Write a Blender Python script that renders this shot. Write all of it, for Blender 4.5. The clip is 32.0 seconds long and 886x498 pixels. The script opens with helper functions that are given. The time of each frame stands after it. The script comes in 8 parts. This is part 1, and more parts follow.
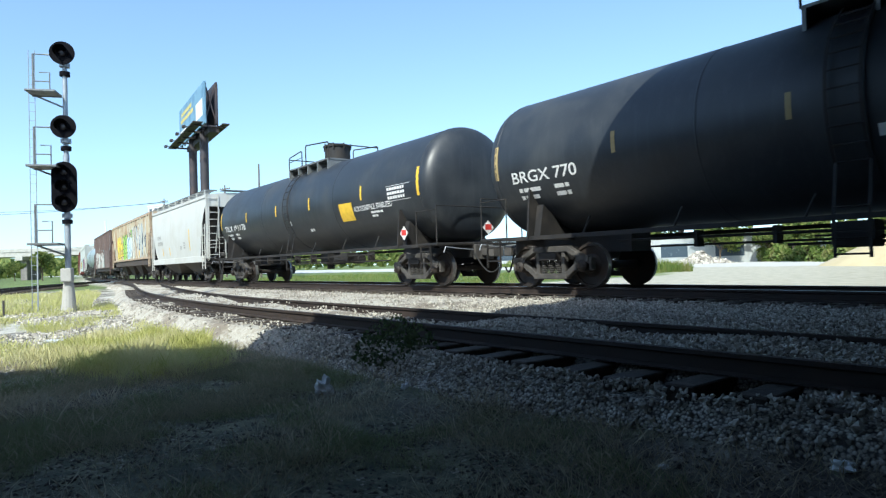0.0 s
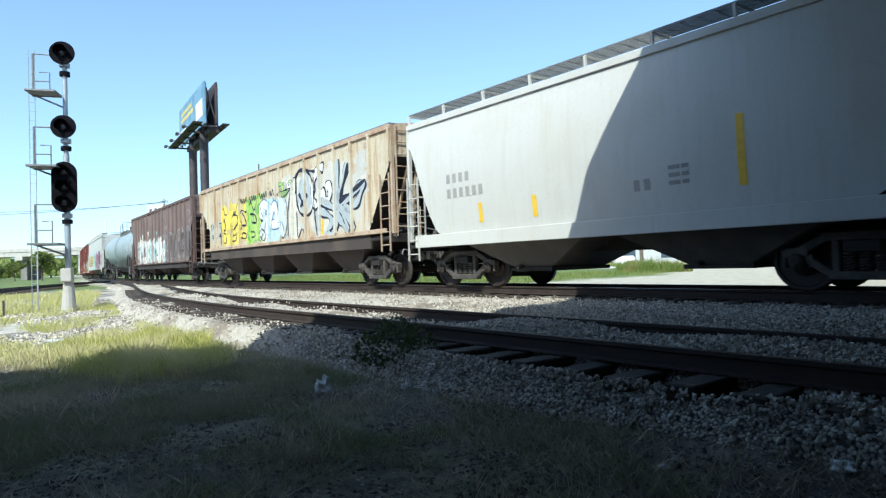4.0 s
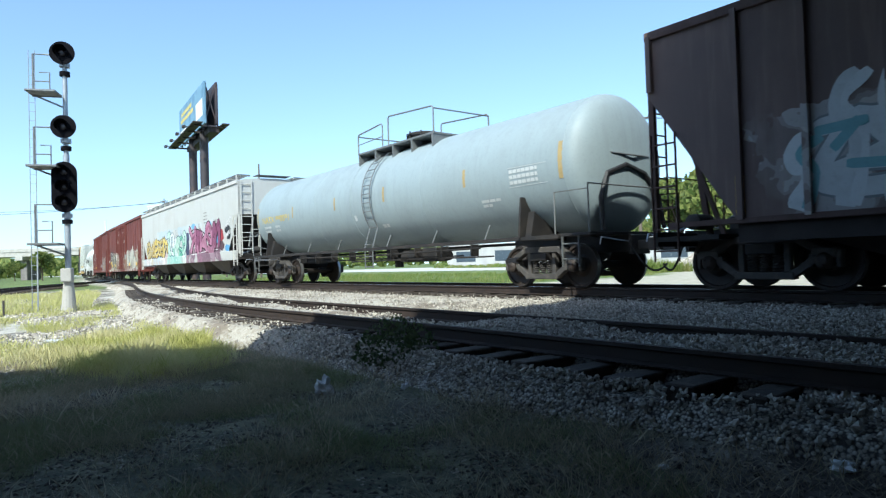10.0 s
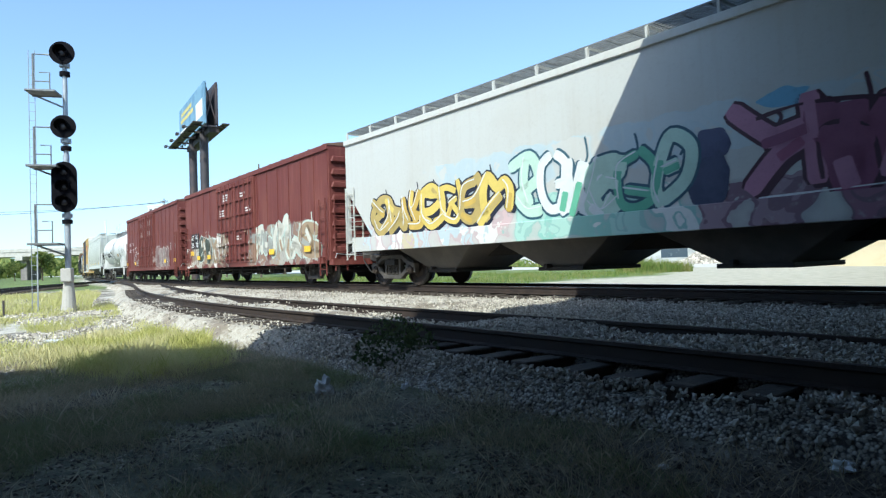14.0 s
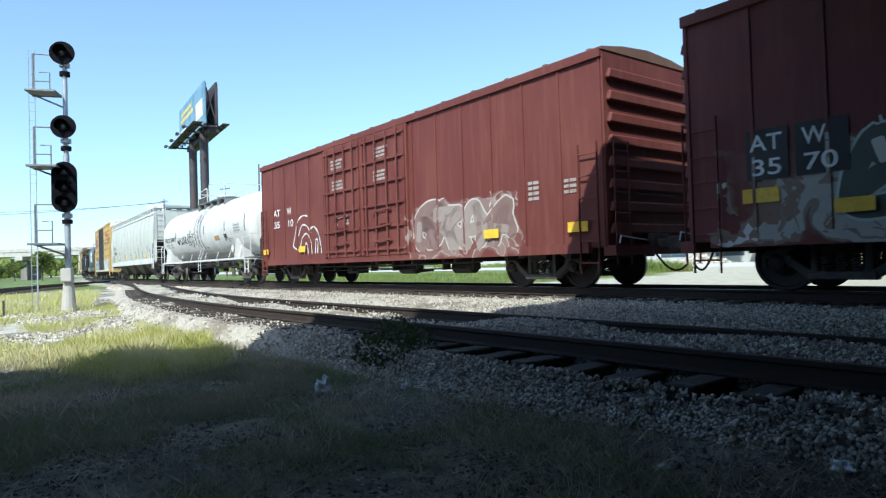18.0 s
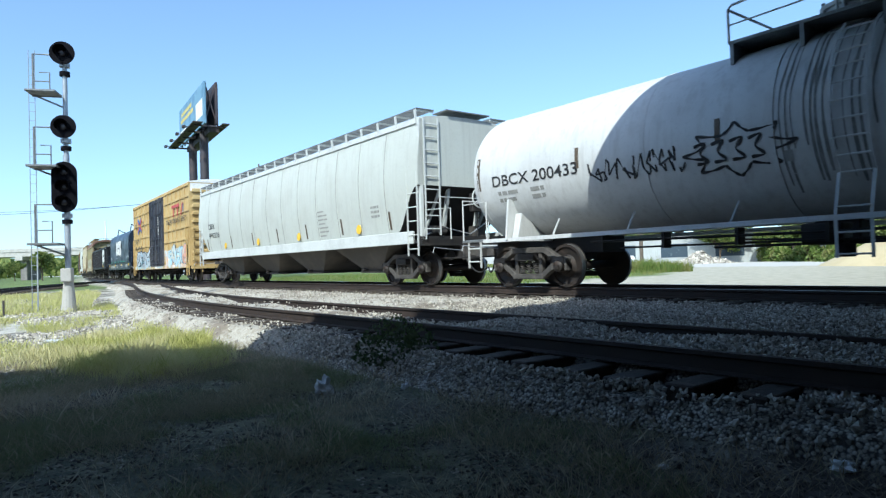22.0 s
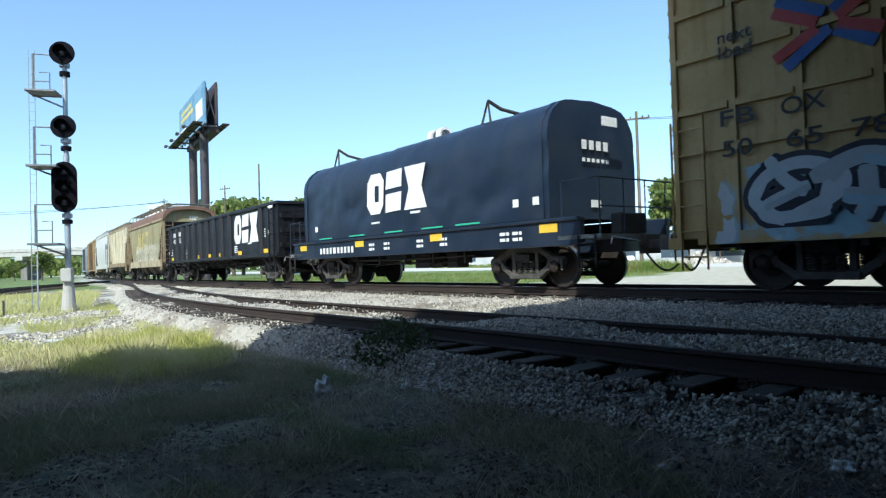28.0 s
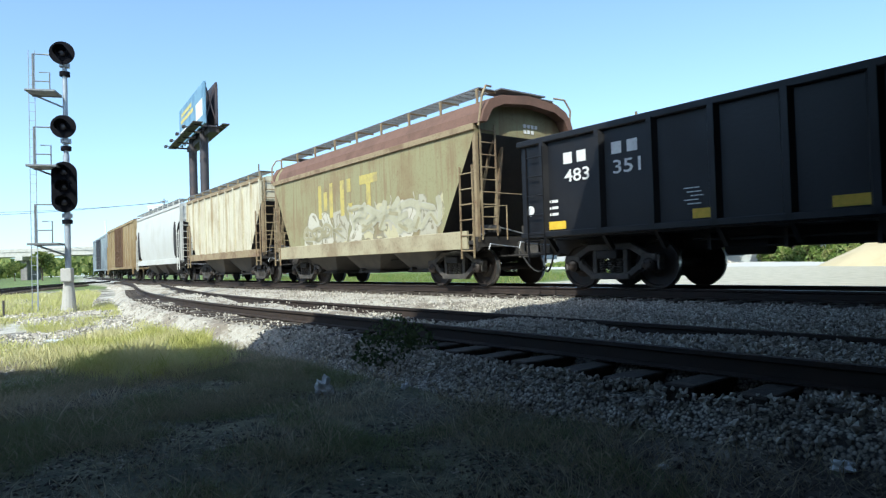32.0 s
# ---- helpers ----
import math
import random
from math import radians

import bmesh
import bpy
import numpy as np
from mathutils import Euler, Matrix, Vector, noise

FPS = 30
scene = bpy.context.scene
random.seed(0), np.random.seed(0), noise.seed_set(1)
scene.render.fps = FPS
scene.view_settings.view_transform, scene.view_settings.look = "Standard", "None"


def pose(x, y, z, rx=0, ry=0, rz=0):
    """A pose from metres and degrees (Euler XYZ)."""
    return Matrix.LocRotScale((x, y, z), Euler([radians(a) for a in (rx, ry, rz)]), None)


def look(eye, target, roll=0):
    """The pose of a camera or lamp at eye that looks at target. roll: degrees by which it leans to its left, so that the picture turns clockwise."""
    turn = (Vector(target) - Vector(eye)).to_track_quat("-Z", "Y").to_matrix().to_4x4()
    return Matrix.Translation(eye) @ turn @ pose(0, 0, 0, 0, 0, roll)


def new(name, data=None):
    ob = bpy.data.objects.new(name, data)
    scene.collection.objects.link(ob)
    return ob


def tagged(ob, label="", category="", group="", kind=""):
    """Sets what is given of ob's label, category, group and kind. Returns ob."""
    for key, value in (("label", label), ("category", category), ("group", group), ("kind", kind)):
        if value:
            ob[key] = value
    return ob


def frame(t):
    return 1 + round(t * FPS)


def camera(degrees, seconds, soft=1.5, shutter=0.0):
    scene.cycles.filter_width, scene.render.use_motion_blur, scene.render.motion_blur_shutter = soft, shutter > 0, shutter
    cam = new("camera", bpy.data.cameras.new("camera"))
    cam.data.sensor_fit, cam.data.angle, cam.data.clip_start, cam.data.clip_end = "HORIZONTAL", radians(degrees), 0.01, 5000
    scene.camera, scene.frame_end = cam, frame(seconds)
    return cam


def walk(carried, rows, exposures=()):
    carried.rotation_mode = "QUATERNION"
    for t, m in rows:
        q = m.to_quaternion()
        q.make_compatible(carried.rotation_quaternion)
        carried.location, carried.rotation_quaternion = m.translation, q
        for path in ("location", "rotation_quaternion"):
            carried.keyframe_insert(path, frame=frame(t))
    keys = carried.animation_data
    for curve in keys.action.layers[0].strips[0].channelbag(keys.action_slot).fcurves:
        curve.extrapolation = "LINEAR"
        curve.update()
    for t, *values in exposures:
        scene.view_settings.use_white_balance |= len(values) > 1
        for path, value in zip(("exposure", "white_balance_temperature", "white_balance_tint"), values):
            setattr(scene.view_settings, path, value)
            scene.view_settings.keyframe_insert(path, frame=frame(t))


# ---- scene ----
cam = camera(69.5, 32.0, soft=1.25, shutter=0.1)
EYE = Vector((0.0, 0.0, 0.60))
AIM = EYE + Vector((-0.78948, 0.61340, 0.02158)) * 20
STOPS = [(0.0, 0.60, 5950), (20.0, 0.60, 5900), (22.5, 0.42, 5680), (25.5, 0.30, 5680), (27.6, 0.50, 5800), (32.0, 0.60, 5950)]
walk(cam, [(0.0, look(EYE, AIM, -1.776)), (32.0, look(EYE, AIM, -1.776))], [(t, e, kelvin, 1) for t, e, kelvin in STOPS])

# ---- light ----
SUN = Vector((0.554, -0.90, 1.0)).normalized()
sun = new("sun", bpy.data.lights.new("sun", "SUN"))
sun.data.energy, sun.data.angle, sun.data.color = 4.3, radians(0.5), (1.0, 0.94, 0.84)
sun.matrix_world = look((40, -60, 70), Vector((40, -60, 70)) - SUN)
world = bpy.data.worlds.new("sky")
scene.world = world
world.use_nodes = True
wn = world.node_tree.nodes
sky = wn.new("ShaderNodeTexSky")
sky.sky_type, sky.sun_disc = "NISHITA", False
sky.sun_elevation = math.asin(SUN.z)
sky.sun_rotation = math.atan2(SUN.x, SUN.y)
sky.air_density, sky.dust_density, sky.ozone_density = 1.0, 0.9, 1.15
# a hazy, even summer sky: the horizon's glare is lifted out of the gradient
wl = world.node_tree.links
where = wn.new("ShaderNodeTexCoord")
split, join, level = wn.new("ShaderNodeSeparateXYZ"), wn.new("ShaderNodeCombineXYZ"), wn.new("ShaderNodeMath")
level.operation = "MULTIPLY_ADD"
level.inputs[1].default_value, level.inputs[2].default_value = 0.88, 0.075
wl.new(where.outputs["Generated"], split.inputs[0])
wl.new(split.outputs[0], join.inputs[0])
wl.new(split.outputs[1], join.inputs[1])
wl.new(split.outputs[2], level.inputs[0])
wl.new(level.outputs[0], join.inputs[2])
wl.new(join.outputs[0], sky.inputs[0])
wl.new(sky.outputs[0], wn["Background"].inputs[0])
wn["Background"].inputs[1].default_value = 0.182

# ---- materials ----
MATS = {}


class Tree:
    """Short names for shader nodes."""

    def __init__(self, mat):
        mat.use_nodes = True
        self.t = mat.node_tree
        self.bsdf = self.t.nodes["Principled BSDF"]

    def n(self, kind, **ins):
        node = self.t.nodes.new("ShaderNode" + kind)
        for k, v in ins.items():
            self.put(node.inputs[k.replace("_", " ")], v)
        return node

    def put(self, socket, v):
        if hasattr(v, "is_output"):
            self.t.links.new(v, socket)
        else:
            socket.default_value = v

    def math(self, op, a, b=0.0, c=0.0):
        node = self.t.nodes.new("ShaderNodeMath")
        node.operation = op
        for i, v in enumerate((a, b, c)):
            self.put(node.inputs[i], v)
        return node.outputs[0]

    def coords(self, scale=(1, 1, 1)):
        tc = self.t.nodes.new("ShaderNodeTexCoord")
        mp = self.t.nodes.new("ShaderNodeMapping")
        mp.inputs["Scale"].default_value = scale
        self.t.links.new(tc.outputs["Object"], mp.inputs[0])
        return mp.outputs[0]

    def noise(self, scale, detail=4.0, stretch=(1, 1, 1), rough=0.6):
        return self.n("TexNoise", Vector=self.coords(stretch), Scale=scale, Detail=detail, Roughness=rough).outputs[0]

    def step(self, v, a, b):
        node = self.t.nodes.new("ShaderNodeMapRange")
        node.interpolation_type = "SMOOTHSTEP"
        for i, x in enumerate((v, a, b)):
            self.put(node.inputs[i], x)
        return node.outputs[0]

    def mix(self, fac, a, b):
        node = self.t.nodes.new("ShaderNodeMix")
        node.data_type = "RGBA"
        self.put(node.inputs[0], fac)
        for i, v in ((6, a), (7, b)):
            self.put(node.inputs[i], v if hasattr(v, "is_output") else (*v, 1))
        return node.outputs[2]

    def bump(self, height, strength, dist=0.02):
        b = self.n("Bump", Strength=strength, Distance=dist, Height=height)
        self.put(self.bsdf.inputs["Normal"], b.outputs[0])


def surface(name, col, rough=0.6, metal=0.0, dirt=None, amount=0.35, scale=1.5, streak=0.0, rust=0.0, bump=0.15, vary=0.0, grain=18.0):
    """A worn surface: base colour, cloudy dirt, fine grain, streaks that run down, rust spots."""
    if name in MATS:
        return MATS[name]
    m = MATS[name] = bpy.data.materials.new(name)
    k = Tree(m)
    dirt = dirt or tuple(c * 0.55 for c in col)
    big = k.step(k.noise(scale, 5), 0.42, 0.68)
    c = k.mix(k.math("MULTIPLY", big, amount), col, dirt)
    fine = k.noise(grain, 3)
    c = k.mix(k.math("MULTIPLY", k.step(fine, 0.5, 0.8), amount * 0.8), c, tuple(x * 0.7 for x in dirt))
    if streak:
        s = k.step(k.noise(2.2, 4, (3.0, 3.0, 0.22)), 0.46, 0.72)
        c = k.mix(k.math("MULTIPLY", s, streak), c, dirt)
    if rust:
        s = k.step(k.noise(scale * 2.3, 7, rough=0.7), 0.68 - rust * 0.25, 0.78 - rust * 0.2)
        c = k.mix(s, c, (0.16, 0.065, 0.03))
    if vary:
        rnd = k.n("ObjectInfo").outputs["Random"]
        v = k.math("MULTIPLY_ADD", rnd, vary, 1 - vary / 2)
        c2 = k.n("HueSaturation", Value=v, Color=c).outputs[0]
        c = c2
    k.put(k.bsdf.inputs["Base Color"], c)
    k.bsdf.inputs["Metallic"].default_value = metal
    k.put(k.bsdf.inputs["Roughness"], k.math("MULTIPLY_ADD", big, 0.15, rough))
    if bump:
        k.bump(fine, bump)
    return m


def sprayed(name, col, areas, **kw):
    """A car's painted side with sprayed lettering-like colour fields. areas: x0, x1, z0, z1, cell, outline, colours, cover."""
    if name in MATS:
        return MATS[name]
    m = surface(name, col, **kw)
    k = Tree(m)
    base = k.bsdf.inputs["Base Color"].links[0].from_socket
    pos = k.coords()
    sep = k.n("SeparateXYZ", Vector=pos)
    wob = k.noise(1.3, 3)
    for x0, x1, z0, z1, cell, outline, cols, cover in areas:
        dx = k.math("ABSOLUTE", k.math("DIVIDE", k.math("SUBTRACT", sep.outputs[0], (x0 + x1) / 2), (x1 - x0) / 2))
        dz = k.math("ABSOLUTE", k.math("DIVIDE", k.math("SUBTRACT", sep.outputs[2], (z0 + z1) / 2), (z1 - z0) / 2))
        wild = k.math("MULTIPLY", k.math("SUBTRACT", wob, 0.5), 0.9)
        edge = k.math("ADD", k.math("MAXIMUM", dx, dz), wild)
        inside = k.math("LESS_THAN", edge, 1.0)
        warp = k.n("TexNoise", Vector=pos, Scale=0.8 / cell, Detail=1.0)
        push = k.n("VectorMath")
        push.operation = "MULTIPLY_ADD"
        k.put(push.inputs[0], warp.outputs["Color"])
        k.put(push.inputs[1], (cell * 1.5, 0.0, cell * 1.5))
        k.put(push.inputs[2], pos)
        bent = k.n("SeparateXYZ", Vector=push.outputs[0])
        pitch = cell * 1.5
        turns = k.math("DIVIDE", k.math("MULTIPLY_ADD", bent.outputs[2], 0.25, bent.outputs[0]), pitch)
        wave = k.math("SINE", k.math("MULTIPLY", turns, math.tau))
        blob = k.n("TexNoise", Vector=push.outputs[0], Scale=1.15 / cell, Detail=1.0).outputs[0]
        form = k.math("ADD", k.math("MULTIPLY", wave, 0.45), k.math("MULTIPLY", k.math("SUBTRACT", blob, 0.5), 2.6))
        form = k.math("SUBTRACT", form, k.math("MULTIPLY", k.step(edge, 0.75, 1.0), 0.5))
        white = k.n("TexWhiteNoise")
        white.noise_dimensions = "1D"
        k.put(white.inputs["W"], k.math("FLOOR", k.math("ADD", turns, 0.25)))
        ramp = k.t.nodes.new("ShaderNodeValToRGB")
        ramp.color_ramp.interpolation = "CONSTANT"
        els = ramp.color_ramp.elements
        while len(els) < len(cols):
            els.new(0.5)
        for i, cc in enumerate(cols):
            els[i].position = i / len(cols)
            els[i].color = (*cc, 1)
        shade = k.math("MULTIPLY_ADD", k.n("TexNoise", Vector=pos, Scale=1.6 / cell).outputs[0], 0.7, k.math("MULTIPLY", white.outputs["Value"], 0.75))
        k.put(ramp.inputs[0], k.math("SUBTRACT", shade, 0.22))
        inner = k.math("LESS_THAN", k.math("ABSOLUTE", k.math("SUBTRACT", form, 0.42)), 0.07)
        rim = k.math("LESS_THAN", form, -0.30)
        paint = k.mix(k.math("MAXIMUM", inner, rim), ramp.outputs[0], outline)
        shape = k.math("MULTIPLY", inside, k.math("GREATER_THAN", form, -0.48))
        mist = k.math("MULTIPLY", inside, k.math("MULTIPLY", k.step(form, -1.1, -0.48), 0.35))
        worn = k.math("MULTIPLY", k.math("MAXIMUM", shape, mist), k.math("MULTIPLY", cover, k.math("SUBTRACT", 1.0, k.math("MULTIPLY", k.step(k.noise(9, 4), 0.55, 0.75), 0.35))))
        base = k.mix(worn, base, paint)
    k.put(k.bsdf.inputs["Base Color"], base)
    return m


BLACK = surface("tank_black_paint", (0.022, 0.026, 0.032), 0.40, dirt=(0.066, 0.071, 0.074), amount=0.4, scale=0.7, streak=0.25, bump=0.05)
GREY = surface("tank_grey_paint", (0.28, 0.34, 0.36), 0.5, dirt=(0.21, 0.25, 0.26), amount=0.3, scale=0.8, streak=0.3, bump=0.05)
WHITE_TANK = surface("tank_white_paint", (0.60, 0.61, 0.60), 0.45, dirt=(0.35, 0.34, 0.32), amount=0.25, scale=0.8, streak=0.35, bump=0.05)
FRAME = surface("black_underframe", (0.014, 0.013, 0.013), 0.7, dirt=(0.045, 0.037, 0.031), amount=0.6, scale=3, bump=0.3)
CAST = surface("dusty_cast_steel", (0.050, 0.046, 0.042), 0.7, dirt=(0.13, 0.115, 0.10), amount=0.6, scale=4, bump=0.4)
WHEEL = surface("rolled_wheel_steel", (0.030, 0.025, 0.022), 0.6, 0.3, dirt=(0.07, 0.045, 0.033), amount=0.5, scale=5)
TREAD = surface("bright_worn_steel", (0.45, 0.44, 0.43), 0.3, 0.9, amount=0.2)
CHROME = surface("galvanised_steel", (0.42, 0.43, 0.44), 0.45, 0.6, amount=0.3, scale=6)
YELLOW = surface("reflective_yellow", (0.75, 0.48, 0.04), 0.5, amount=0.3, scale=8)
WHITE = surface("white_stencil_paint", (0.72, 0.72, 0.70), 0.6, amount=0.35, scale=9, bump=0.0)
BLACKMARK = surface("black_stencil_paint", (0.02, 0.02, 0.022), 0.6, amount=0.2, bump=0.0)
RUBBER = surface("black_rubber", (0.012, 0.012, 0.012), 0.7)
GRATE = surface("grey_walkway_grating", (0.20, 0.21, 0.21), 0.55, 0.4, dirt=(0.1, 0.1, 0.1), amount=0.4, scale=5)


# ---- mesh helpers ----
def box(bm, x0, x1, y0, y1, z0, z1):
    m = Matrix.LocRotScale(((x0 + x1) / 2, (y0 + y1) / 2, (z0 + z1) / 2), None, (abs(x1 - x0), abs(y1 - y0), abs(z1 - z0)))
    bmesh.ops.create_cube(bm, size=1, matrix=m)


def beam(bm, p, q, w, h=None, up=(0, 1, 0)):
    """A bar of w by h from p to q."""
    p, q = Vector(p), Vector(q)
    d = q - p
    x = d.normalized()
    y = Vector(up)
    if abs(x.dot(y)) > 0.95:
        y = Vector((0, 0, 1)) if abs(x.z) < 0.9 else Vector((1, 0, 0))
    z = x.cross(y).normalized()
    y = z.cross(x)
    m = Matrix((x, y, z)).transposed().to_4x4()
    m.translation = (p + q) / 2
    bmesh.ops.create_cube(bm, size=1, matrix=m @ Matrix.Diagonal((d.length, w, h or w, 1)))


def rod(bm, p, q, r, seg=8, r2=None):
    p, q = Vector(p), Vector(q)
    m = (q - p).to_track_quat("Z", "Y").to_matrix().to_4x4()
    m.translation = (p + q) / 2
    bmesh.ops.create_cone(bm, cap_ends=True, segments=seg, radius1=r, radius2=r if r2 is None else r2, depth=(q - p).length, matrix=m)


def pipe(bm, pts, r, seg=6):
    """One bent tube through pts."""
    pts = [Vector(p) for p in pts]
    rings, side = [], None
    for i, p in enumerate(pts):
        d = (pts[min(i + 1, len(pts) - 1)] - pts[max(i - 1, 0)]).normalized()
        if side is None:
            side = d.orthogonal().normalized()
        side = (side - d * side.dot(d)).normalized() if (side - d * side.dot(d)).length > 1e-4 else d.orthogonal().normalized()
        up = d.cross(side)
        rings.append([bm.verts.new(p + side * r * math.cos(math.tau * j / seg) + up * r * math.sin(math.tau * j / seg)) for j in range(seg)])
    for a, b in zip(rings, rings[1:]):
        for j in range(seg):
            bm.faces.new((a[j], a[(j + 1) % seg], b[(j + 1) % seg], b[j]))
    bm.faces.new(rings[0][::-1])
    bm.faces.new(rings[-1])


def prism(bm, pts, x0, x1):
    """A closed outline of (y, z) pulled from x0 to x1."""
    a = [bm.verts.new((x0, y, z)) for y, z in pts]
    b = [bm.verts.new((x1, y, z)) for y, z in pts]
    n = len(pts)
    for i in range(n):
        bm.faces.new((a[i], a[(i + 1) % n], b[(i + 1) % n], b[i]))
    bm.faces.new(a[::-1])
    bm.faces.new(b)


def slab(bm, pts, y0, y1):
    """A closed outline of (x, z) with the thickness y0 to y1."""
    a = [bm.verts.new((x, y0, z)) for x, z in pts]
    b = [bm.verts.new((x, y1, z)) for x, z in pts]
    n = len(pts)
    for i in range(n):
        bm.faces.new((a[i], b[i], b[(i + 1) % n], a[(i + 1) % n]))
    bm.faces.new(a)
    bm.faces.new(b[::-1])


def spin(bm, outline, centre, axis="x", seg=32):
    """A body of revolution: outline of (along, radius) about the axis through centre."""
    cx, cy, cz = centre
    rings = []
    for u, r in outline:
        ring = []
        for i in range(seg):
            a = math.tau * i / seg
            c, s = r * math.cos(a), r * math.sin(a)
            co = {"x": (cx + u, cy + c, cz + s), "y": (cx + c, cy + u, cz + s), "z": (cx + c, cy + s, cz + u)}[axis]
            ring.append(bm.verts.new(co))
        rings.append(ring)
    for a, b in zip(rings, rings[1:]):
        for i in range(seg):
            bm.faces.new((a[i], a[(i + 1) % seg], b[(i + 1) % seg], b[i]))
    bm.faces.new(rings[0][::-1])
    bm.faces.new(rings[-1])


def mesh_of(name, bm, material, smooth=None, bevel=0.0):
    if bevel:
        bmesh.ops.bevel(bm, geom=[e for e in bm.edges], offset=bevel, segments=1, affect="EDGES", profile=0.6)
    bmesh.ops.recalc_face_normals(bm, faces=bm.faces)
    me = bpy.data.meshes.new(name)
    bm.to_mesh(me)
    bm.free()
    me.materials.append(material)
    if smooth is not None:
        me.polygons.foreach_set("use_smooth", [True] * len(me.polygons))
        me.set_sharp_from_angle(angle=radians(smooth))
    return me


def part(name, bm, material, parent, label="", smooth=None, bevel=0.0, at=None):
    """One mesh object under a thing or a part."""
    ob = new(name, bm if isinstance(bm, bpy.types.Mesh) else mesh_of(name, bm, material, smooth, bevel))
    ob.parent = parent
    if at:
        ob.location = at
    if label:
        ob["label"] = label
    if name in ("stencil_block", "end_stencil_block"):
        ob["kind"] = "stuff"
    return ob


def thing(name, label, category, group="", at=(0, 0, 0), kind=""):
    ob = new(name)
    ob.location = at
    ob.empty_display_size = 0.2
    return tagged(ob, label, category, group, kind)


def solid(name, bm, material, label, category="", group="", kind="", smooth=None, bevel=0.0):
    return tagged(new(name, mesh_of(name, bm, material, smooth, bevel)), label, category, group, kind)


def new_bm():
    return bmesh.new()


def letters(name, words, material, parent, x, z, height, surf, width=None, tilt=0.0, label=""):
    """Stencilled words on a car's near side: they start at x and their feet are at z; surf gives the side's y at a height."""
    cu = bpy.data.curves.new(name, "FONT")
    cu.body, cu.size, cu.extrude, cu.offset = words, height / 0.72, 0.0, 0.0035
    ob = bpy.data.objects.new(name, cu)
    scene.collection.objects.link(ob)
    dg = bpy.context.evaluated_depsgraph_get()
    me = bpy.data.meshes.new_from_object(ob.evaluated_get(dg))
    bpy.data.objects.remove(ob)
    n = len(me.vertices)
    co = np.empty(n * 3)
    me.vertices.foreach_get("co", co)
    co = co.reshape(n, 3)
    k = width / max(co[:, 0].max(), 0.01) if width else 1.0
    out = np.empty_like(co)
    out[:, 0] = x + co[:, 0] * k
    out[:, 2] = z + co[:, 1] + co[:, 0] * k * tilt
    out[:, 1] = [surf(v) - 0.008 for v in out[:, 2]]
    me.vertices.foreach_set("co", out.ravel())
    me.update()
    me.materials.append(material)
    return part(name, me, material, parent, label)


def bars(bm, x, z, h, counts, surf, w=None, gap=0.35):
    """Unreadable small writing: a row of bars."""
    w = w or h * 0.62
    for c in counts:
        z0, z1 = z, z + h
        box_on(bm, x, x + c * w, z0, z1, surf)
        x += (c + gap * 2) * w
    return x


def sprayed_line(parent, name, pts, width, material, surf, lift=0.010):
    """A sprayed stroke: a smooth flat ribbon on a car's side through a few points (x, z)."""
    fine = []
    for i in range(len(pts) - 1):
        a, b, c_, d = pts[max(i - 1, 0)], pts[i], pts[i + 1], pts[min(i + 2, len(pts) - 1)]
        for j in range(6):
            t = j / 6
            fine.append([0.5 * (2 * b[n] + (c_[n] - a[n]) * t + (2 * a[n] - 5 * b[n] + 4 * c_[n] - d[n]) * t * t + (3 * b[n] - a[n] - 3 * c_[n] + d[n]) * t ** 3) for n in (0, 1)])
    fine.append(list(pts[-1]))
    bm = new_bm()
    rows = []
    for i, (x, z) in enumerate(fine):
        p, q = fine[max(i - 1, 0)], fine[min(i + 1, len(fine) - 1)]
        dx, dz = q[0] - p[0], q[1] - p[1]
        n = math.hypot(dx, dz) or 1
        w = width * (0.75 + 0.25 * math.sin(i * 0.9)) / 2
        ends = ((x - dz / n * w, z + dx / n * w), (x + dz / n * w, z - dx / n * w))
        rows.append([bm.verts.new((ex, surf(ez) - lift, ez)) for ex, ez in ends])
    for a, b in zip(rows, rows[1:]):
        bm.faces.new((a[0], a[1], b[1], b[0]))
    return part(name, bm, material, parent)


def sprayed_patch(parent, name, x, z, rx, rz, material, surf, seed=0, lift=0.007):
    """A filled, wavy-edged patch of paint on a car's side."""
    bm = new_bm()
    ring = []
    for i in range(40):
        a = i * math.tau / 40
        k = 0.85 + 0.35 * noise.noise((math.cos(a) * 1.6 + seed, math.sin(a) * 1.6, seed))
        zz = z + rz * k * math.sin(a)
        ring.append(bm.verts.new((x + rx * k * math.cos(a), surf(zz) - lift, zz)))
    bm.faces.new(ring)
    return part(name, bm, material, parent)


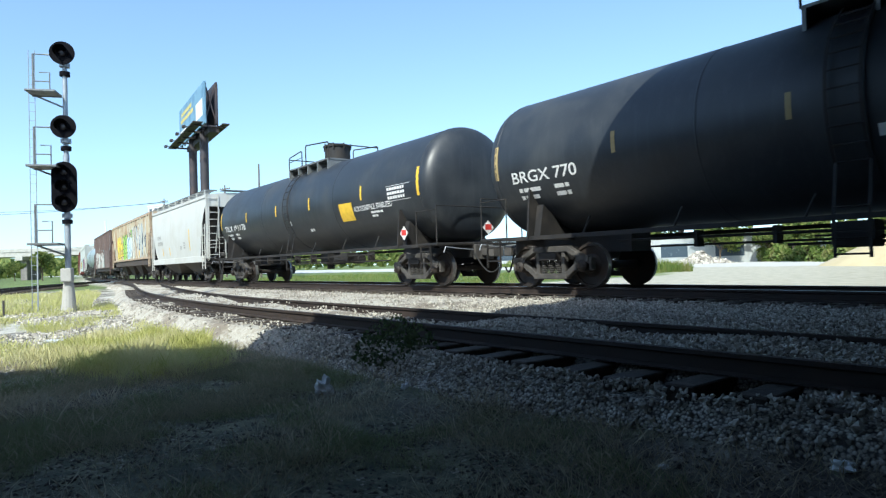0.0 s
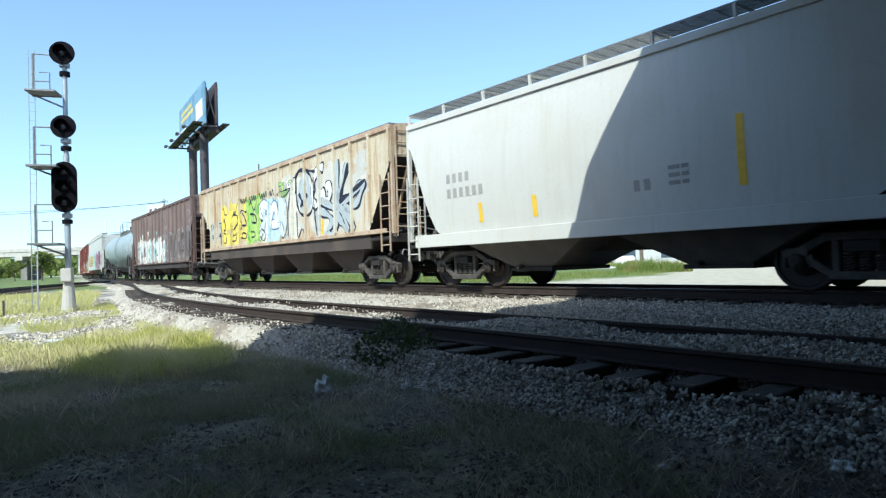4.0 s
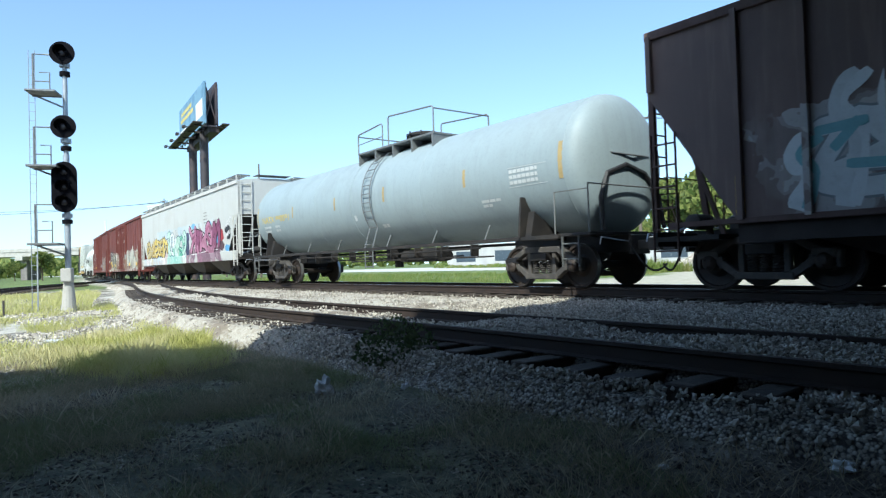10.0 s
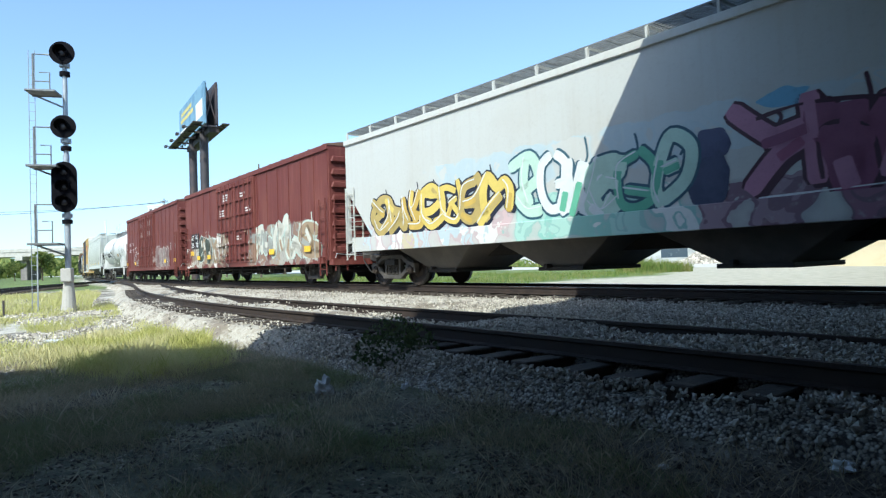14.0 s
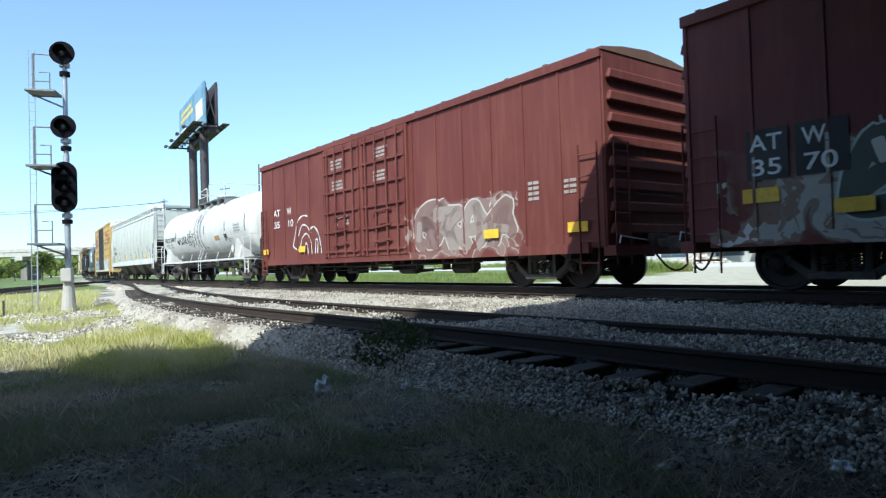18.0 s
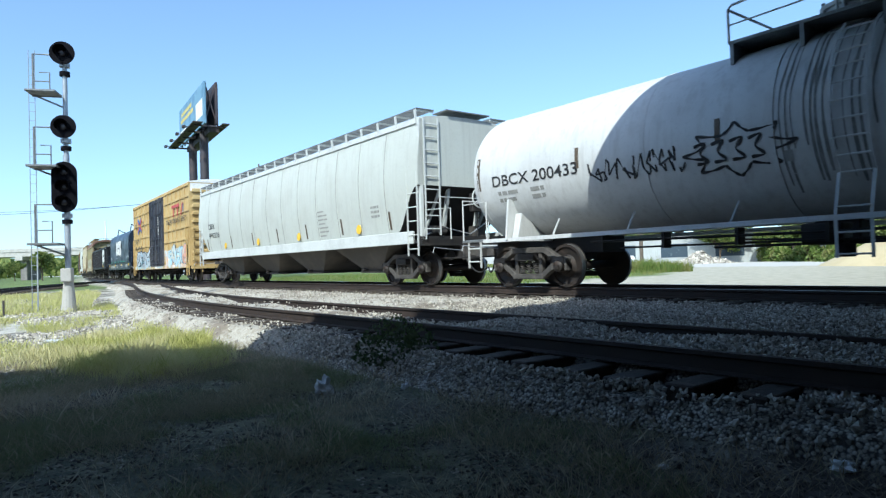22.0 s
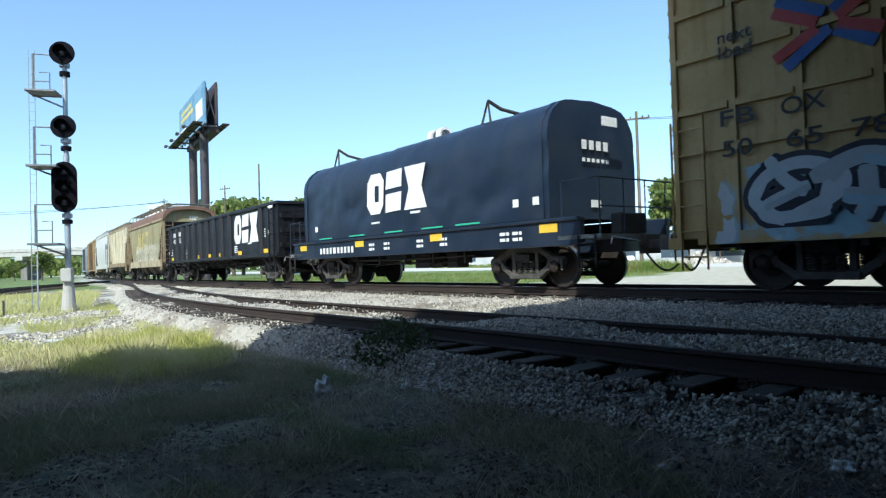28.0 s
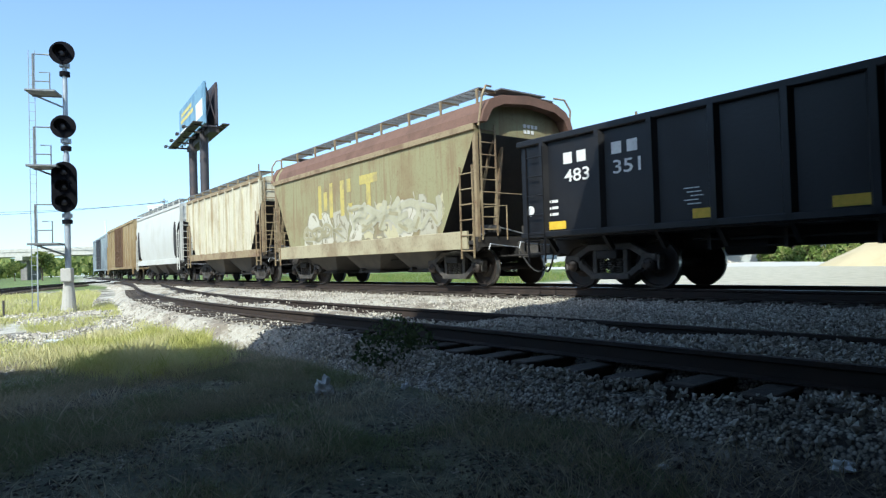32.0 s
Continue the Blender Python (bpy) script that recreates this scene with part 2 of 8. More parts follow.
STROKES = [
    [[(0.12, 0.0), (0.10, 0.55), (0.22, 0.95), (0.50, 0.62), (0.78, 0.98), (0.92, 0.5), (0.88, 0.0)]],
    [[(0.88, 0.80), (0.55, 1.0), (0.14, 0.78), (0.12, 0.28), (0.48, 0.02), (0.92, 0.20)], [(0.55, 0.45), (0.9, 0.48)]],
    [[(0.14, 0.02), (0.18, 0.5), (0.10, 1.0)], [(0.10, 0.92), (0.6, 1.0), (0.86, 0.72), (0.42, 0.50)], [(0.40, 0.52), (0.66, 0.26), (0.98, -0.05)]],
    [[(0.04, 0.90), (0.5, 0.96), (0.98, 0.86)], [(0.52, 0.95), (0.46, 0.4), (0.58, -0.04)]],
    [[(0.90, 0.88), (0.45, 1.0), (0.14, 0.76), (0.5, 0.52), (0.86, 0.30), (0.6, 0.02), (0.08, 0.10)]],
    [[(0.04, 0.0), (0.30, 0.6), (0.48, 1.04), (0.70, 0.5), (0.96, 0.0)], [(0.22, 0.36), (0.78, 0.34)]],
    [[(0.5, 0.98), (0.14, 0.72), (0.14, 0.26), (0.5, 0.02), (0.86, 0.26), (0.86, 0.74), (0.5, 0.98)]],
    [[(0.10, 1.0), (0.22, 0.45), (0.12, 0.0)], [(0.95, 1.02), (0.55, 0.62), (0.20, 0.46), (0.6, 0.36), (1.0, -0.08)]]]


def ribbon(bm, pts, width, surf, lift):
    """A smooth flat stroke of paint through a few points (x, z), pointed at its ends."""
    fine = []
    for i in range(len(pts) - 1):
        a, b, c_, d = pts[max(i - 1, 0)], pts[i], pts[i + 1], pts[min(i + 2, len(pts) - 1)]
        for j in range(5):
            t = j / 5
            fine.append([0.5 * (2 * b[n] + (c_[n] - a[n]) * t + (2 * a[n] - 5 * b[n] + 4 * c_[n] - d[n]) * t * t + (3 * b[n] - a[n] - 3 * c_[n] + d[n]) * t ** 3) for n in (0, 1)])
    fine.append(list(pts[-1]))
    last = None
    for i, (x, z) in enumerate(fine):
        p, q = fine[max(i - 1, 0)], fine[min(i + 1, len(fine) - 1)]
        dx, dz = q[0] - p[0], q[1] - p[1]
        n = math.hypot(dx, dz) or 1
        w = width / 2 * (0.72 if i in (0, len(fine) - 1) else 1.0)
        row = [bm.verts.new((ex, surf(ez) - lift, ez)) for ex, ez in ((x - dz / n * w, z + dx / n * w), (x + dz / n * w, z - dx / n * w))]
        if last:
            bm.faces.new((last[0], last[1], row[1], row[0]))
        last = row


def spray_piece(c, surf, x0, x1, z0, z1, count, fills, outline, seed, weight=0.20, rim=0.07, shine=None, drop=None):
    """A row of interlocked sprayed forms: a dark rim, a coloured body in two tones and a thin highlight, with loose arrows and drips."""
    r = random.Random(seed)
    rims, lights, bodies = new_bm(), new_bm(), [new_bm() for _ in fills]
    step = (x1 - x0) / count
    tall = z1 - z0
    for i in range(count):
        fx, fz = r.random() < 0.5, r.random() < 0.5
        form = [[(1 - u if fx else u, 1 - v if fz else v) for u, v in path] for path in STROKES[r.randrange(len(STROKES))] + STROKES[r.randrange(len(STROKES))][-1:]]
        lean, kx = r.uniform(-0.25, 0.30), r.uniform(1.1, 1.55)
        zb, kz = z0 + tall * (0.16 + r.uniform(-0.05, 0.10)), tall * r.uniform(0.60, 0.78)
        body = bodies[r.randrange(len(fills))]
        w = weight * tall * r.uniform(0.6, 1.05)
        off = i * 0.0008
        for path in form:
            pts = [(x0 + (i + u * kx) * step + lean * (v - 0.5) * tall + r.uniform(-0.12, 0.12) * step, zb + v * kz + r.uniform(-0.09, 0.09) * tall) for u, v in path]
            if drop:
                ribbon(rims, [(x + 0.07, z - 0.06) for x, z in pts], w + rim, surf, 0.006 + off)
            ribbon(rims, pts, w + rim * 2, surf, 0.007 + off)
            ribbon(body, pts, w, surf, 0.011 + off)
            k_ = r.randrange(len(pts) - 1)
            (ax, az), (bx, bz) = pts[k_], pts[k_ + 1]
            # a second tone along half of the stroke
            ribbon(bodies[r.randrange(len(fills))], [(ax, az - w * 0.15), ((ax + bx) / 2, (az + bz) / 2 - w * 0.18), (bx, bz - w * 0.15)], w * 0.55, surf, 0.014 + off)
            if shine:
                ribbon(lights, [(x - w * 0.22, z + w * 0.24) for x, z in pts[:3]], 0.03, surf, 0.017 + off)
        if r.random() < 0.6:
            ax, az = x0 + (i + r.uniform(0.2, 0.9)) * step, z1 - tall * r.uniform(0.05, 0.2)
            ribbon(rims, [(ax, az - 0.2), (ax + 0.1, az), (ax + 0.05, az + r.uniform(0.05, 0.25) * tall)], rim, surf, 0.007)
    for bm, mat in [(rims, outline), (lights, shine)] + list(zip(bodies, fills)):
        if mat and len(bm.verts):
            part("graffiti", bm, mat, c)["kind"] = "stuff"
        else:
            bm.free()


def spray_paint(tag, col, fade=0.4, rough=0.6):
    """Thin weathered aerosol paint."""
    return surface("aerosol_" + tag, col, rough, dirt=tuple(v * 0.72 for v in col), amount=fade, scale=2.2, bump=0.04, grain=30.0)


def box_on(bm, x0, x1, z0, z1, surf, off=0.007, rows=1):
    """A thin painted patch that follows the side."""
    zs = [z0 + (z1 - z0) * i / rows for i in range(rows + 1)]
    vs = [[bm.verts.new((x, surf(zz) - off, zz)) for x in (x0, x1)] for zz in zs]
    for a, b in zip(vs, vs[1:]):
        bm.faces.new((a[0], a[1], b[1], b[0]))


# ---- the line of the main track ----
SPEED = 7.35
TRACK_Y = 11.2


def heading(s):
    """Turn of the track towards the far side, at the distance s along it (0 abreast of the camera, negative where the train comes from)."""
    if s > -13:
        return 0.0
    if s > -75:
        return (-13 - s) / 660
    return 62 / 660 + (-75 - s) / 1600


LINE = {0: (-13.0, TRACK_Y)}
for _i in range(1, 420):
    _a = heading(-13 - _i + 0.5)
    LINE[_i] = (LINE[_i - 1][0] - math.cos(_a), LINE[_i - 1][1] + math.sin(_a))


def along(s, side=0.0):
    """Place on the track at s, moved sideways (positive: away from the camera)."""
    if s >= -13:
        return Vector((s, TRACK_Y + side, 0))
    d = -13 - s
    i = min(int(d), 418)
    f = d - i
    a, b = LINE[i], LINE[i + 1]
    h = heading(s)
    return Vector((a[0] + (b[0] - a[0]) * f + side * math.sin(h), a[1] + (b[1] - a[1]) * f + side * math.cos(h), 0))


def car_pose(s, half):
    a, b = along(s - half), along(s + half)
    d = b - a
    return Matrix.Translation((a + b) / 2) @ Matrix.Rotation(math.atan2(d.y, d.x), 4, "Z")


# ---- ground ----
def smooth01(v):
    v = min(max(v, 0.0), 1.0)
    return v * v * (3 - 2 * v)


def siding_y(x):
    """Centre line of the near track, which joins the main one in the distance."""
    return 5.45 + 5.0 * smooth01((-12 - x) / 46) + (max(0.0, -13 - x) ** 2) / 1320


def verge(x):
    """The near edge of the gravel: it narrows towards the end of the siding."""
    return siding_y(x) - 1.14 - 0.16 * min(max(-x - 1.5, 0.0), 3.3)


def main_y(x):
    return along(min(x, 30) if x > -13 else max(x, -380)).y


def ground_z(x, y):
    near = (siding_y(x) if x > -58 else main_y(x)) - 0.9
    far = main_y(x) + 1.9
    z = -0.66 + 0.05 * noise.noise((x * 0.35, y * 0.35, 0)) + 0.02 * noise.noise((x * 1.7, y * 1.7, 3))
    z += 0.05 * smooth01((y - near + 1.6) / 1.2)
    up = smooth01((y - near + 0.75) / 0.75) * (1 - smooth01((y - far) / 1.6))
    bed = -0.52 + 0.12 * smooth01((y - (near + 3.4)) / 1.5)
    z = z * (1 - up) + bed * up
    d = math.hypot(x, y)
    if d > 60:
        z += 0.25 * noise.noise((x * 0.02, y * 0.02, 5)) * min(1, (d - 60) / 60)
    return z


def spread(lo, hi, fine_lo, fine_hi, step):
    vals = list(np.arange(fine_lo, fine_hi + step / 2, step))
    v, k = fine_lo, step
    while v > lo:
        k *= 1.22
        v -= k
        vals.insert(0, max(v, lo))
    v, k = fine_hi, step
    while v < hi:
        k *= 1.22
        v += k
        vals.append(min(v, hi))
    return vals


gx, gy = spread(-3500, 3500, -42, 4, 0.3), spread(-3500, 3500, -2, 16, 0.22)
gv = [(x, y, ground_z(x, y)) for x in gx for y in gy]
ny = len(gy)
gf = [(i * ny + j, (i + 1) * ny + j, (i + 1) * ny + j + 1, i * ny + j + 1) for i in range(len(gx) - 1) for j in range(ny - 1)]
gm = bpy.data.meshes.new("ground")
gm.from_pydata(gv, [], gf)
gm.polygons.foreach_set("use_smooth", [True] * len(gf))
GROUND = bpy.data.materials.new("earth_gravel_and_grass")
k = Tree(GROUND)
pos = k.coords()
sx = k.n("SeparateXYZ", Vector=pos)
big, mid, fine = k.noise(0.22, 4), k.noise(1.1, 5), k.noise(26, 4, rough=0.75)
earth = k.mix(k.step(mid, 0.36, 0.60), (0.062, 0.053, 0.045), (0.23, 0.205, 0.17))
earth = k.mix(k.step(k.noise(7.0, 6, rough=0.8), 0.42, 0.62), earth, (0.045, 0.036, 0.030))
earth = k.mix(k.math("MULTIPLY", k.step(k.noise(38.0, 3), 0.60, 0.72), 0.7), earth, (0.36, 0.32, 0.26))
turf = k.mix(k.step(k.noise(5.0, 7, rough=0.8), 0.42, 0.62), (0.050, 0.055, 0.030), (0.17, 0.155, 0.09))
gravel = k.mix(k.step(fine, 0.35, 0.7), (0.36, 0.345, 0.30), (0.66, 0.63, 0.56))
gravel = k.mix(k.math("MULTIPLY", k.step(k.noise(0.9, 6, rough=0.75), 0.48, 0.60), 0.85), gravel, (0.20, 0.18, 0.14))
c = k.mix(k.step(big, 0.44, 0.56), earth, turf)
beyond = k.math("MAXIMUM", k.step(sx.outputs[1], 17.0, 19.5), k.step(sx.outputs[0], -50.0, -62.0))
meadow = k.mix(k.step(k.noise(0.5, 4), 0.42, 0.62), (0.085, 0.13, 0.03), (0.16, 0.20, 0.06))
c = k.mix(beyond, c, meadow)
# the pale haul road and bare sand behind the line
edge = k.math("ADD", sx.outputs[0], k.math("MULTIPLY", k.math("MAXIMUM", k.math("SUBTRACT", sx.outputs[1], 36.0), 0.0), 0.52))
road_mask = k.math("MULTIPLY", k.step(k.math("ADD", sx.outputs[1], k.math("MULTIPLY", mid, 3.0)), 21.0, 22.5), k.step(k.math("ADD", edge, k.math("MULTIPLY", mid, 4.0)), -22.5, -20.5))
road_mask = k.math("MULTIPLY", road_mask, k.step(k.math("ADD", sx.outputs[1], k.math("MULTIPLY", sx.outputs[0], 0.9)), 51.0, 49.0))
c = k.mix(road_mask, c, k.mix(k.step(k.noise(1.6, 6, rough=0.7), 0.4, 0.65), (0.45, 0.425, 0.34), (0.33, 0.31, 0.235)))
# a pale paved yard beyond the meadow
yard = k.math("MULTIPLY", k.step(k.math("ADD", sx.outputs[1], k.math("MULTIPLY", mid, 10.0)), 62.0, 64.0), k.step(sx.outputs[1], 104.0, 100.0))
c = k.mix(yard, c, (0.50, 0.49, 0.46))
# pale limestone west of the shade, with the sun's brightness put in its colour
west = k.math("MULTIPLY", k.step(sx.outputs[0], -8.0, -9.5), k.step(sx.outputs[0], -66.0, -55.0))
sunlit_gravel = k.math("MULTIPLY", k.math("MULTIPLY", west, k.step(k.noise(0.45, 7, rough=0.7), 0.42, 0.52)), k.math("SUBTRACT", 1.0, beyond))
c = k.mix(sunlit_gravel, c, gravel)
bed = k.n("Attribute")
bed.attribute_name = "bed"
c = k.mix(bed.outputs["Fac"], c, gravel)
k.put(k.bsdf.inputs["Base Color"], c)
k.bsdf.inputs["Roughness"].default_value = 0.95
k.bump(fine, 0.6, 0.03)
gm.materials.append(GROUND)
att = gm.attributes.new("bed", "FLOAT", "POINT")
att.data.foreach_set("value", [smooth01((y - (verge(x) + 0.25 if x > -8 else verge(x) - 0.35 if x > -58 else main_y(x) - 1.9)) / 0.3) * (1 - smooth01((y - main_y(x) - 2.6) / 0.8)) for x, y, z in gv])
tagged(new("ground", gm), "bare earth, dry grass and pale gravel beside the railway", "ground", kind="structure")

# ---- tracks ----
RAIL = surface("rusty_rail_steel", (0.032, 0.023, 0.019), 0.7, 0.2, dirt=(0.065, 0.045, 0.035), amount=0.6, scale=4)
RAILTOP = surface("polished_rail_head", (0.30, 0.29, 0.28), 0.32, 0.9, amount=0.3)
TIE = surface("old_creosoted_timber", (0.036, 0.028, 0.023), 0.9, dirt=(0.12, 0.10, 0.08), amount=0.7, scale=3, bump=0.6, vary=0.5)
BALLAST = bpy.data.materials.new("crushed_ballast_stone")
k = Tree(BALLAST)
rnd = k.n("NewGeometry").outputs["Random Per Island"]
k.put(k.bsdf.inputs["Base Color"], k.mix(k.math("MULTIPLY", k.noise(30, 3), 0.5), k.mix(rnd, (0.17, 0.157, 0.137), (0.70, 0.655, 0.565)), (0.22, 0.195, 0.16)))
k.bsdf.inputs["Roughness"].default_value = 0.9


def sweep(points, profile, closed=True):
    """A mesh with the profile (sideways, z) carried along points."""
    vs, fs, n = [], [], len(profile)
    for i, p in enumerate(points):
        d = points[min(i + 1, len(points) - 1)] - points[max(i - 1, 0)]
        side = Vector((-d.y, d.x, 0)).normalized()
        vs += [tuple(p + side * u + Vector((0, 0, w))) for u, w in profile]
    for i in range(len(points) - 1):
        for j in range(n):
            a, b = i * n + j, i * n + (j + 1) % n
            fs.append((a, b, b + n, a + n))
    return vs, fs


RAIL_PROFILE = [(-0.036, 0.0), (0.036, 0.0), (0.036, -0.035), (0.010, -0.05), (0.010, -0.145), (0.07, -0.16), (0.07, -0.172), (-0.07, -0.172), (-0.07, -0.16), (-0.010, -0.145), (-0.010, -0.05), (-0.036, -0.035)]


def rail(points, parent, bright):
    vs, fs = sweep(points, RAIL_PROFILE)
    me = bpy.data.meshes.new("rail")
    me.from_pydata(vs, [], fs)
    me.materials.append(RAIL)
    me.materials.append(RAILTOP)
    if bright:
        me.polygons.foreach_set("material_index", [1 if i % 12 == 0 else 0 for i in range(len(fs))])
    ob = new("rail", me)
    ob.parent = parent
    return ob


bm = new_bm()
box(bm, -1.3, 1.3, -0.115, 0.115, -0.17, 0.0)
TIE_MESH = mesh_of("tie", bm, TIE, bevel=0.012)


def track(name, label, centre, bright, ties):
    """centre: points of the rail-head line; ties: places and headings of the sleepers."""
    t = thing(name, label, "railway track", kind="structure")
    for off in (-0.7525, 0.7525):
        pts = []
        for i, p in enumerate(centre):
            d = centre[min(i + 1, len(centre) - 1)] - centre[max(i - 1, 0)]
            side = Vector((-d.y, d.x, 0)).normalized()
            pts.append(p + side * off)
        rail(pts, t, bright)
    for p, a in ties:
        o = part("tie", TIE_MESH, TIE, t, at=(p.x, p.y, p.z - 0.176 - random.uniform(0, 0.02)))
        o.rotation_euler = (random.uniform(-0.01, 0.01), random.uniform(-0.01, 0.01), a + math.pi / 2 + random.uniform(-0.02, 0.02))
    return t


main_pts = [along(s) for s in [x * 2.0 for x in range(-180, -6)] + [-12, 0, 15, 60]]
track("railway_track_main", "main track with polished rails on grey ballast", main_pts, True,
      [(along(s * 0.53), -heading(s * 0.53)) for s in range(-120, 6)])
sid = [Vector((x, siding_y(x), -0.15)) for x in [-57 + 1.5 * i for i in range(31)] + [-10, 0, 15, 60]]
track("railway_track_siding", "dark siding track with half-buried wooden ties", sid, False,
      [(Vector((x * 0.53, siding_y(x * 0.53), -0.15)), math.atan((siding_y(x * 0.53 + 0.1) - siding_y(x * 0.53 - 0.1)) / 0.2)) for x in range(-70, 6)])
# a third track comes in from the west
third = [Vector((-24 - 4.0 * i, -2.0 + 0.20 * i + 0.060 * i * i, -0.30)) for i in range(16)]
track("railway_track_west", "pale dusty yard track beyond the signal", third[::-1], True, [(third[i // 7] + (third[i // 7 + 1] - third[i // 7]) * (i % 7) / 7, 0) for i in range(90)])


def scatter(name, label, mat, base_v, base_f, places, kind="stuff", tumble=False):
    """One mesh of many small pieces: places of x, y, z, size x, y, z, turn, lean."""
    pl = np.array(places)
    n, nv = len(pl), len(base_v)
    bv = np.array(base_v)
    v = bv[None] * pl[:, None, 3:6]
    v = v * (1 + np.random.uniform(-0.22, 0.22, (n, nv, 3)))
    if tumble:
        q = np.random.normal(size=(n, 4))
        q /= np.linalg.norm(q, axis=1)[:, None]
        w, u = q[:, :1], q[:, 1:]
        t = 2 * np.cross(u[:, None], v)
        v = v + w[:, None] * t + np.cross(u[:, None], t)
    c, s = np.cos(pl[:, 6])[:, None], np.sin(pl[:, 6])[:, None]
    lean = pl[:, 7][:, None]
    x = v[:, :, 0] + v[:, :, 2] * lean
    y, z = v[:, :, 1], v[:, :, 2]
    out = np.stack([x * c - y * s + pl[:, 0:1], x * s + y * c + pl[:, 1:2], z + pl[:, 2:3]], -1)
    f = (np.array(base_f)[None] + (np.arange(n) * nv)[:, None, None]).reshape(-1, len(base_f[0]))
    me = bpy.data.meshes.new(name)
    me.from_pydata(out.reshape(-1, 3).tolist(), [], f.tolist())
    me.materials.append(mat)
    return tagged(new(name, me), label, kind=kind)


ICO = [(1, 0, 0), (-1, 0, 0), (0, 1, 0), (0, -1, 0), (0, 0, 1), (0, 0, -1)]
ICO_F = [(0, 2, 4), (2, 1, 4), (1, 3, 4), (3, 0, 4), (2, 0, 5), (1, 2, 5), (3, 1, 5), (0, 3, 5)]


def ballast_z(x, y):
    """Top of the stones: heaped between the siding's rails and against the ties."""
    sy = siding_y(x)
    u = y - sy
    z = -0.40
    if abs(u) < 0.7:
        z = -0.33 + 0.15 * smooth01((noise.noise((x * 0.36 + 0.4, 2.0, 0)) + 0.25) * 2)
    elif u > 0.8:
        z = -0.40 + 0.17 * smooth01((u - 0.9) / 1.6)
        m = main_y(x) - y
        if m < 1.4:
            z = -0.22
    elif u < -0.8:
        z = -0.335 - 0.23 * smooth01((siding_y(x) - 1.42 - y) / 0.5) + 0.04 * noise.noise((x * 0.8, y * 0.9, 4))
        z -= 0.15 * smooth01(noise.noise((x * 0.6 + 1.3, 0, 9)) * 2.5 + 0.95) * smooth01((x + 8.2) / 1.5) * (1 - smooth01((-u - 1.12 - 0.25 * noise.noise((x * 1.3, 0, 3))) / 0.25))
    low = smooth01((min(verge(x) + 0.06, siding_y(x) - 1.28) - y) / 0.45)
    return z * (1 - low) + (ground_z(x, y) - 0.05) * low


stones = []
rs = random.Random(4)
while len(stones) < 120000:
    x = 1.5 - 26 * rs.random() ** 1.7
    if x < -7.5 and rs.random() < min(0.93, (-7.5 - x) / 2.5 + 0.6 * noise.noise((x * 0.7, 3.0, 1))):
        continue
    y = rs.uniform(verge(x) - 0.6, main_y(x) + 2.6)
    if y < verge(x) and rs.random() < (verge(x) - y) / 0.45 + 0.2 + 0.6 * noise.noise((x * 1.7, y * 1.7, 5)):
        continue
    if min(abs(y - siding_y(x) - 0.7525), abs(y - siding_y(x) + 0.7525), abs(y - main_y(x) - 0.7525), abs(y - main_y(x) + 0.7525)) < 0.10:
        continue
    r = rs.uniform(0.011, 0.027)
    z = ballast_z(x, y)
    if y > main_y(x) + 1.3:
        z -= 0.25 * (y - main_y(x) - 1.3)
    stones.append((x, y, z + rs.uniform(-0.03, 0.02), r * rs.uniform(0.9, 1.6), r, r * rs.uniform(0.7, 1), rs.uniform(0, 6.28), 0))
scatter("ballast", "loose angular grey ballast stones round the rails", BALLAST, ICO, ICO_F, stones, tumble=True)
# the bed under the stones
bvs, bfs, bw = [], [], []
bx = [1.8 - 0.3 * i for i in range(200)]
for x in bx:
    ys = np.linspace(verge(x) - 0.5, main_y(x) + 3.4, 52)
    for y in ys:
        z = ballast_z(x, y) - 0.035
        if y > main_y(x) + 1.3:
            z -= 0.25 * (y - main_y(x) - 1.3)
        if y < verge(x) - 0.38:
            z -= 0.12
        bvs.append((x, y, z + 0.012 * noise.noise((x * 5, y * 5, 1))))
for i in range(len(bx) - 1):
    for j in range(51):
        bfs.append((i * 52 + j, i * 52 + j + 1, (i + 1) * 52 + j + 1, (i + 1) * 52 + j))
me = bpy.data.meshes.new("ballast_bed")
me.from_pydata(bvs, [], bfs)
BED = bpy.data.materials.new("packed_ballast")
k = Tree(BED)
vor = k.n("TexVoronoi", Vector=k.coords(), Scale=42.0)
pick = k.n("SeparateColor", Color=vor.outputs["Color"])
c = k.mix(pick.outputs[0], (0.19, 0.176, 0.152), (0.58, 0.54, 0.46))
c = k.mix(k.step(vor.outputs["Distance"], 0.35, 0.75), c, (0.05, 0.045, 0.04))
k.put(k.bsdf.inputs["Base Color"], c)
# pale limestone fines towards the switch, sunlight put in their colour; brown oily patches
at_ = k.n("SeparateXYZ", Vector=k.coords())
sunlit_fines = k.mix(k.step(k.noise(14.0, 5, rough=0.75), 0.35, 0.7), (0.48, 0.45, 0.385), (0.32, 0.29, 0.235))
sunlit_fines = k.mix(k.math("MULTIPLY", k.step(k.noise(0.8, 6, rough=0.75), 0.47, 0.60), 0.85), sunlit_fines, (0.19, 0.155, 0.115))
c = k.mix(k.step(k.math("ADD", at_.outputs[0], k.math("MULTIPLY", k.noise(0.7, 4), 5.0)), -4.6, -7.2), c, sunlit_fines)
k.put(k.bsdf.inputs["Base Color"], c)
k.bsdf.inputs["Roughness"].default_value = 0.95
k.bump(k.math("SUBTRACT", 1.0, vor.outputs["Distance"]), 0.6, 0.02)
me.materials.append(BED)
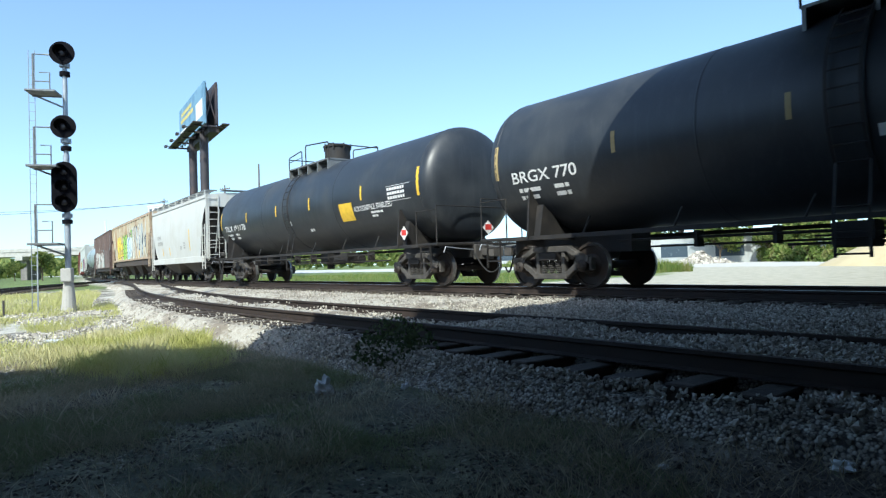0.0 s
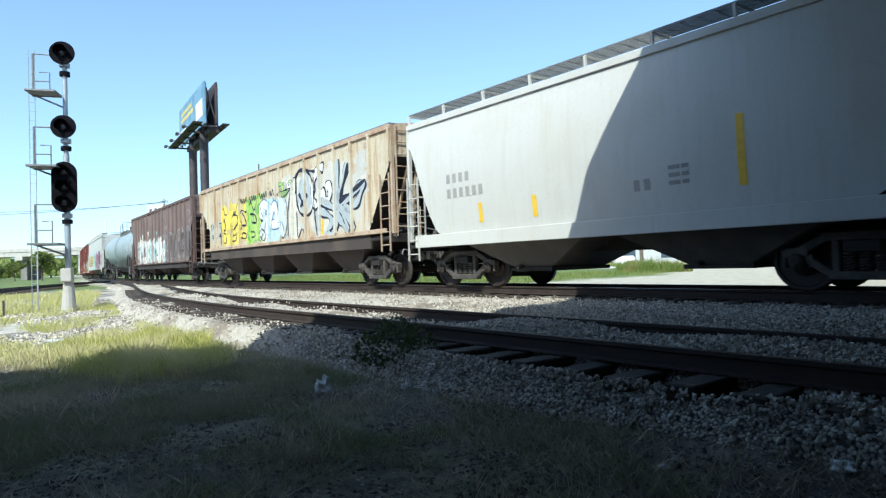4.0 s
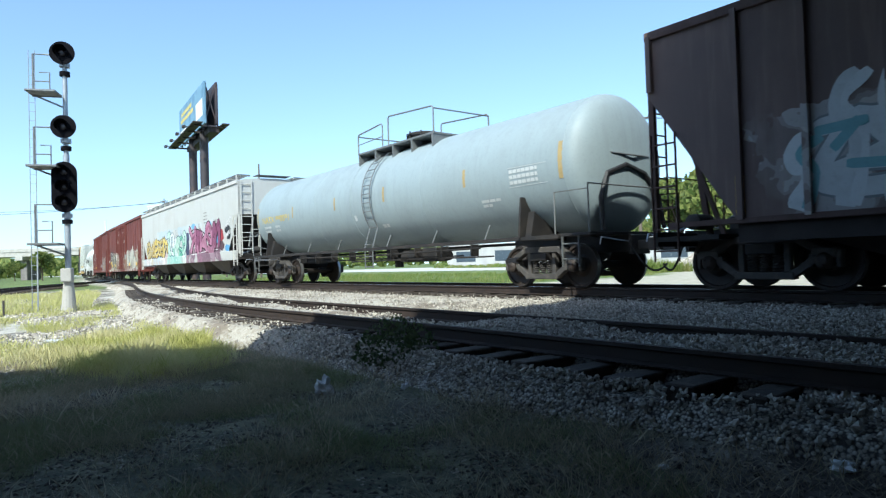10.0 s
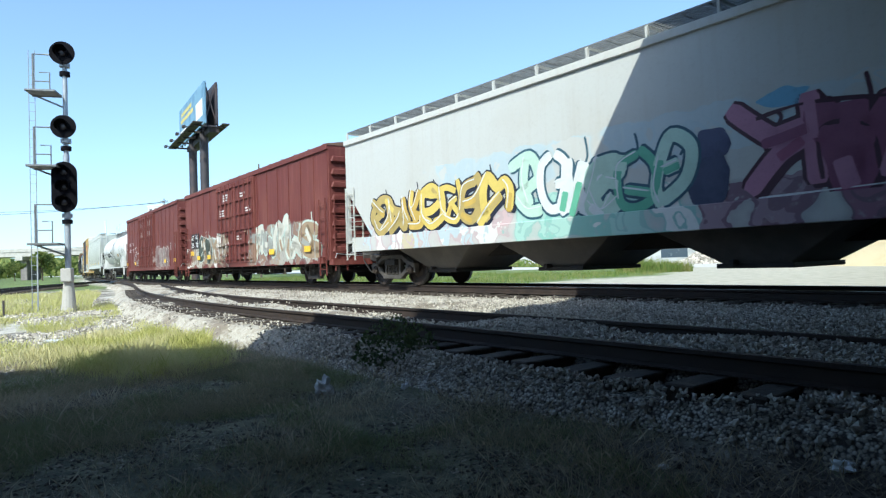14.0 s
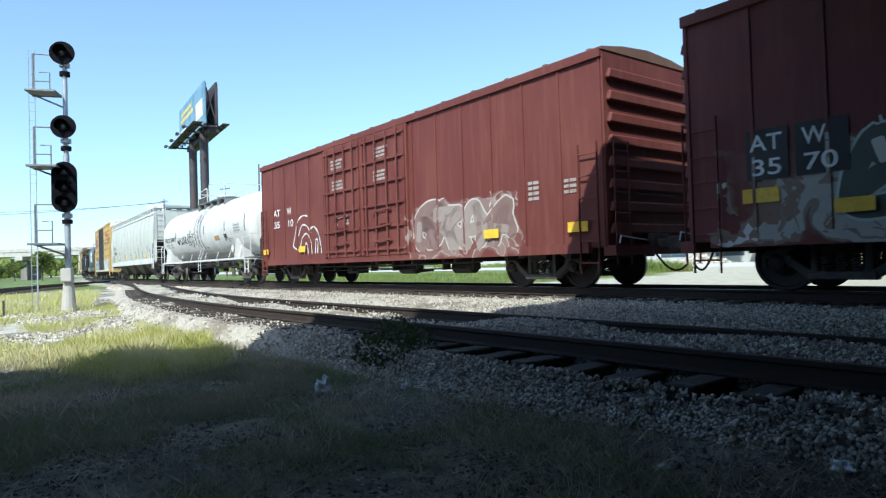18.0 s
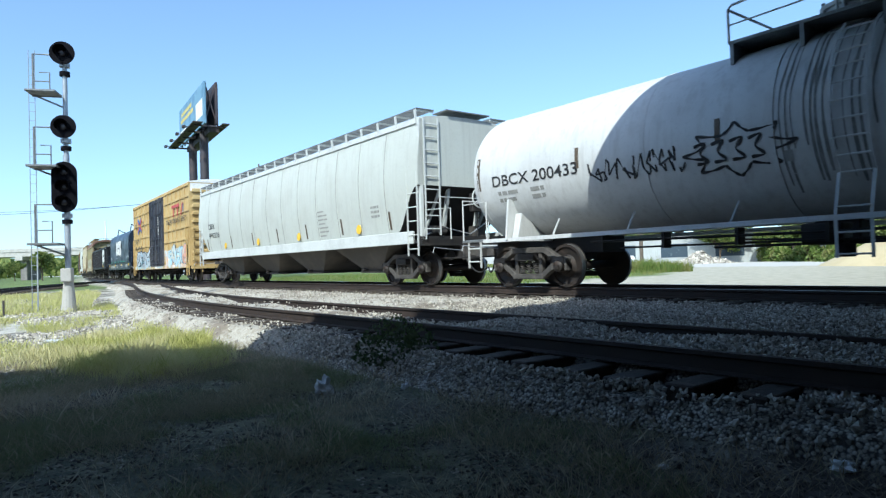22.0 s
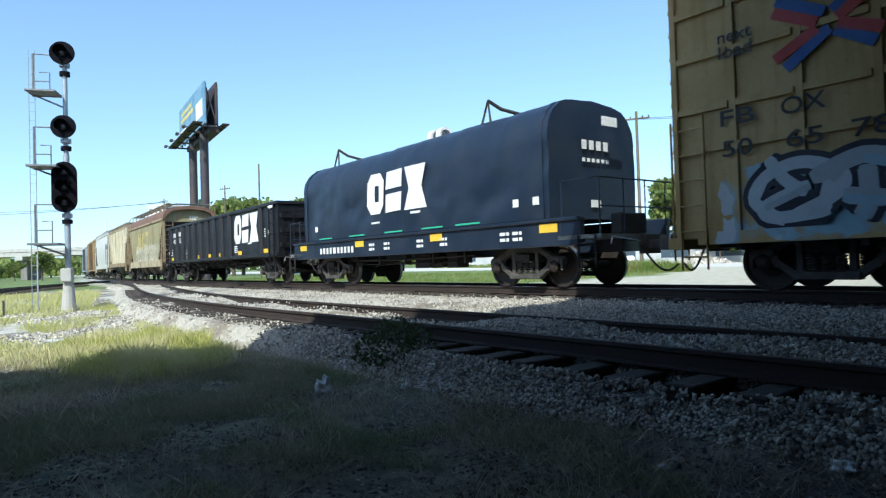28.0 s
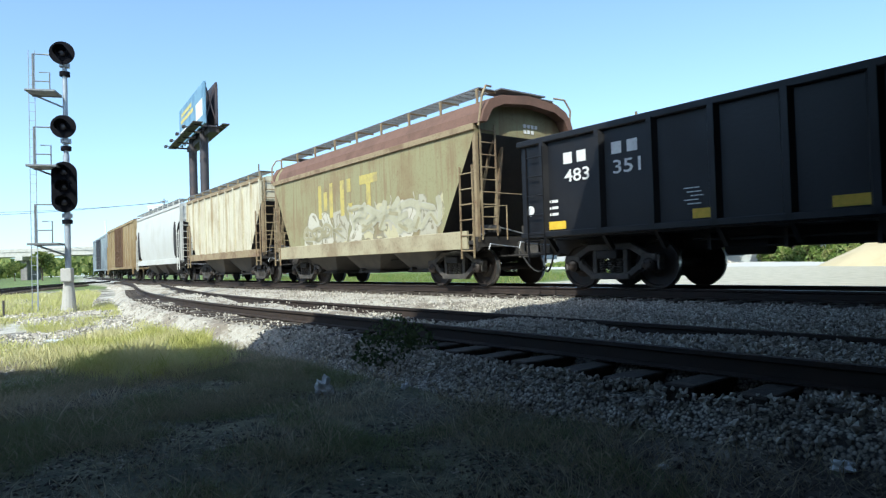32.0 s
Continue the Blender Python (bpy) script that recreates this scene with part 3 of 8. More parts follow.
tagged(new("ballast_bed", me), "packed grey ballast between the two tracks", "ballast", kind="structure")

# ---- grass ----
def grass_material(name, a, b, dry):
    m = bpy.data.materials.new(name)
    k = Tree(m)
    r = k.n("NewGeometry").outputs["Random Per Island"]
    c = k.mix(r, a, b)
    c = k.mix(k.step(k.noise(0.8, 3), 0.45, 0.65), c, dry)
    k.put(k.bsdf.inputs["Base Color"], c)
    k.bsdf.inputs["Roughness"].default_value = 0.7
    tr = k.n("BsdfTranslucent", Color=c)
    mix = k.n("MixShader", Fac=0.35)
    k.t.links.new(k.bsdf.outputs[0], mix.inputs[1])
    k.t.links.new(tr.outputs[0], mix.inputs[2])
    k.t.links.new(mix.outputs[0], k.t.nodes["Material Output"].inputs[0])
    return m


BLADE = [(-0.5, 0, 0), (0.5, 0, 0), (0.32, 0.12, 0.55), (-0.32, 0.12, 0.55), (0.0, 0.45, 1.0)]
BLADE_F = [(0, 1, 2), (0, 2, 3), (3, 2, 4)]
# darker grass for the shade, brighter grass for the sun: light put in colour
SHADEGRASS = grass_material("shaded_mixed_grass", (0.13, 0.175, 0.072), (0.28, 0.30, 0.15), (0.29, 0.27, 0.17))
SUNGRASS = grass_material("sunlit_yellow_grass", (0.38, 0.40, 0.11), (0.62, 0.60, 0.24), (0.64, 0.60, 0.33))
GREEN = grass_material("fresh_green_grass", (0.10, 0.17, 0.03), (0.20, 0.26, 0.06), (0.26, 0.26, 0.09))


def blades(n, x0, x1, y0, y1, h0, h1, seed, keep, width=0.008, lie=0.35):
    r = random.Random(seed)
    out = []
    while len(out) < n:
        x, y = r.uniform(x0, x1), r.uniform(y0, y1)
        if not keep(x, y, r):
            continue
        h = r.uniform(h0, h1) * (0.7 + 0.6 * abs(noise.noise((x * 0.8, y * 0.8, seed))))
        out.append((x, y, ground_z(x, y) - 0.01, width * r.uniform(0.6, 1.4), h * r.uniform(0.2, 0.9), h, r.uniform(0, 6.28), r.uniform(-lie, lie)))
    return out


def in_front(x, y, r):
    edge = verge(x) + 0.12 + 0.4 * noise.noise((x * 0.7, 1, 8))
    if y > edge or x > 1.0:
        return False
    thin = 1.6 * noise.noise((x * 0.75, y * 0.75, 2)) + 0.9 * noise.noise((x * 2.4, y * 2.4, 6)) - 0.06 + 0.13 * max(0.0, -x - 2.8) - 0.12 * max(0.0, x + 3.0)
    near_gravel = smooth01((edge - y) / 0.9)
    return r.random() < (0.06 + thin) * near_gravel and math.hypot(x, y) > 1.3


scatter("grass", "thin dull grass and weeds on bare ground in the shade", SHADEGRASS, BLADE, BLADE_F, blades(120000, -11.0, 1.0, -0.2, 4.5, 0.02, 0.11, 1, in_front, 0.0042, 1.3))

STRAW = grass_material("bleached_straw", (0.26, 0.22, 0.15), (0.52, 0.45, 0.31), (0.38, 0.32, 0.21))


def straw_ok(x, y, r):
    return y < verge(x) + 0.2 and math.hypot(x, y) > 1.3 and r.random() < 0.35 + noise.noise((x * 1.1, y * 1.1, 12))


scatter("dead_grass", "scattered stalks of bleached dead grass", STRAW, BLADE, BLADE_F, blades(34000, -11.0, 1.0, -0.2, 4.4, 0.03, 0.20, 14, straw_ok, 0.0028, 2.0))
CRUMB = bpy.data.materials.new("leaf_litter_and_grit")
k = Tree(CRUMB)
r_ = k.n("NewGeometry").outputs["Random Per Island"]
k.put(k.bsdf.inputs["Base Color"], k.mix(k.step(r_, 0.55, 1.0), (0.035, 0.028, 0.022), (0.34, 0.30, 0.24)))
k.bsdf.inputs["Roughness"].default_value = 0.9
crumbs = []
while len(crumbs) < 26000:
    x, y = rs.uniform(-9.5, 1.0), rs.uniform(-0.2, 4.2)
    if y > verge(x) + 0.1 or rs.random() > 0.5 + noise.noise((x * 0.9, y * 0.9, 15)) + 0.06 * x + 0.4:
        continue
    r = rs.uniform(0.005, 0.017)
    crumbs.append((x, y, ground_z(x, y), r * rs.uniform(0.8, 2.2), r, r * rs.uniform(0.3, 0.9), rs.uniform(0, 6.28), 0))
scatter("ground_litter", "grit, twigs and leaf litter on the bare soil", CRUMB, ICO, ICO_F, crumbs)


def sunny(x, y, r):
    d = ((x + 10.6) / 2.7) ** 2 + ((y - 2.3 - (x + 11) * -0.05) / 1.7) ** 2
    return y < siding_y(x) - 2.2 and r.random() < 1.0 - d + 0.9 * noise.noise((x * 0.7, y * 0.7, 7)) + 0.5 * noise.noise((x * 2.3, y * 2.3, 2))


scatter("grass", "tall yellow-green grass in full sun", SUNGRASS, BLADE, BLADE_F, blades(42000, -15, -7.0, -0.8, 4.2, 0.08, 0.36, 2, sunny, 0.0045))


def by_mast(x, y, r):
    return y < siding_y(x) - 2.6 and y > -0.5 and r.random() < 0.7 + noise.noise((x * 0.3, y * 0.5, 9))


scatter("grass", "green strip of grass behind the signal mast", SUNGRASS, BLADE, BLADE_F, blades(14000, -48, -24, -0.5, 7.5, 0.10, 0.38, 3, by_mast, 0.02))


rubble = []
rr_ = random.Random(19)
while len(rubble) < 9000:
    x, y = rr_.uniform(-34, -9.5), rr_.uniform(-0.5, 8.0)
    if y > siding_y(x) - 1.5 or rr_.random() > 0.25 + noise.noise((x * 0.5, y * 0.6, 17)):
        continue
    r = rr_.uniform(0.02, 0.07)
    rubble.append((x, y, ground_z(x, y), r * rr_.uniform(0.9, 1.8), r, r * rr_.uniform(0.4, 0.9), rr_.uniform(0, 6.28), 0))
scatter("limestone_rubble", "pale limestone rubble strewn over the bare ground", BALLAST, ICO, ICO_F, rubble, tumble=True)


def tufts(x, y, r):
    return y < siding_y(x) - 1.9 and r.random() < 2.2 * noise.noise((x * 0.55, y * 0.8, 23)) - 0.05


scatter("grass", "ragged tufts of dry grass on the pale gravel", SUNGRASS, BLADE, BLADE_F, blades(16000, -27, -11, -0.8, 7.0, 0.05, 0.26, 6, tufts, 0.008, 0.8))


def meadow_ok(x, y, r):
    if x + 0.52 * max(0.0, y - 36) > -24 + 1.2 * noise.noise((x * 0.2, y * 0.2, 0)):
        return False
    return y > main_y(x) + 3.2 and r.random() < 0.75 + noise.noise((x * 0.15, y * 0.15, 11))


scatter("grass", "low green meadow behind the tracks", GREEN, BLADE, BLADE_F, blades(26000, -75, -3, 14.5, 42, 0.10, 0.40, 5, meadow_ok, 0.035))


def mound(x, y, r):
    return math.hypot((x + 28.6) / 2.6, (y - 42.0) / 1.6) < 1 + 0.5 * noise.noise((x, y, 2))


scatter("grass", "tall rank green grass at the haul road's edge", GREEN, BLADE, BLADE_F, blades(5000, -32, -25, 39.5, 44.5, 0.5, 1.15, 8, mound, 0.045))


# ---- rolling stock: trucks ----
def truck_meshes():
    out = {}
    bm = new_bm()
    for sgn in (1,):
        y = 0
        pts = [(-1.13, 0.36), (-1.13, 0.60), (-0.80, 0.66), (-0.50, 0.86), (0.50, 0.86), (0.80, 0.66), (1.13, 0.60), (1.13, 0.36)]
        beam(bm, (-1.12, y, 0.56), (-0.80, y, 0.60), 0.16, 0.13)
        beam(bm, (1.12, y, 0.56), (0.80, y, 0.60), 0.16, 0.13)
        beam(bm, (-0.86, y, 0.60), (-0.48, y, 0.81), 0.17, 0.12)
        beam(bm, (0.86, y, 0.60), (0.48, y, 0.81), 0.17, 0.12)
        beam(bm, (-0.52, y, 0.81), (0.52, y, 0.81), 0.18, 0.13)
        beam(bm, (-0.80, y, 0.52), (-0.40, y, 0.24), 0.15, 0.12)
        beam(bm, (0.80, y, 0.52), (0.40, y, 0.24), 0.15, 0.12)
        beam(bm, (-0.46, y, 0.24), (0.46, y, 0.24), 0.20, 0.12)
        beam(bm, (-0.36, y, 0.22), (-0.36, y, 0.80), 0.13, 0.10)
        beam(bm, (0.36, y, 0.22), (0.36, y, 0.80), 0.13, 0.10)
        for x in (-0.89, 0.89):
            box(bm, x - 0.17, x + 0.17, y - 0.10, y + 0.10, 0.53, 0.66)
            box(bm, x - 0.22, x - 0.16, y - 0.08, y + 0.08, 0.36, 0.56)
            box(bm, x + 0.16, x + 0.22, y - 0.08, y + 0.08, 0.36, 0.56)
    out["side_frame"] = mesh_of("side_frame", bm, CAST, bevel=0.014)
    bm = new_bm()
    pipe(bm, [(0.07 * math.cos(i * 1.1), 0.07 * math.sin(i * 1.1), 0.30 + i * 0.0078) for i in range(38)], 0.016, 5)
    out["spring"] = mesh_of("spring", bm, CAST)
    bm = new_bm()
    box(bm, -0.24, 0.24, -1.16, 1.16, 0.58, 0.74)
    box(bm, -0.20, 0.20, -0.6, 0.6, 0.55, 0.86)
    rod(bm, (0, 0, 0.8), (0, 0, 0.98), 0.18, 14)
    beam(bm, (-0.42, -0.75, 0.42), (-0.42, 0.75, 0.42), 0.09, 0.12)
    beam(bm, (0.42, -0.75, 0.42), (0.42, 0.75, 0.42), 0.09, 0.12)
    out["truck"] = mesh_of("truck", bm, FRAME, bevel=0.012)
    bm = new_bm()
    for s in (-1, 1):
        y0 = s * 0.70
        spin(bm, [(0.0, 0.457), (s * 0.03, 0.482), (s * 0.034, 0.46), (s * 0.135, 0.455), (s * 0.135, 0.40), (s * 0.10, 0.385), (s * 0.075, 0.24), (s * 0.12, 0.16), (s * 0.17, 0.15), (s * 0.17, 0.10)], (0, y0, 0), "y", 36)
        spin(bm, [(0, 0.115), (s * 0.10, 0.125), (s * 0.20, 0.125), (s * 0.24, 0.085), (s * 0.25, 0.05)], (0, s * 0.90, 0), "y", 16)
        for i in range(3):
            a = i * math.tau / 3
            rod(bm, (0.06 * math.cos(a), s * 1.12, 0.06 * math.sin(a)), (0.06 * math.cos(a), s * 1.165, 0.06 * math.sin(a)), 0.02, 6)
    rod(bm, (0, -1.0, 0), (0, 1.0, 0), 0.085, 14)
    out["wheelset"] = mesh_of("wheelset", bm, WHEEL, smooth=35)
    # the running surface of each wheel is bright
    me = out["wheelset"]
    me.materials.append(TREAD)
    for p in me.polygons:
        r = math.hypot(p.center.x, p.center.z)
        if 0.44 < r < 0.47 and abs(p.normal.y) < 0.5:
            p.material_index = 1
    return out


TRUCK = truck_meshes()
WHEELSETS, CARS = [], []


def truck(car, x, r=0.457):
    t = part("truck", TRUCK["truck"], FRAME, car, "four-wheeled cast steel truck", at=(x, 0, 0))
    for s in (-1, 1):
        part("side_frame", TRUCK["side_frame"], CAST, t, at=(0, s * 1.0, 0))
        for dx in (-0.2, 0.0, 0.2):
            part("spring", TRUCK["spring"], CAST, t, at=(dx, s * 1.0, 0))
    for d in (-0.89, 0.89):
        WHEELSETS.append(part("wheelset", TRUCK["wheelset"], WHEEL, t, at=(d, 0, r)))


def coupler(car, x, way):
    """Coupler, draft gear and air hose at a car's end; way is +1 or -1 along the car."""
    bm = new_bm()
    box(bm, x - way * 0.1, x + way * 0.38, -0.10, 0.10, 0.76, 0.94)
    box(bm, x + way * 0.34, x + way * 0.60, -0.19, 0.10, 0.72, 0.98)
    rod(bm, (x + way * 0.52, 0.12, 0.72), (x + way * 0.52, 0.12, 0.98), 0.09, 10)
    box(bm, x - way * 0.04, x + way * 0.04, -0.32, 0.32, 0.66, 1.06)
    part("coupler", bm, CAST, car, bevel=0.015)
    bm = new_bm()
    y = -0.35
    pts = [(x + way * (0.05 + 0.62 * t), y + 0.28 * t, 0.82 - 0.50 * math.sin(t * 2.3)) for t in [i / 8 for i in range(9)]]
    pipe(bm, pts, 0.022, 6)
    part("air_hose", bm, RUBBER, car)
    bm = new_bm()
    pipe(bm, [(x, -0.35, 0.92), (x + way * 0.12, -0.9, 0.95), (x + way * 0.12, -1.35, 1.0), (x + way * 0.12, -1.4, 0.86)], 0.014, 5)
    part("uncoupling_lever", bm, CHROME, car)


def car(label, s_front, s_rear, category, inset=1.9, height=0.0):
    """An Empty at the middle of the car's foot, on the rail heads; returns it and its half length."""
    c = thing("_".join(category.split()), label, category, "cars of the freight train")
    half = (s_front - s_rear) / 2
    CARS.append((c, (s_front + s_rear) / 2, half - inset))
    for s in (-1, 1):
        truck(c, s * (half - inset))
        coupler(c, s * half, s)
    return c, half


def ladder(c, x, y, z0, z1, w, n, mat, along_x=True, name="ladder", r=0.016):
    bm = new_bm()
    a, b = ((x - w / 2, y), (x + w / 2, y)) if along_x else ((x, y - w / 2), (x, y + w / 2))
    for p in (a, b):
        beam(bm, (*p, z0), (*p, z1), 0.05, 0.014)
    for i in range(n):
        z = z0 + (z1 - z0) * (i + 0.5) / n
        rod(bm, (*a, z), (*b, z), r, 6)
    return part(name, bm, mat, c)


def grab(c, pts, mat=None, r=0.014, name="grab_iron"):
    bm = new_bm()
    pipe(bm, pts, r, 6)
    return part(name, bm, mat or FRAME, c)


def brake_gear(c, x, mat=None):
    """Reservoir, cylinder and piping below the frame."""
    bm = new_bm()
    spin(bm, [(-0.45, 0.1), (-0.42, 0.17), (0.42, 0.17), (0.45, 0.1)], (x, -0.55, 0.82), "x", 14)
    part("air_reservoir", bm, mat or FRAME, c, smooth=40)
    bm = new_bm()
    pipe(bm, [(x - 3.4, -0.7, 0.72), (x + 3.6, -0.7, 0.72)], 0.022, 6)
    rod(bm, (x + 1.1, -0.5, 0.8), (x + 1.6, -0.5, 0.8), 0.14, 10)
    part("brake_rigging", bm, mat or FRAME, c)


def under_gear(c, x0, x1, z, seed, heavy=True):
    """Pipes, hangers, levers and boxes that hang below a car's frame between its trucks."""
    r = random.Random(seed)
    bm = new_bm()
    pipe(bm, [(x0, -1.18, z - 0.10), ((x0 + x1) / 2, -1.18, z - 0.14), (x1, -1.18, z - 0.10)], 0.025, 6)
    pipe(bm, [(x0 + 0.6, -1.05, z - 0.24), (x1 - 0.8, -1.05, z - 0.26)], 0.018, 6)
    part("brake_pipe", bm, FRAME, c)
    n = int((x1 - x0) / 1.1)
    for i in range(n):
        x = x0 + 0.3 + (x1 - x0 - 0.6) * i / max(n - 1, 1)
        bm = new_bm()
        box(bm, x - 0.03, x + 0.03, -1.22, -1.0, z - 0.28, z)
        part("pipe_hanger", bm, FRAME, c)
    for i in range(4 if heavy else 1):
        x = r.uniform(x0 + 0.8, x1 - 0.8)
        bm = new_bm()
        if i % 2:
            spin(bm, [(-0.4, 0.08), (-0.36, 0.16), (0.36, 0.16), (0.4, 0.08)], (x, -0.85, z - 0.22), "x", 12)
            part("air_tank", bm, FRAME, c, smooth=40)
        else:
            box(bm, x - r.uniform(0.15, 0.4), x + r.uniform(0.15, 0.4), -1.0, -0.6, z - r.uniform(0.25, 0.4), z)
            part("valve_box", bm, FRAME, c, bevel=0.02)
    bm = new_bm()
    xa = (x0 + x1) / 2
    beam(bm, (xa - 1.6, -0.7, z - 0.18), (xa + 1.3, -0.62, z - 0.30), 0.06, 0.03)
    beam(bm, (xa + 1.3, -0.95, z - 0.32), (xa + 1.3, -0.3, z - 0.28), 0.08, 0.03)
    part("brake_lever", bm, FRAME, c)


# ---- tank cars ----
def tank_car(label, s_front, s_rear, paint, marks, mark_mat, radius=1.55, axis=2.66, rails=None, stripe=None, words="", sub=True, tall_rails=1.0, manway_h=0.0, manway_x=0.3, plat=(-1.55, 2.4), mark_drop=0.47, ladder_x=-0.8, inset=1.75, sub_mat=None, end_hose=False, ladder_mat=None, placard=False, light_frame=False):
    c, half = car(label, s_front, s_rear, "tank car", inset=inset)
    rails = rails or FRAME
    sill = paint if light_frame else FRAME
    L = half - 0.12
    dome = radius * 0.36
    outline = [(-L + dome * (1 - math.cos(a) ** 0.8), max(radius * math.sin(a) ** 0.75, 0.02)) for a in [i / 14 * math.pi / 2 for i in range(15)]]
    full = outline + [(-L * 0.5, radius), (-0.06, radius)] + [(0.06, radius), (L * 0.5, radius)] + [(-u, r) for u, r in outline[::-1]]
    bm = new_bm()
    spin(bm, full, (0, 0, axis), "x", 56)
    shell = part("tank", bm, paint, c, smooth=50)
    for u in (-L + dome, L - dome, -L * 0.36, L * 0.36):
        bm = new_bm()
        spin(bm, [(-0.02, radius + 0.001), (-0.012, radius + 0.007), (0.012, radius + 0.007), (0.02, radius + 0.001)], (u, 0, axis), "x", 56)
        part("weld_seam", bm, paint, shell, smooth=50)

    def surf(z):
        return -math.sqrt(max(radius ** 2 - (z - axis) ** 2, 0.0004))

    # stub sills, saddles and side walkway
    for s in (-1, 1):
        bm = new_bm()
        x0, x1 = s * (half - 3.3), s * half
        box(bm, min(x0, x1), max(x0, x1), -0.33, 0.33, 0.72, 1.12)
        part("stub_sill", bm, FRAME, c, bevel=0.01)
        bm = new_bm()
        xt = s * (half - inset)
        prism(bm, [(-1.45, 1.02), (-1.30, axis - radius * 0.62), (-1.1, axis - radius * 0.72), (0, axis - radius * 0.99), (1.1, axis - radius * 0.72), (1.30, axis - radius * 0.62), (1.45, 1.02)], xt - 0.09, xt + 0.09)
        part("bolster_saddle", bm, sill, c)
        for y in (-1.42, 1.42):
            bm = new_bm()
            beam(bm, (xt - 0.15, y, 1.05), (xt - 0.15, y * 0.93, axis - radius * 0.42), 0.05, 0.30, up=(1, 0, 0))
            part("saddle_brace", bm, sill, c)
        # end platform and railing
        bm = new_bm()
        box(bm, s * (half - 0.85), s * (half - 0.02), -1.5, 1.5, 1.05, 1.11)
        part("end_platform", bm, GRATE if light_frame else FRAME, c, bevel=0.008)
        xe = s * (half - 0.06)
        grab(c, [(xe, -1.48, 1.1), (xe, -1.48, 2.05), (xe, -0.5, 2.05), (xe, 0.5, 2.05), (xe, 1.48, 2.05), (xe, 1.48, 1.1)], rails, 0.018, "end_handrail")
        grab(c, [(xe, -1.48, 1.1), (xe, -1.48, 1.95), (xe - s * 0.85, -1.50, 1.95), (xe - s * 0.85, -1.5, 1.1)], rails, 0.018, "side_handrail")
        ladder(c, s * (half - 0.5), -1.52, 0.45, 1.05, 0.42, 2, rails, name="step")
    bm = new_bm()
    box(bm, -half + 0.8, half - 0.8, -1.53, -1.47, 1.02, 1.10)
    box(bm, -half + 0.8, half - 0.8, 1.47, 1.53, 1.02, 1.10)
    part("side_sill_rail", bm, sill, c)
    for u in (-0.78, -0.5, -0.2, 0.2, 0.5, 0.78):
        grab(c, [(u * (half - 1.5), -1.5, 1.08), (u * (half - 1.5) + 0.12, -1.42, 1.42)], rails, 0.02, "stanchion")
    # manway, its platform and railings, the ladder
    top = axis + radius
    bm = new_bm()
    p0, p1 = plat
    box(bm, p0, p1, -1.0, 1.0, top - 0.02, top + 0.03)
    for i in range(5):
        x = p0 + 0.05 + (p1 - p0 - 0.1) * i / 4
        box(bm, x - 0.03, x + 0.03, -1.0, 1.0, top - 0.36, top)
    part("platform", bm, GRATE, c)
    bm = new_bm()
    spin(bm, [(0, 0.46), (0.34 + manway_h, 0.46), (0.35 + manway_h, 0.51), (0.41 + manway_h, 0.51), (0.45 + manway_h, 0.40)], (manway_x, 0, top - 0.06), "z", 24)
    man = part("manway", bm, paint if light_frame else FRAME, c, "round manway housing with bolted lid", smooth=40)
    for i in range(8):
        a_ = i * math.tau / 8
        bm = new_bm()
        rod(bm, (manway_x + 0.49 * math.cos(a_), 0.49 * math.sin(a_), top + 0.18 + manway_h), (manway_x + 0.49 * math.cos(a_), 0.49 * math.sin(a_), top + 0.40 + manway_h), 0.03, 6)
        part("lid_bolt", bm, paint if light_frame else FRAME, man)
    # two railed bays with the ladder's gap between them
    h = top + 0.72 * tall_rails
    pm = p0 + (p1 - p0) * 0.40
    for y in (-0.98, 0.98):
        grab(c, [(p0, y, top), (p0, y, h - 0.16), (p0 + 0.06, y, h - 0.1), (pm - 0.22, y, h), (pm - 0.16, y, h - 0.06), (pm - 0.16, y, top)], rails, 0.022, "platform_rail")
        grab(c, [(pm + 0.16, y, top), (pm + 0.16, y, h + 0.08), (pm + 0.22, y, h + 0.14), (p1 - 0.06, y, h), (p1, y, h - 0.06), (p1, y, top)], rails, 0.022, "platform_rail")
        grab(c, [(p0, y, top + 0.30), (pm - 0.16, y, top + 0.34)], rails, 0.014, "middle_rail")
    grab(c, [(p1, -0.98, h - 0.06), (p1, 0.98, h - 0.06)], rails, 0.022, "platform_rail")
    grab(c, [(p0, -0.98, h - 0.16), (p0, 0.98, h - 0.16)], rails, 0.022, "platform_rail")
    bm = new_bm()
    arc = [(0.0, -(radius + 0.09) * math.sin(a), axis + (radius + 0.09) * math.cos(a)) for a in [0.55 + i * 0.16 for i in range(11)]]
    for dx in (ladder_x - 0.22, ladder_x + 0.22):
        pts = [(dx, y, z) for _, y, z in arc] + [(dx, -1.52, 1.1), (dx, -1.52, 0.5)]
        for a, b in zip(pts, pts[1:]):
            beam(bm, a, b, 0.045, 0.012, up=(1, 0, 0))
    for _, y, z in arc[1::1]:
        rod(bm, (ladder_x - 0.22, y, z), (ladder_x + 0.22, y, z), 0.014, 6)
    for z in (0.55, 0.85, 1.2):
        rod(bm, (ladder_x - 0.22, -1.52, z), (ladder_x + 0.22, -1.52, z), 0.014, 6)
    part("ladder", bm, ladder_mat or rails, c)
    bm = new_bm()
    spin(bm, [(-0.06, radius + 0.012), (0.06, radius + 0.012)], (-0.62, 0, axis), "x", 56)
    part("tank_band", bm, paint, shell)
    brake_gear(c, 1.4)
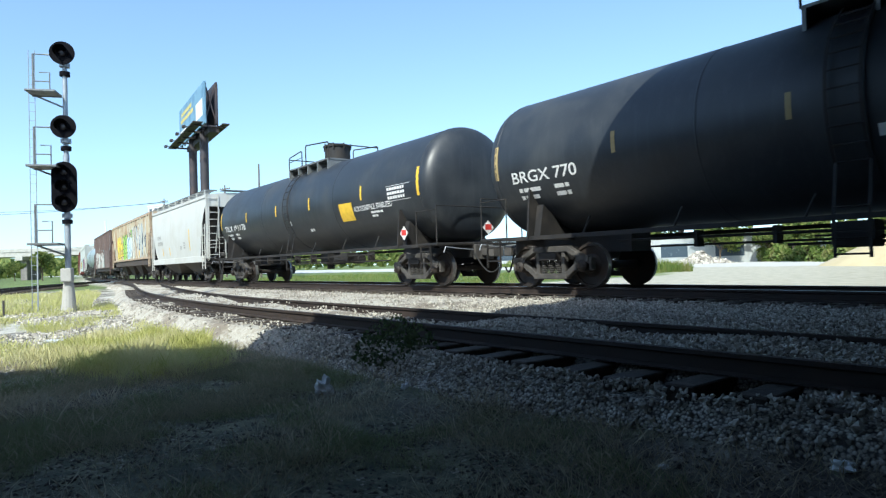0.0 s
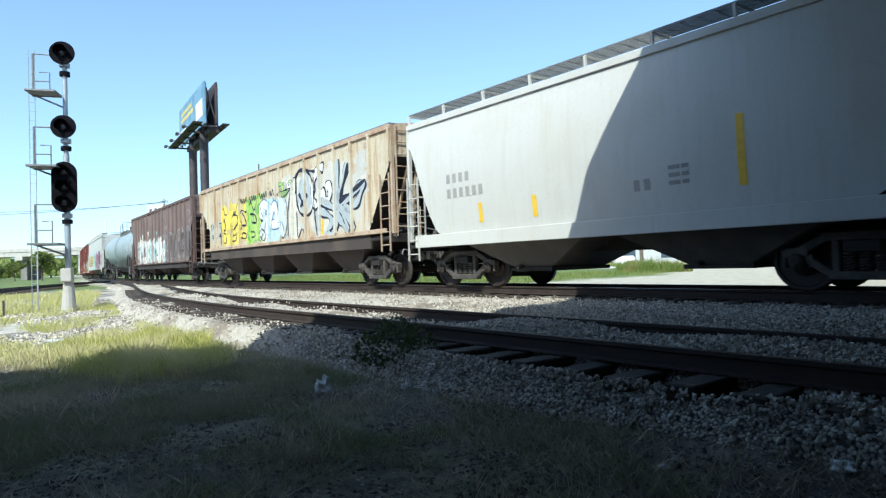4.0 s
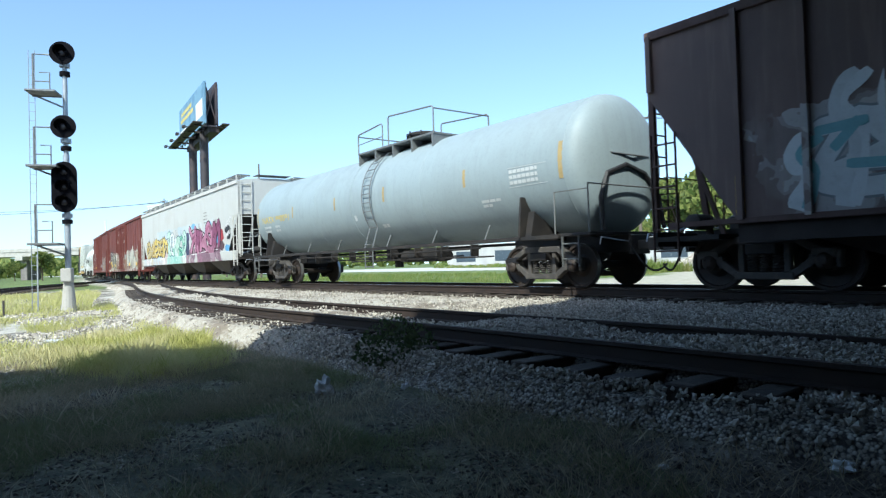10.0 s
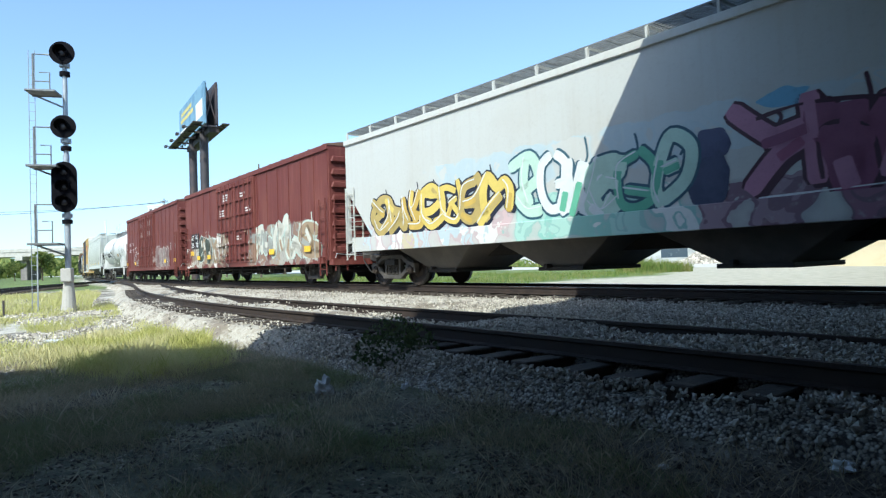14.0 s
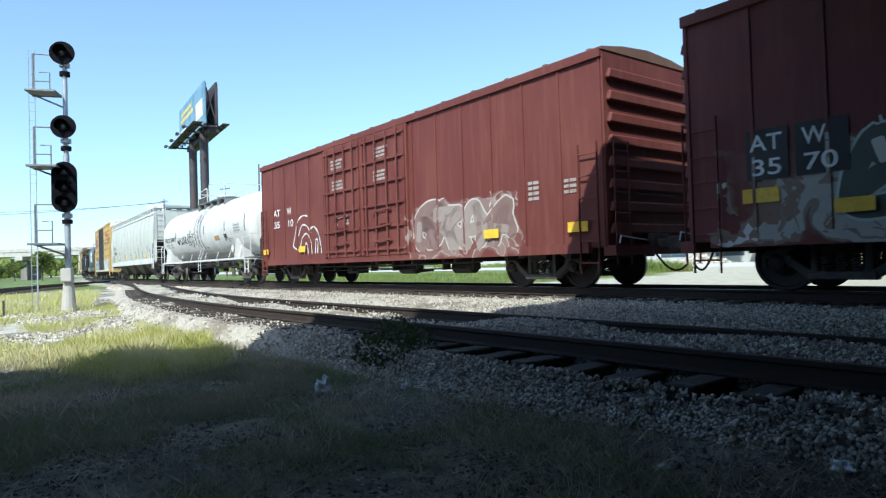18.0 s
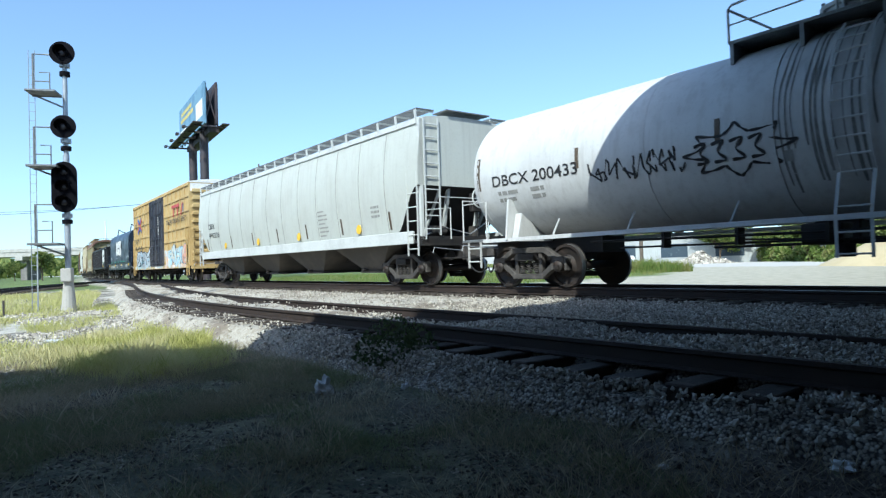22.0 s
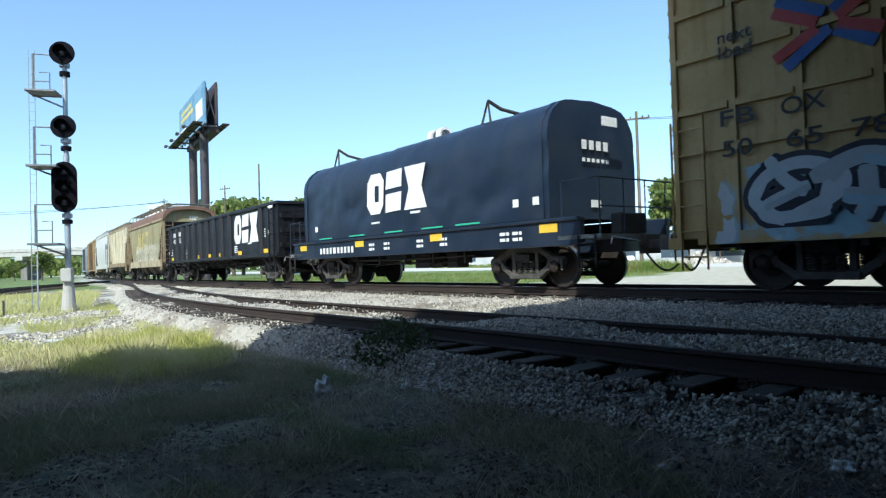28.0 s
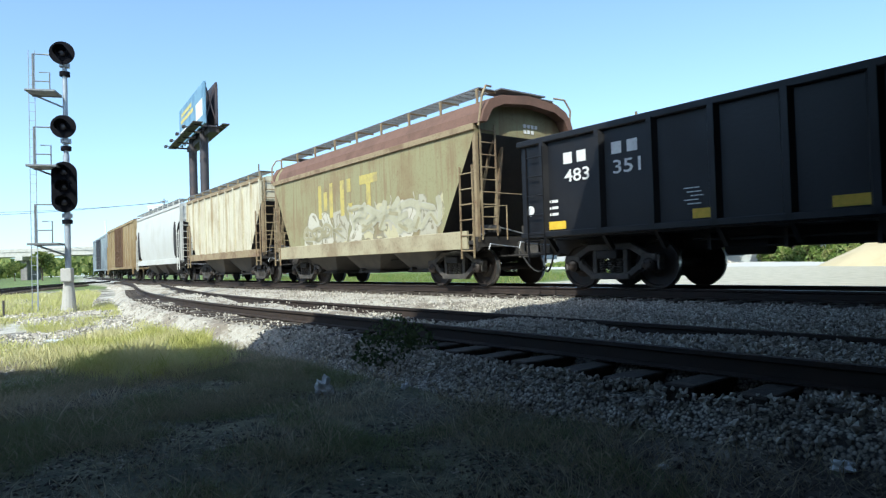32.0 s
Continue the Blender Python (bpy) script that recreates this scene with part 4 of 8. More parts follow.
    under_gear(c, -half + 3.6, half - 3.6, 1.02, int(half * 100), False)
    bm = new_bm()
    box(bm, -0.55, 0.1, -0.25, 0.25, 0.70, axis - radius + 0.05)
    rod(bm, (-0.2, 0, 0.5), (-0.2, 0, 0.8), 0.14, 12)
    part("bottom_outlet", bm, FRAME, c, bevel=0.02)
    # lettering
    if words:
        letters("reporting_mark", words, mark_mat, c, -L + dome + 0.45, axis - mark_drop, 0.24, surf, width=len(words) * 0.225)
    bm = new_bm()
    if sub:
        bars(bm, -L + dome + 0.6, axis - mark_drop - 0.20, 0.08, (2, 3, 6), surf)
        bars(bm, -L + dome + 0.6, axis - mark_drop - 0.35, 0.08, (2, 2, 5), surf)
        bars(bm, -L + dome + 1.6, axis - mark_drop - 0.20, 0.08, (5, 2), surf)
        bars(bm, -L + dome + 1.6, axis - mark_drop - 0.35, 0.08, (5, 2), surf)
        for i in range(3):
            bars(bm, L - dome - 1.55, axis - 0.08 - i * 0.12, 0.075, (3, 3, 3, 3, 3, 3, 2), surf, w=0.035)
        for dz in (0.03, -0.38):
            box_on(bm, L - dome - 1.6, L - dome - 0.45, axis + dz, axis + dz + 0.012, surf)
        bars(bm, L - dome - 2.6, axis - 0.62, 0.06, (7, 5, 4), surf)
        bars(bm, L - dome - 2.6, axis - 0.72, 0.06, (5, 3), surf)
        bars(bm, 0.9, axis - 0.9, 0.09, (3, 2), surf)
    bars(bm, -0.45, axis - 0.62, 0.16, (1.2,), surf)
    part("stencil_block", bm, sub_mat or mark_mat, c)
    if end_hose:
        grab(c, [(L + 0.05, -1.05, 1.15), (L + 0.0, -1.02, 1.8), (L - 0.05, -0.75, 2.3), (L + 0.02, -0.2, 2.5), (L + 0.02, 0.4, 2.35), (L, 0.9, 1.9), (L + 0.05, 1.0, 1.2)], BLACKMARK, 0.05, "end_hose")
        grab(c, [(L - 0.35, -1.25, 2.75), (L - 0.02, -0.6, 2.72), (L + 0.05, 0.0, 2.70), (L - 0.02, 0.6, 2.72), (L - 0.35, 1.25, 2.75)], rails, 0.02, "end_grab_rail")
    if stripe:
        bm = new_bm()
        bm.free()
        for u, z0, z1, wd in ((-L + dome - 0.03, -0.35, 0.40, 0.10), (-L * 0.56, -0.20, 0.20, 0.09), (-L * 0.19, -0.20, 0.20, 0.09), (L * 0.15, -0.20, 0.22, 0.09), (L * 0.57, -0.20, 0.22, 0.09), (L - dome - 0.12, -0.35, 0.40, 0.12)):
            bm = new_bm()
            box_on(bm, u, u + wd, axis + z0, axis + z1, surf, rows=4)
            part("reflector_strip", bm, stripe, c)
    return c, half, surf, L, dome


c, half, surf, L, dome = tank_car("black tank car with white stencilled marks and yellow reflectors", 5.85, -11.1, BLACK, None, WHITE, words="BRGX 770", axis=2.72, stripe=surface("faded_reflector", (0.40, 0.30, 0.13), 0.6))
c, half, surf, L, dome = tank_car("black tank car with a yellow warning patch and red placards", -12.65, -29.65, BLACK, None, WHITE, words="TILX 191178", axis=2.72, stripe=YELLOW, manway_h=0.34, manway_x=0.55, plat=(-1.5, 1.75), ladder_x=-0.5, tall_rails=0.80, inset=1.6)
bm = new_bm()
box_on(bm, 3.40, 4.22, 1.98, 2.52, surf, rows=4)
part("warning_patch", bm, YELLOW, c, "yellow square warning patch")
letters("hazard_words", "ACRYLONITRILE, STABILIZED", WHITE, c, 4.32, 2.22, 0.15, surf, width=2.1)
RED = surface("placard_red", (0.55, 0.04, 0.03), 0.5)


def placard(c, x, y, z, end=False, col=None):
    """A diamond placard in its frame."""
    bm = new_bm()
    r = 0.19
    if end:
        v = [bm.verts.new(p) for p in ((x, y - r, z), (x, y, z - r), (x, y + r, z), (x, y, z + r))]
    else:
        v = [bm.verts.new(p) for p in ((x - r, y, z), (x, y, z - r), (x + r, y, z), (x, y, z + r))]
    f = bm.faces.new(v)
    bmesh.ops.extrude_face_region(bm, geom=[f])
    for w in v:
        w.co += Vector((0.012, 0, 0)) if end else Vector((0, -0.012, 0))
    p = part("placard", bm, WHITE, c, "white diamond placard with a red field")
    bm = new_bm()
    if end:
        box(bm, x + 0.013, x + 0.017, y - 0.11, y + 0.11, z - 0.06, z + 0.09)
    else:
        box(bm, x - 0.11, x + 0.11, y - 0.017, y - 0.013, z - 0.06, z + 0.09)
    part("placard_field", bm, col or RED, p)


placard(c, 7.1, -1.56, 1.42)
placard(c, half - 0.02, 0.2, 1.5, True)
tank_car("light grey tank car with yellow stencilled marks", -81.35, -98.7, GREY, None, surface("faded_yellow_stencil", (0.55, 0.42, 0.10), 0.6), words="NATX 990091", radius=1.5, axis=2.57, plat=(-0.85, 3.1), ladder_x=0.5, manway_x=1.3, mark_drop=0.25, stripe=surface("faded_reflector", (0.4, 0.3, 0.13), 0.6), rails=GRATE, sub_mat=surface("pale_stencil", (0.52, 0.55, 0.55), 0.6), end_hose=True)
c, half, surf, L, dome = tank_car("white tank car with black marks and a scrawled tag", -157.65, -173.45, WHITE_TANK, None, BLACKMARK, words="DBCX 200433", radius=1.5, axis=2.56, plat=(-1.45, 3.0), manway_x=0.1, mark_drop=0.30, stripe=surface("dark_reflector", (0.10, 0.075, 0.05), 0.6), rails=WHITE_TANK, light_frame=True, sub_mat=surface("faint_stencil", (0.30, 0.30, 0.28), 0.6), end_hose=True, ladder_x=0.45)
bm = new_bm()
pen = random.Random(9)
px, pz = -4.0, 2.2
for i in range(46):
    nx, nz = -4.0 + i * 0.042 + pen.uniform(-0.12, 0.12), 2.22 + pen.uniform(-0.22, 0.24)
    beam(bm, (px, surf(pz) - 0.008, pz), (nx, surf(nz) - 0.008, nz), 0.035, 0.004, up=(0, 0, 1))
    px, pz = nx, nz
part("sprayed_tag", bm, BLACKMARK, c, "black sprayed scrawl")
star = []
for i in range(17):
    a_, r_ = i * math.tau / 16, 1.0 if i % 2 == 0 else 0.6
    star.append((-1.15 + 0.92 * r_ * math.cos(a_), 2.24 + 0.42 * r_ * math.sin(a_)))
for p, q in zip(star, star[1:]):
    sprayed_line(c, "sprayed_line", [p, ((p[0] + q[0]) / 2, (p[1] + q[1]) / 2 - 0.02), q], 0.05, BLACKMARK, surf)
for i in range(4):
    u = -1.75 + i * 0.3
    sprayed_line(c, "sprayed_line", [(u - 0.1, 2.36), (u + 0.1, 2.40), (u, 2.24), (u + 0.12, 2.10), (u - 0.08, 2.08)], 0.055, BLACKMARK, surf, 0.013)
DRIP = surface("dried_black_spill", (0.16, 0.165, 0.16), 0.6, dirt=(0.32, 0.32, 0.31), amount=0.6, scale=6)
for i in range(13):
    u = 0.15 + (i - 6) * 0.10 + pen.uniform(-0.06, 0.06)
    z_end = pen.uniform(1.4, 2.3)
    sprayed_line(c, "spill_streak", [(u, 4.1), (u + 0.03, 3.4), (u - 0.02, 2.8), (u + 0.01, z_end)], pen.uniform(0.02, 0.06), DRIP, surf, 0.006)
bm = new_bm()
box_on(bm, 2.75, 3.52, 1.98, 2.20, surf, rows=2)
part("warning_patch", bm, surface("faded_orange_decal", (0.42, 0.26, 0.10), 0.6, dirt=(0.30, 0.24, 0.17), amount=0.6, scale=6), c)
bm = new_bm()
box_on(bm, 4.24, 4.65, 2.0, 2.22, surf, rows=2)
bars(bm, 4.24, 1.92, 0.06, (6,), surf)
part("data_plate", bm, BLACKMARK, c)
placard(c, half - 2.1, -1.56, 1.5, False, WHITE)


# ---- hopper cars ----
def loft(profile, xs, low, roof_drop=None):
    """A hopper's shell: profile(z) is the half width, low(x) the lower edge of the side at x, top the roof's outline."""
    side, roof = profile
    vs, fs = [], []
    for x in xs:
        z0 = low(x)
        zt = roof[0][1]
        zs = [z0 + (zt - z0) * i / 9 for i in range(9)]
        near = [(-side(z), z) for z in zs]
        top = [(-y, z) for y, z in roof] + [(y, z) for y, z in roof[::-1][1 if roof[-1][0] == 0 else 0:]]
        far = [(side(z), z) for z in zs[::-1]]
        vs += [(x, y, z) for y, z in near + top + far]
    n = len(vs) // len(xs)
    for i in range(len(xs) - 1):
        for j in range(n):
            a, b = i * n + j, i * n + (j + 1) % n
            fs.append((a, b, b + n, a + n))
    fs.append(tuple(range(n))[::-1])
    fs.append(tuple(range((len(xs) - 1) * n, len(xs) * n)))
    bm = new_bm()
    bv = [bm.verts.new(v) for v in vs]
    for f in fs:
        try:
            bm.faces.new([bv[i] for i in f])
        except ValueError:
            pass
    return bm


def hopper_car(label, sf, sr, paint, top=4.35, sill=1.15, width=1.55, bulge=0.0, slope=1.6, slope_z=2.3, bays=3, ribs=0, covered=True, trim=None, dark=None, bay_mat=None, walk_mat=None, roof=None, inset=1.75, end_ladders=True, sill_h=0.28, walk_posts=14, mouth=0.0, walk_z=None, walk_y=None, sill_mat=None, skirt=0.0, rear_step=0.0, rib_at=()):
    """slope: how far the slope sheets run in from the ends; slope_z: how high they rise there."""
    c, half = car(label, sf, sr, "hopper car", inset=inset)
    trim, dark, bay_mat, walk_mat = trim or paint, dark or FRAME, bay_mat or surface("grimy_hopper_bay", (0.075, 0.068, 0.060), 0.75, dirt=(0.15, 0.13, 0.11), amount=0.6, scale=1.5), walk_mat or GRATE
    h = half - 0.1

    def side(z):
        t = (z - sill) / (top - sill)
        return width + bulge * math.sin(math.pi * min(max(t, 0), 1)) - bulge * 0.5

    def low(x):
        t = (abs(x) - (h - slope)) / slope
        if t <= 0:
            return sill
        if rear_step and x < 0:
            return sill + rear_step + (slope_z - rear_step) * min(1.0, t)
        return sill + slope_z * (smooth01(t) if bulge else min(1.0, t))

    xs = [-h, -h + 0.02] + [-h + slope * i / 7 for i in range(1, 7)] + [-h + slope - 0.02, -h + slope] + [-h + slope + (2 * h - 2 * slope) * i / 12 for i in range(1, 12)] + [h - slope * i / 7 for i in range(7, 0, -1)] + [h - 0.02, h]
    roof = roof or [(width - bulge * 0.5, top), (width - 0.25, top + 0.09), (0.7, top + 0.16), (0.0, top + 0.18)]
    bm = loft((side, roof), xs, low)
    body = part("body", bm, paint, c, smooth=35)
    # the slope sheets under the ends take the dark material: shade painted on
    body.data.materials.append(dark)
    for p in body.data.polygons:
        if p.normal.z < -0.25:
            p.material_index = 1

    def surf(z):
        return -side(z)

    # side sill, corner posts, end frames
    for s in (-1, 1):
        bm = new_bm()
        box(bm, -h + 0.35, h - 0.35, s * (width - 0.03), s * (width + 0.05), sill - sill_h, sill + 0.03)
        part("side_sill", bm, sill_mat or trim, c, bevel=0.01)
        bm = new_bm()
        box(bm, -h, h, s * (width - bulge * 0.5 - 0.02), s * (width - bulge * 0.5 + 0.06), top - 0.10, top + 0.05)
        part("top_chord", bm, trim, c, bevel=0.01)
        for y in (-width + 0.05, width - 0.05):
            bm = new_bm()
            beam(bm, (s * (h - 0.05), y, sill - 0.25), (s * (h - 0.05), y, top), 0.09, 0.10)
            part("corner_post", bm, trim, c)
        for y in (-0.55, 0.55):
            bm = new_bm()
            beam(bm, (s * (h - 0.5), y, sill - 0.2), (s * (h - 0.16), y, sill + slope_z), 0.08, 0.10)
            part("end_post", bm, trim, c)
        bm = new_bm()
        box(bm, s * (h - 1.2), s * h, -width, width, sill - 0.28, sill - 0.20)
        box(bm, s * (h - 0.10), s * h, -width, width, sill - 0.36, sill - 0.12)
        part("end_platform", bm, dark, c)
        if end_ladders:
            ladder(c, s * (h - 0.30), -width - 0.06, sill - 0.62, sill + 1.55, 0.46, 6, trim)
            ladder(c, s * (h + 0.05), -width + 0.35, sill - 0.1, top + 0.05, 0.46, 9, trim, along_x=False)
            ladder(c, s * (h + 0.05), width - 0.35, sill - 0.1, top + 0.05, 0.46, 9, trim, along_x=False)
        grab(c, [(s * (h + 0.08), -width + 0.6, sill + 0.9), (s * (h + 0.1), width - 0.6, sill + 0.9)], trim)
    bm = new_bm()
    box(bm, -half, half, -0.30, 0.30, 0.74, 1.04)
    part("centre_sill", bm, dark, c)
    # brake gear, hand rails and piping on the ends
    bm = new_bm()
    box(bm, h - 0.12, h + 0.02, 0.12, 0.52, sill + 0.55, sill + 1.05)
    pipe(bm, [(h - 0.03, 0.32, sill + 0.55), (h - 0.03, 0.32, sill - 0.1), (h - 0.1, 0.1, sill - 0.25)], 0.018)
    part("brake_housing", bm, dark, c, bevel=0.015)
    bm = new_bm()
    hub = Vector((h + 0.12, 0.32, sill + 0.92))
    pipe(bm, [hub + Vector((0, 0.27 * math.cos(a), 0.27 * math.sin(a))) for a in [i * math.tau / 18 for i in range(19)]], 0.022, 6)
    for i in range(5):
        a = i * math.tau / 5
        pipe(bm, [hub, hub + Vector((0, 0.26 * math.cos(a), 0.26 * math.sin(a)))], 0.014, 5)
    rod(bm, hub - Vector((0.12, 0, 0)), hub + Vector((0.03, 0, 0)), 0.05, 10)
    part("brake_wheel", bm, trim, c, "spoked hand brake wheel")
    for s in (-1, 1):
        xe = s * (h + 0.04)
        for y0 in (-width + 0.12, width - 0.12):
            grab(c, [(xe, y0, sill - 0.2), (xe, y0, sill + 0.55), (xe, y0 * 0.45, sill + 0.62), (xe, y0 * 0.45, sill - 0.2)], trim, 0.018, "end_handrail")
        grab(c, [(s * (h - 0.35), -width + 0.25, sill - 0.1), (s * (h - 0.35), -0.5, sill + 0.12), (s * (h - 0.2), 0.2, sill - 0.05), (s * (h - 0.3), 0.9, sill + 0.3)], CHROME, 0.02, "brake_pipe")
        bm = new_bm()
        spin(bm, [(-0.30, 0.09), (-0.27, 0.14), (0.24, 0.14), (0.28, 0.08)], (s * (h - 0.45), -0.75, sill + 0.05), "y", 14)
        box(bm, s * (h - 0.45) - 0.12, s * (h - 0.45) + 0.12, 0.45, 0.85, sill - 0.15, sill + 0.18)
        part("brake_valve", bm, CAST, c, smooth=40)
        for y0 in (-0.9, 0.9):
            bm = new_bm()
            beam(bm, (s * (h - 0.95), y0, sill - 0.2), (s * (h - 0.1), y0, sill + slope_z - 0.1), 0.05, 0.07)
            part("slope_brace", bm, trim, c)
    if ribs:
        for s in (-1, 1):
            for x in rib_at or [-h + 0.06 + (2 * h - 0.12) * i / ribs for i in range(ribs + 1)]:
                bm = new_bm()
                beam(bm, (x, s * (width + 0.035), low(x) if abs(x) < h - 0.3 else top - 1.0), (x, s * (width + 0.035), top - 0.04), 0.10, 0.09)
                part("rib", bm, paint, body)
    # hopper bays
    if skirt:
        for s in (-1, 1):
            bm = new_bm()
            box(bm, -h + slope, h - slope, s * (width - 0.10), s * (width - 0.04), sill - skirt, sill)
            part("skirt_plate", bm, bay_mat, c)
    span = 2 * (h - slope - 0.35)
    for i in range(bays):
        x = -span / 2 + span * (i + 0.5) / bays
        w = span / bays * 0.49
        bm = new_bm()
        pts = [(-w, sill - 0.1), (w, sill - 0.1), (0.52, 0.42), (-0.52, 0.42)]
        a = [bm.verts.new((x + u, -(width - 0.12 if z > 1 else 0.9), z)) for u, z in pts]
        b = [bm.verts.new((x + u, (width - 0.12 if z > 1 else 0.9), z)) for u, z in pts]
        for j in range(4):
            bm.faces.new((a[j], a[(j + 1) % 4], b[(j + 1) % 4], b[j]))
        bm.faces.new(a[::-1])
        bm.faces.new(b)
        bay = part("hopper_bay", bm, bay_mat, c, bevel=0.015)
        bm = new_bm()
        box(bm, x - 0.62, x + 0.62, -0.98, 0.98, 0.36, 0.44)
        rod(bm, (x - 0.3, -1.1, 0.46), (x - 0.3, 1.1, 0.46), 0.05, 8)
        part("outlet_gate", bm, dark, bay)
    if covered:
        z = walk_z or top + 0.28
        wy = walk_y or width
        bm = new_bm()
        beam(bm, (0, -wy + 0.03, top - 0.1), (0, -wy, z - 0.02), 0.05, 0.05)
        beam(bm, (0, -wy + 0.02, z - 0.02), (0, -wy + 0.6, z - 0.02), 0.05, 0.03)
        bracket = mesh_of("walkway_bracket", bm, trim)
        for s in (-1, 1):
            bm = new_bm()
            for i in range(7):
                y = s * (wy - 0.04 - i * 0.088)
                box(bm, -h + 0.1, h - 0.1, y - 0.014, y + 0.014, z, z + 0.03)
            for i in range(40):
                x = -h + 0.12 + (2 * h - 0.24) * i / 39
                box(bm, x - 0.012, x + 0.012, s * (wy - 0.58), s * (wy - 0.02), z + 0.003, z + 0.027)
            part("running_board", bm, walk_mat, c)
            for i in range(walk_posts + 1):
                x = -h + 0.15 + (2 * h - 0.3) * i / walk_posts
                o = part("walkway_bracket", bracket, trim, c, at=(x, 0, 0))
                if s > 0:
                    o.rotation_euler = (0, 0, math.pi)
        for s in (-1, 1):
            bm = new_bm()
            box(bm, s * (h - 0.5), s * (h + 0.12), -0.75, 0.75, z, z + 0.03)
            part("end_running_board", bm, walk_mat, c)
        bm = new_bm()
        box(bm, -h + 0.8, h - 0.8, -0.32, 0.32, top + 0.15, top + 0.26)
        part("hatch_trough", bm, paint, c, bevel=0.03)
    # a dark plate on the side stands for the shaded end opening
    if mouth:
        for s in (-1, 1):
            bm = new_bm()
            ring = [(s * (h - slope * 0.62) + 0.30 * math.cos(a) * (1.0), sill + 1.1 + 0.95 * math.sin(a)) for a in [i * math.tau / 20 for i in range(20)]]
            slab(bm, ring, -width - bulge * 0.5 - 0.015, -width - bulge * 0.5 + 0.1)
            part("end_opening", bm, dark, c)
    brake_gear(c, h - slope * 0.6 - 1.0)
    return c, half, surf, h


PALE = surface("pale_grey_hopper_paint", (0.48, 0.50, 0.455), 0.55, dirt=(0.36, 0.36, 0.33), amount=0.30, scale=0.7, streak=0.35, bump=0.05)
BONE = surface("white_hopper_paint", (0.51, 0.515, 0.485), 0.55, dirt=(0.44, 0.42, 0.36), amount=0.3, scale=0.7, streak=0.4, bump=0.05)
c, half, surf, h = hopper_car("white rounded two-bay covered hopper with yellow reflectors", -31.1, -43.35, BONE, top=4.20, sill=1.28, width=1.56, bulge=0.10, slope=1.35, slope_z=2.4, bays=2, walk_posts=8)
for u, z0 in ((2.9, 1.65), (-1.5, 1.5), (-3.2, 1.5)):
    bm = new_bm()
    box_on(bm, u, u + 0.13, z0, z0 + (1.1 if u > 2 else 0.45), surf, rows=2)
    part("reflector_strip", bm, YELLOW, c)
bm = new_bm()
bars(bm, 1.0, 1.75, 0.20, (1, 1), surf)
bars(bm, -4.3, 2.5, 0.22, (1, 1, 1, 1), surf)
bars(bm, -4.3, 2.15, 0.22, (1, 1, 1, 1, 1, 1), surf)
for i in range(3):
    bars(bm, 1.7, 2.05 - i * 0.13, 0.07, (5, 3), surf)
part("stencil_block", bm, surface("faint_stencil", (0.30, 0.30, 0.28), 0.6), c)

NAVY, LIME, SUNNY, CREAM = (0.02, 0.03, 0.10), (0.28, 0.50, 0.10), (0.75, 0.60, 0.10), (0.72, 0.72, 0.68)
OCHRE = sprayed("rusty_cream_hopper", (0.50, 0.46, 0.35), [
    (-5.6, -2.3, 1.62, 3.5, 0.9, (0.50, 0.42, 0.09), [SUNNY, (0.55, 0.47, 0.10), (0.68, 0.56, 0.12), (0.60, 0.55, 0.16)], 0.92),
    (-2.5, -0.7, 1.62, 3.5, 0.8, (0.16, 0.36, 0.08), [LIME, (0.36, 0.52, 0.14), LIME], 0.92),
    (-0.8, 1.7, 1.55, 3.3, 0.70, (0.30, 0.44, 0.50), [(0.40, 0.55, 0.58), CREAM, (0.50, 0.60, 0.62)], 0.9),
    (1.2, 7.3, 1.62, 3.9, 1.15, (0.46, 0.48, 0.46), [(0.50, 0.51, 0.47), (0.42, 0.45, 0.45), (0.55, 0.55, 0.50)], 0.75),
    (1.0, 2.2, 3.35, 3.75, 0.4, NAVY, [LIME, CREAM], 0.9)], dirt=(0.32, 0.19, 0.09), amount=0.6, scale=0.5, streak=0.9, rust=0.36, rough=0.75)
c, half, surf, h = hopper_car("rusty cream ribbed hopper covered in sprayed graffiti", -43.9, -61.6, OCHRE, top=4.42, sill=1.58, sill_h=0.10, width=1.52, slope=1.3, slope_z=2.0, bays=4, skirt=0.5, rear_step=0.85, ribs=16, walk_z=4.50, trim=surface("rusty_cream_trim", (0.42, 0.34, 0.25), 0.75, dirt=(0.25, 0.11, 0.05), amount=0.6, scale=2, rust=0.3), walk_posts=12, bay_mat=surface("brown_black_bay", (0.05, 0.040, 0.035), 0.75, dirt=(0.12, 0.09, 0.07), amount=0.5, scale=1.2))
for u, w_ in ((-h + 1.50, 0.80), (-h + 2.62, 0.62)):
    for z in (1.98, 2.44):
        bm = new_bm()
        box_on(bm, u - 0.06, u + w_, z - 0.06, z + 0.36, surf, off=0.005)
        part("stencil_panel", bm, surface("worn_stencil_panel", (0.40, 0.42, 0.41), 0.7, dirt=(0.30, 0.28, 0.23), amount=0.6, scale=4), c, "worn pale stencil panel")
letters("reporting_mark", "KW", BLACKMARK, c, -h + 1.50, 2.47, 0.28, surf, width=0.66)
letters("reporting_mark", "T", BLACKMARK, c, -h + 2.70, 2.47, 0.28, surf, width=0.26)
letters("car_number", "16", BLACKMARK, c, -h + 1.50, 2.01, 0.28, surf, width=0.55)
letters("car_number", "41", BLACKMARK, c, -h + 2.66, 2.01, 0.28, surf, width=0.50)
INK = surface("sprayed_dark_navy", (0.012, 0.016, 0.032), 0.6, amount=0.2)
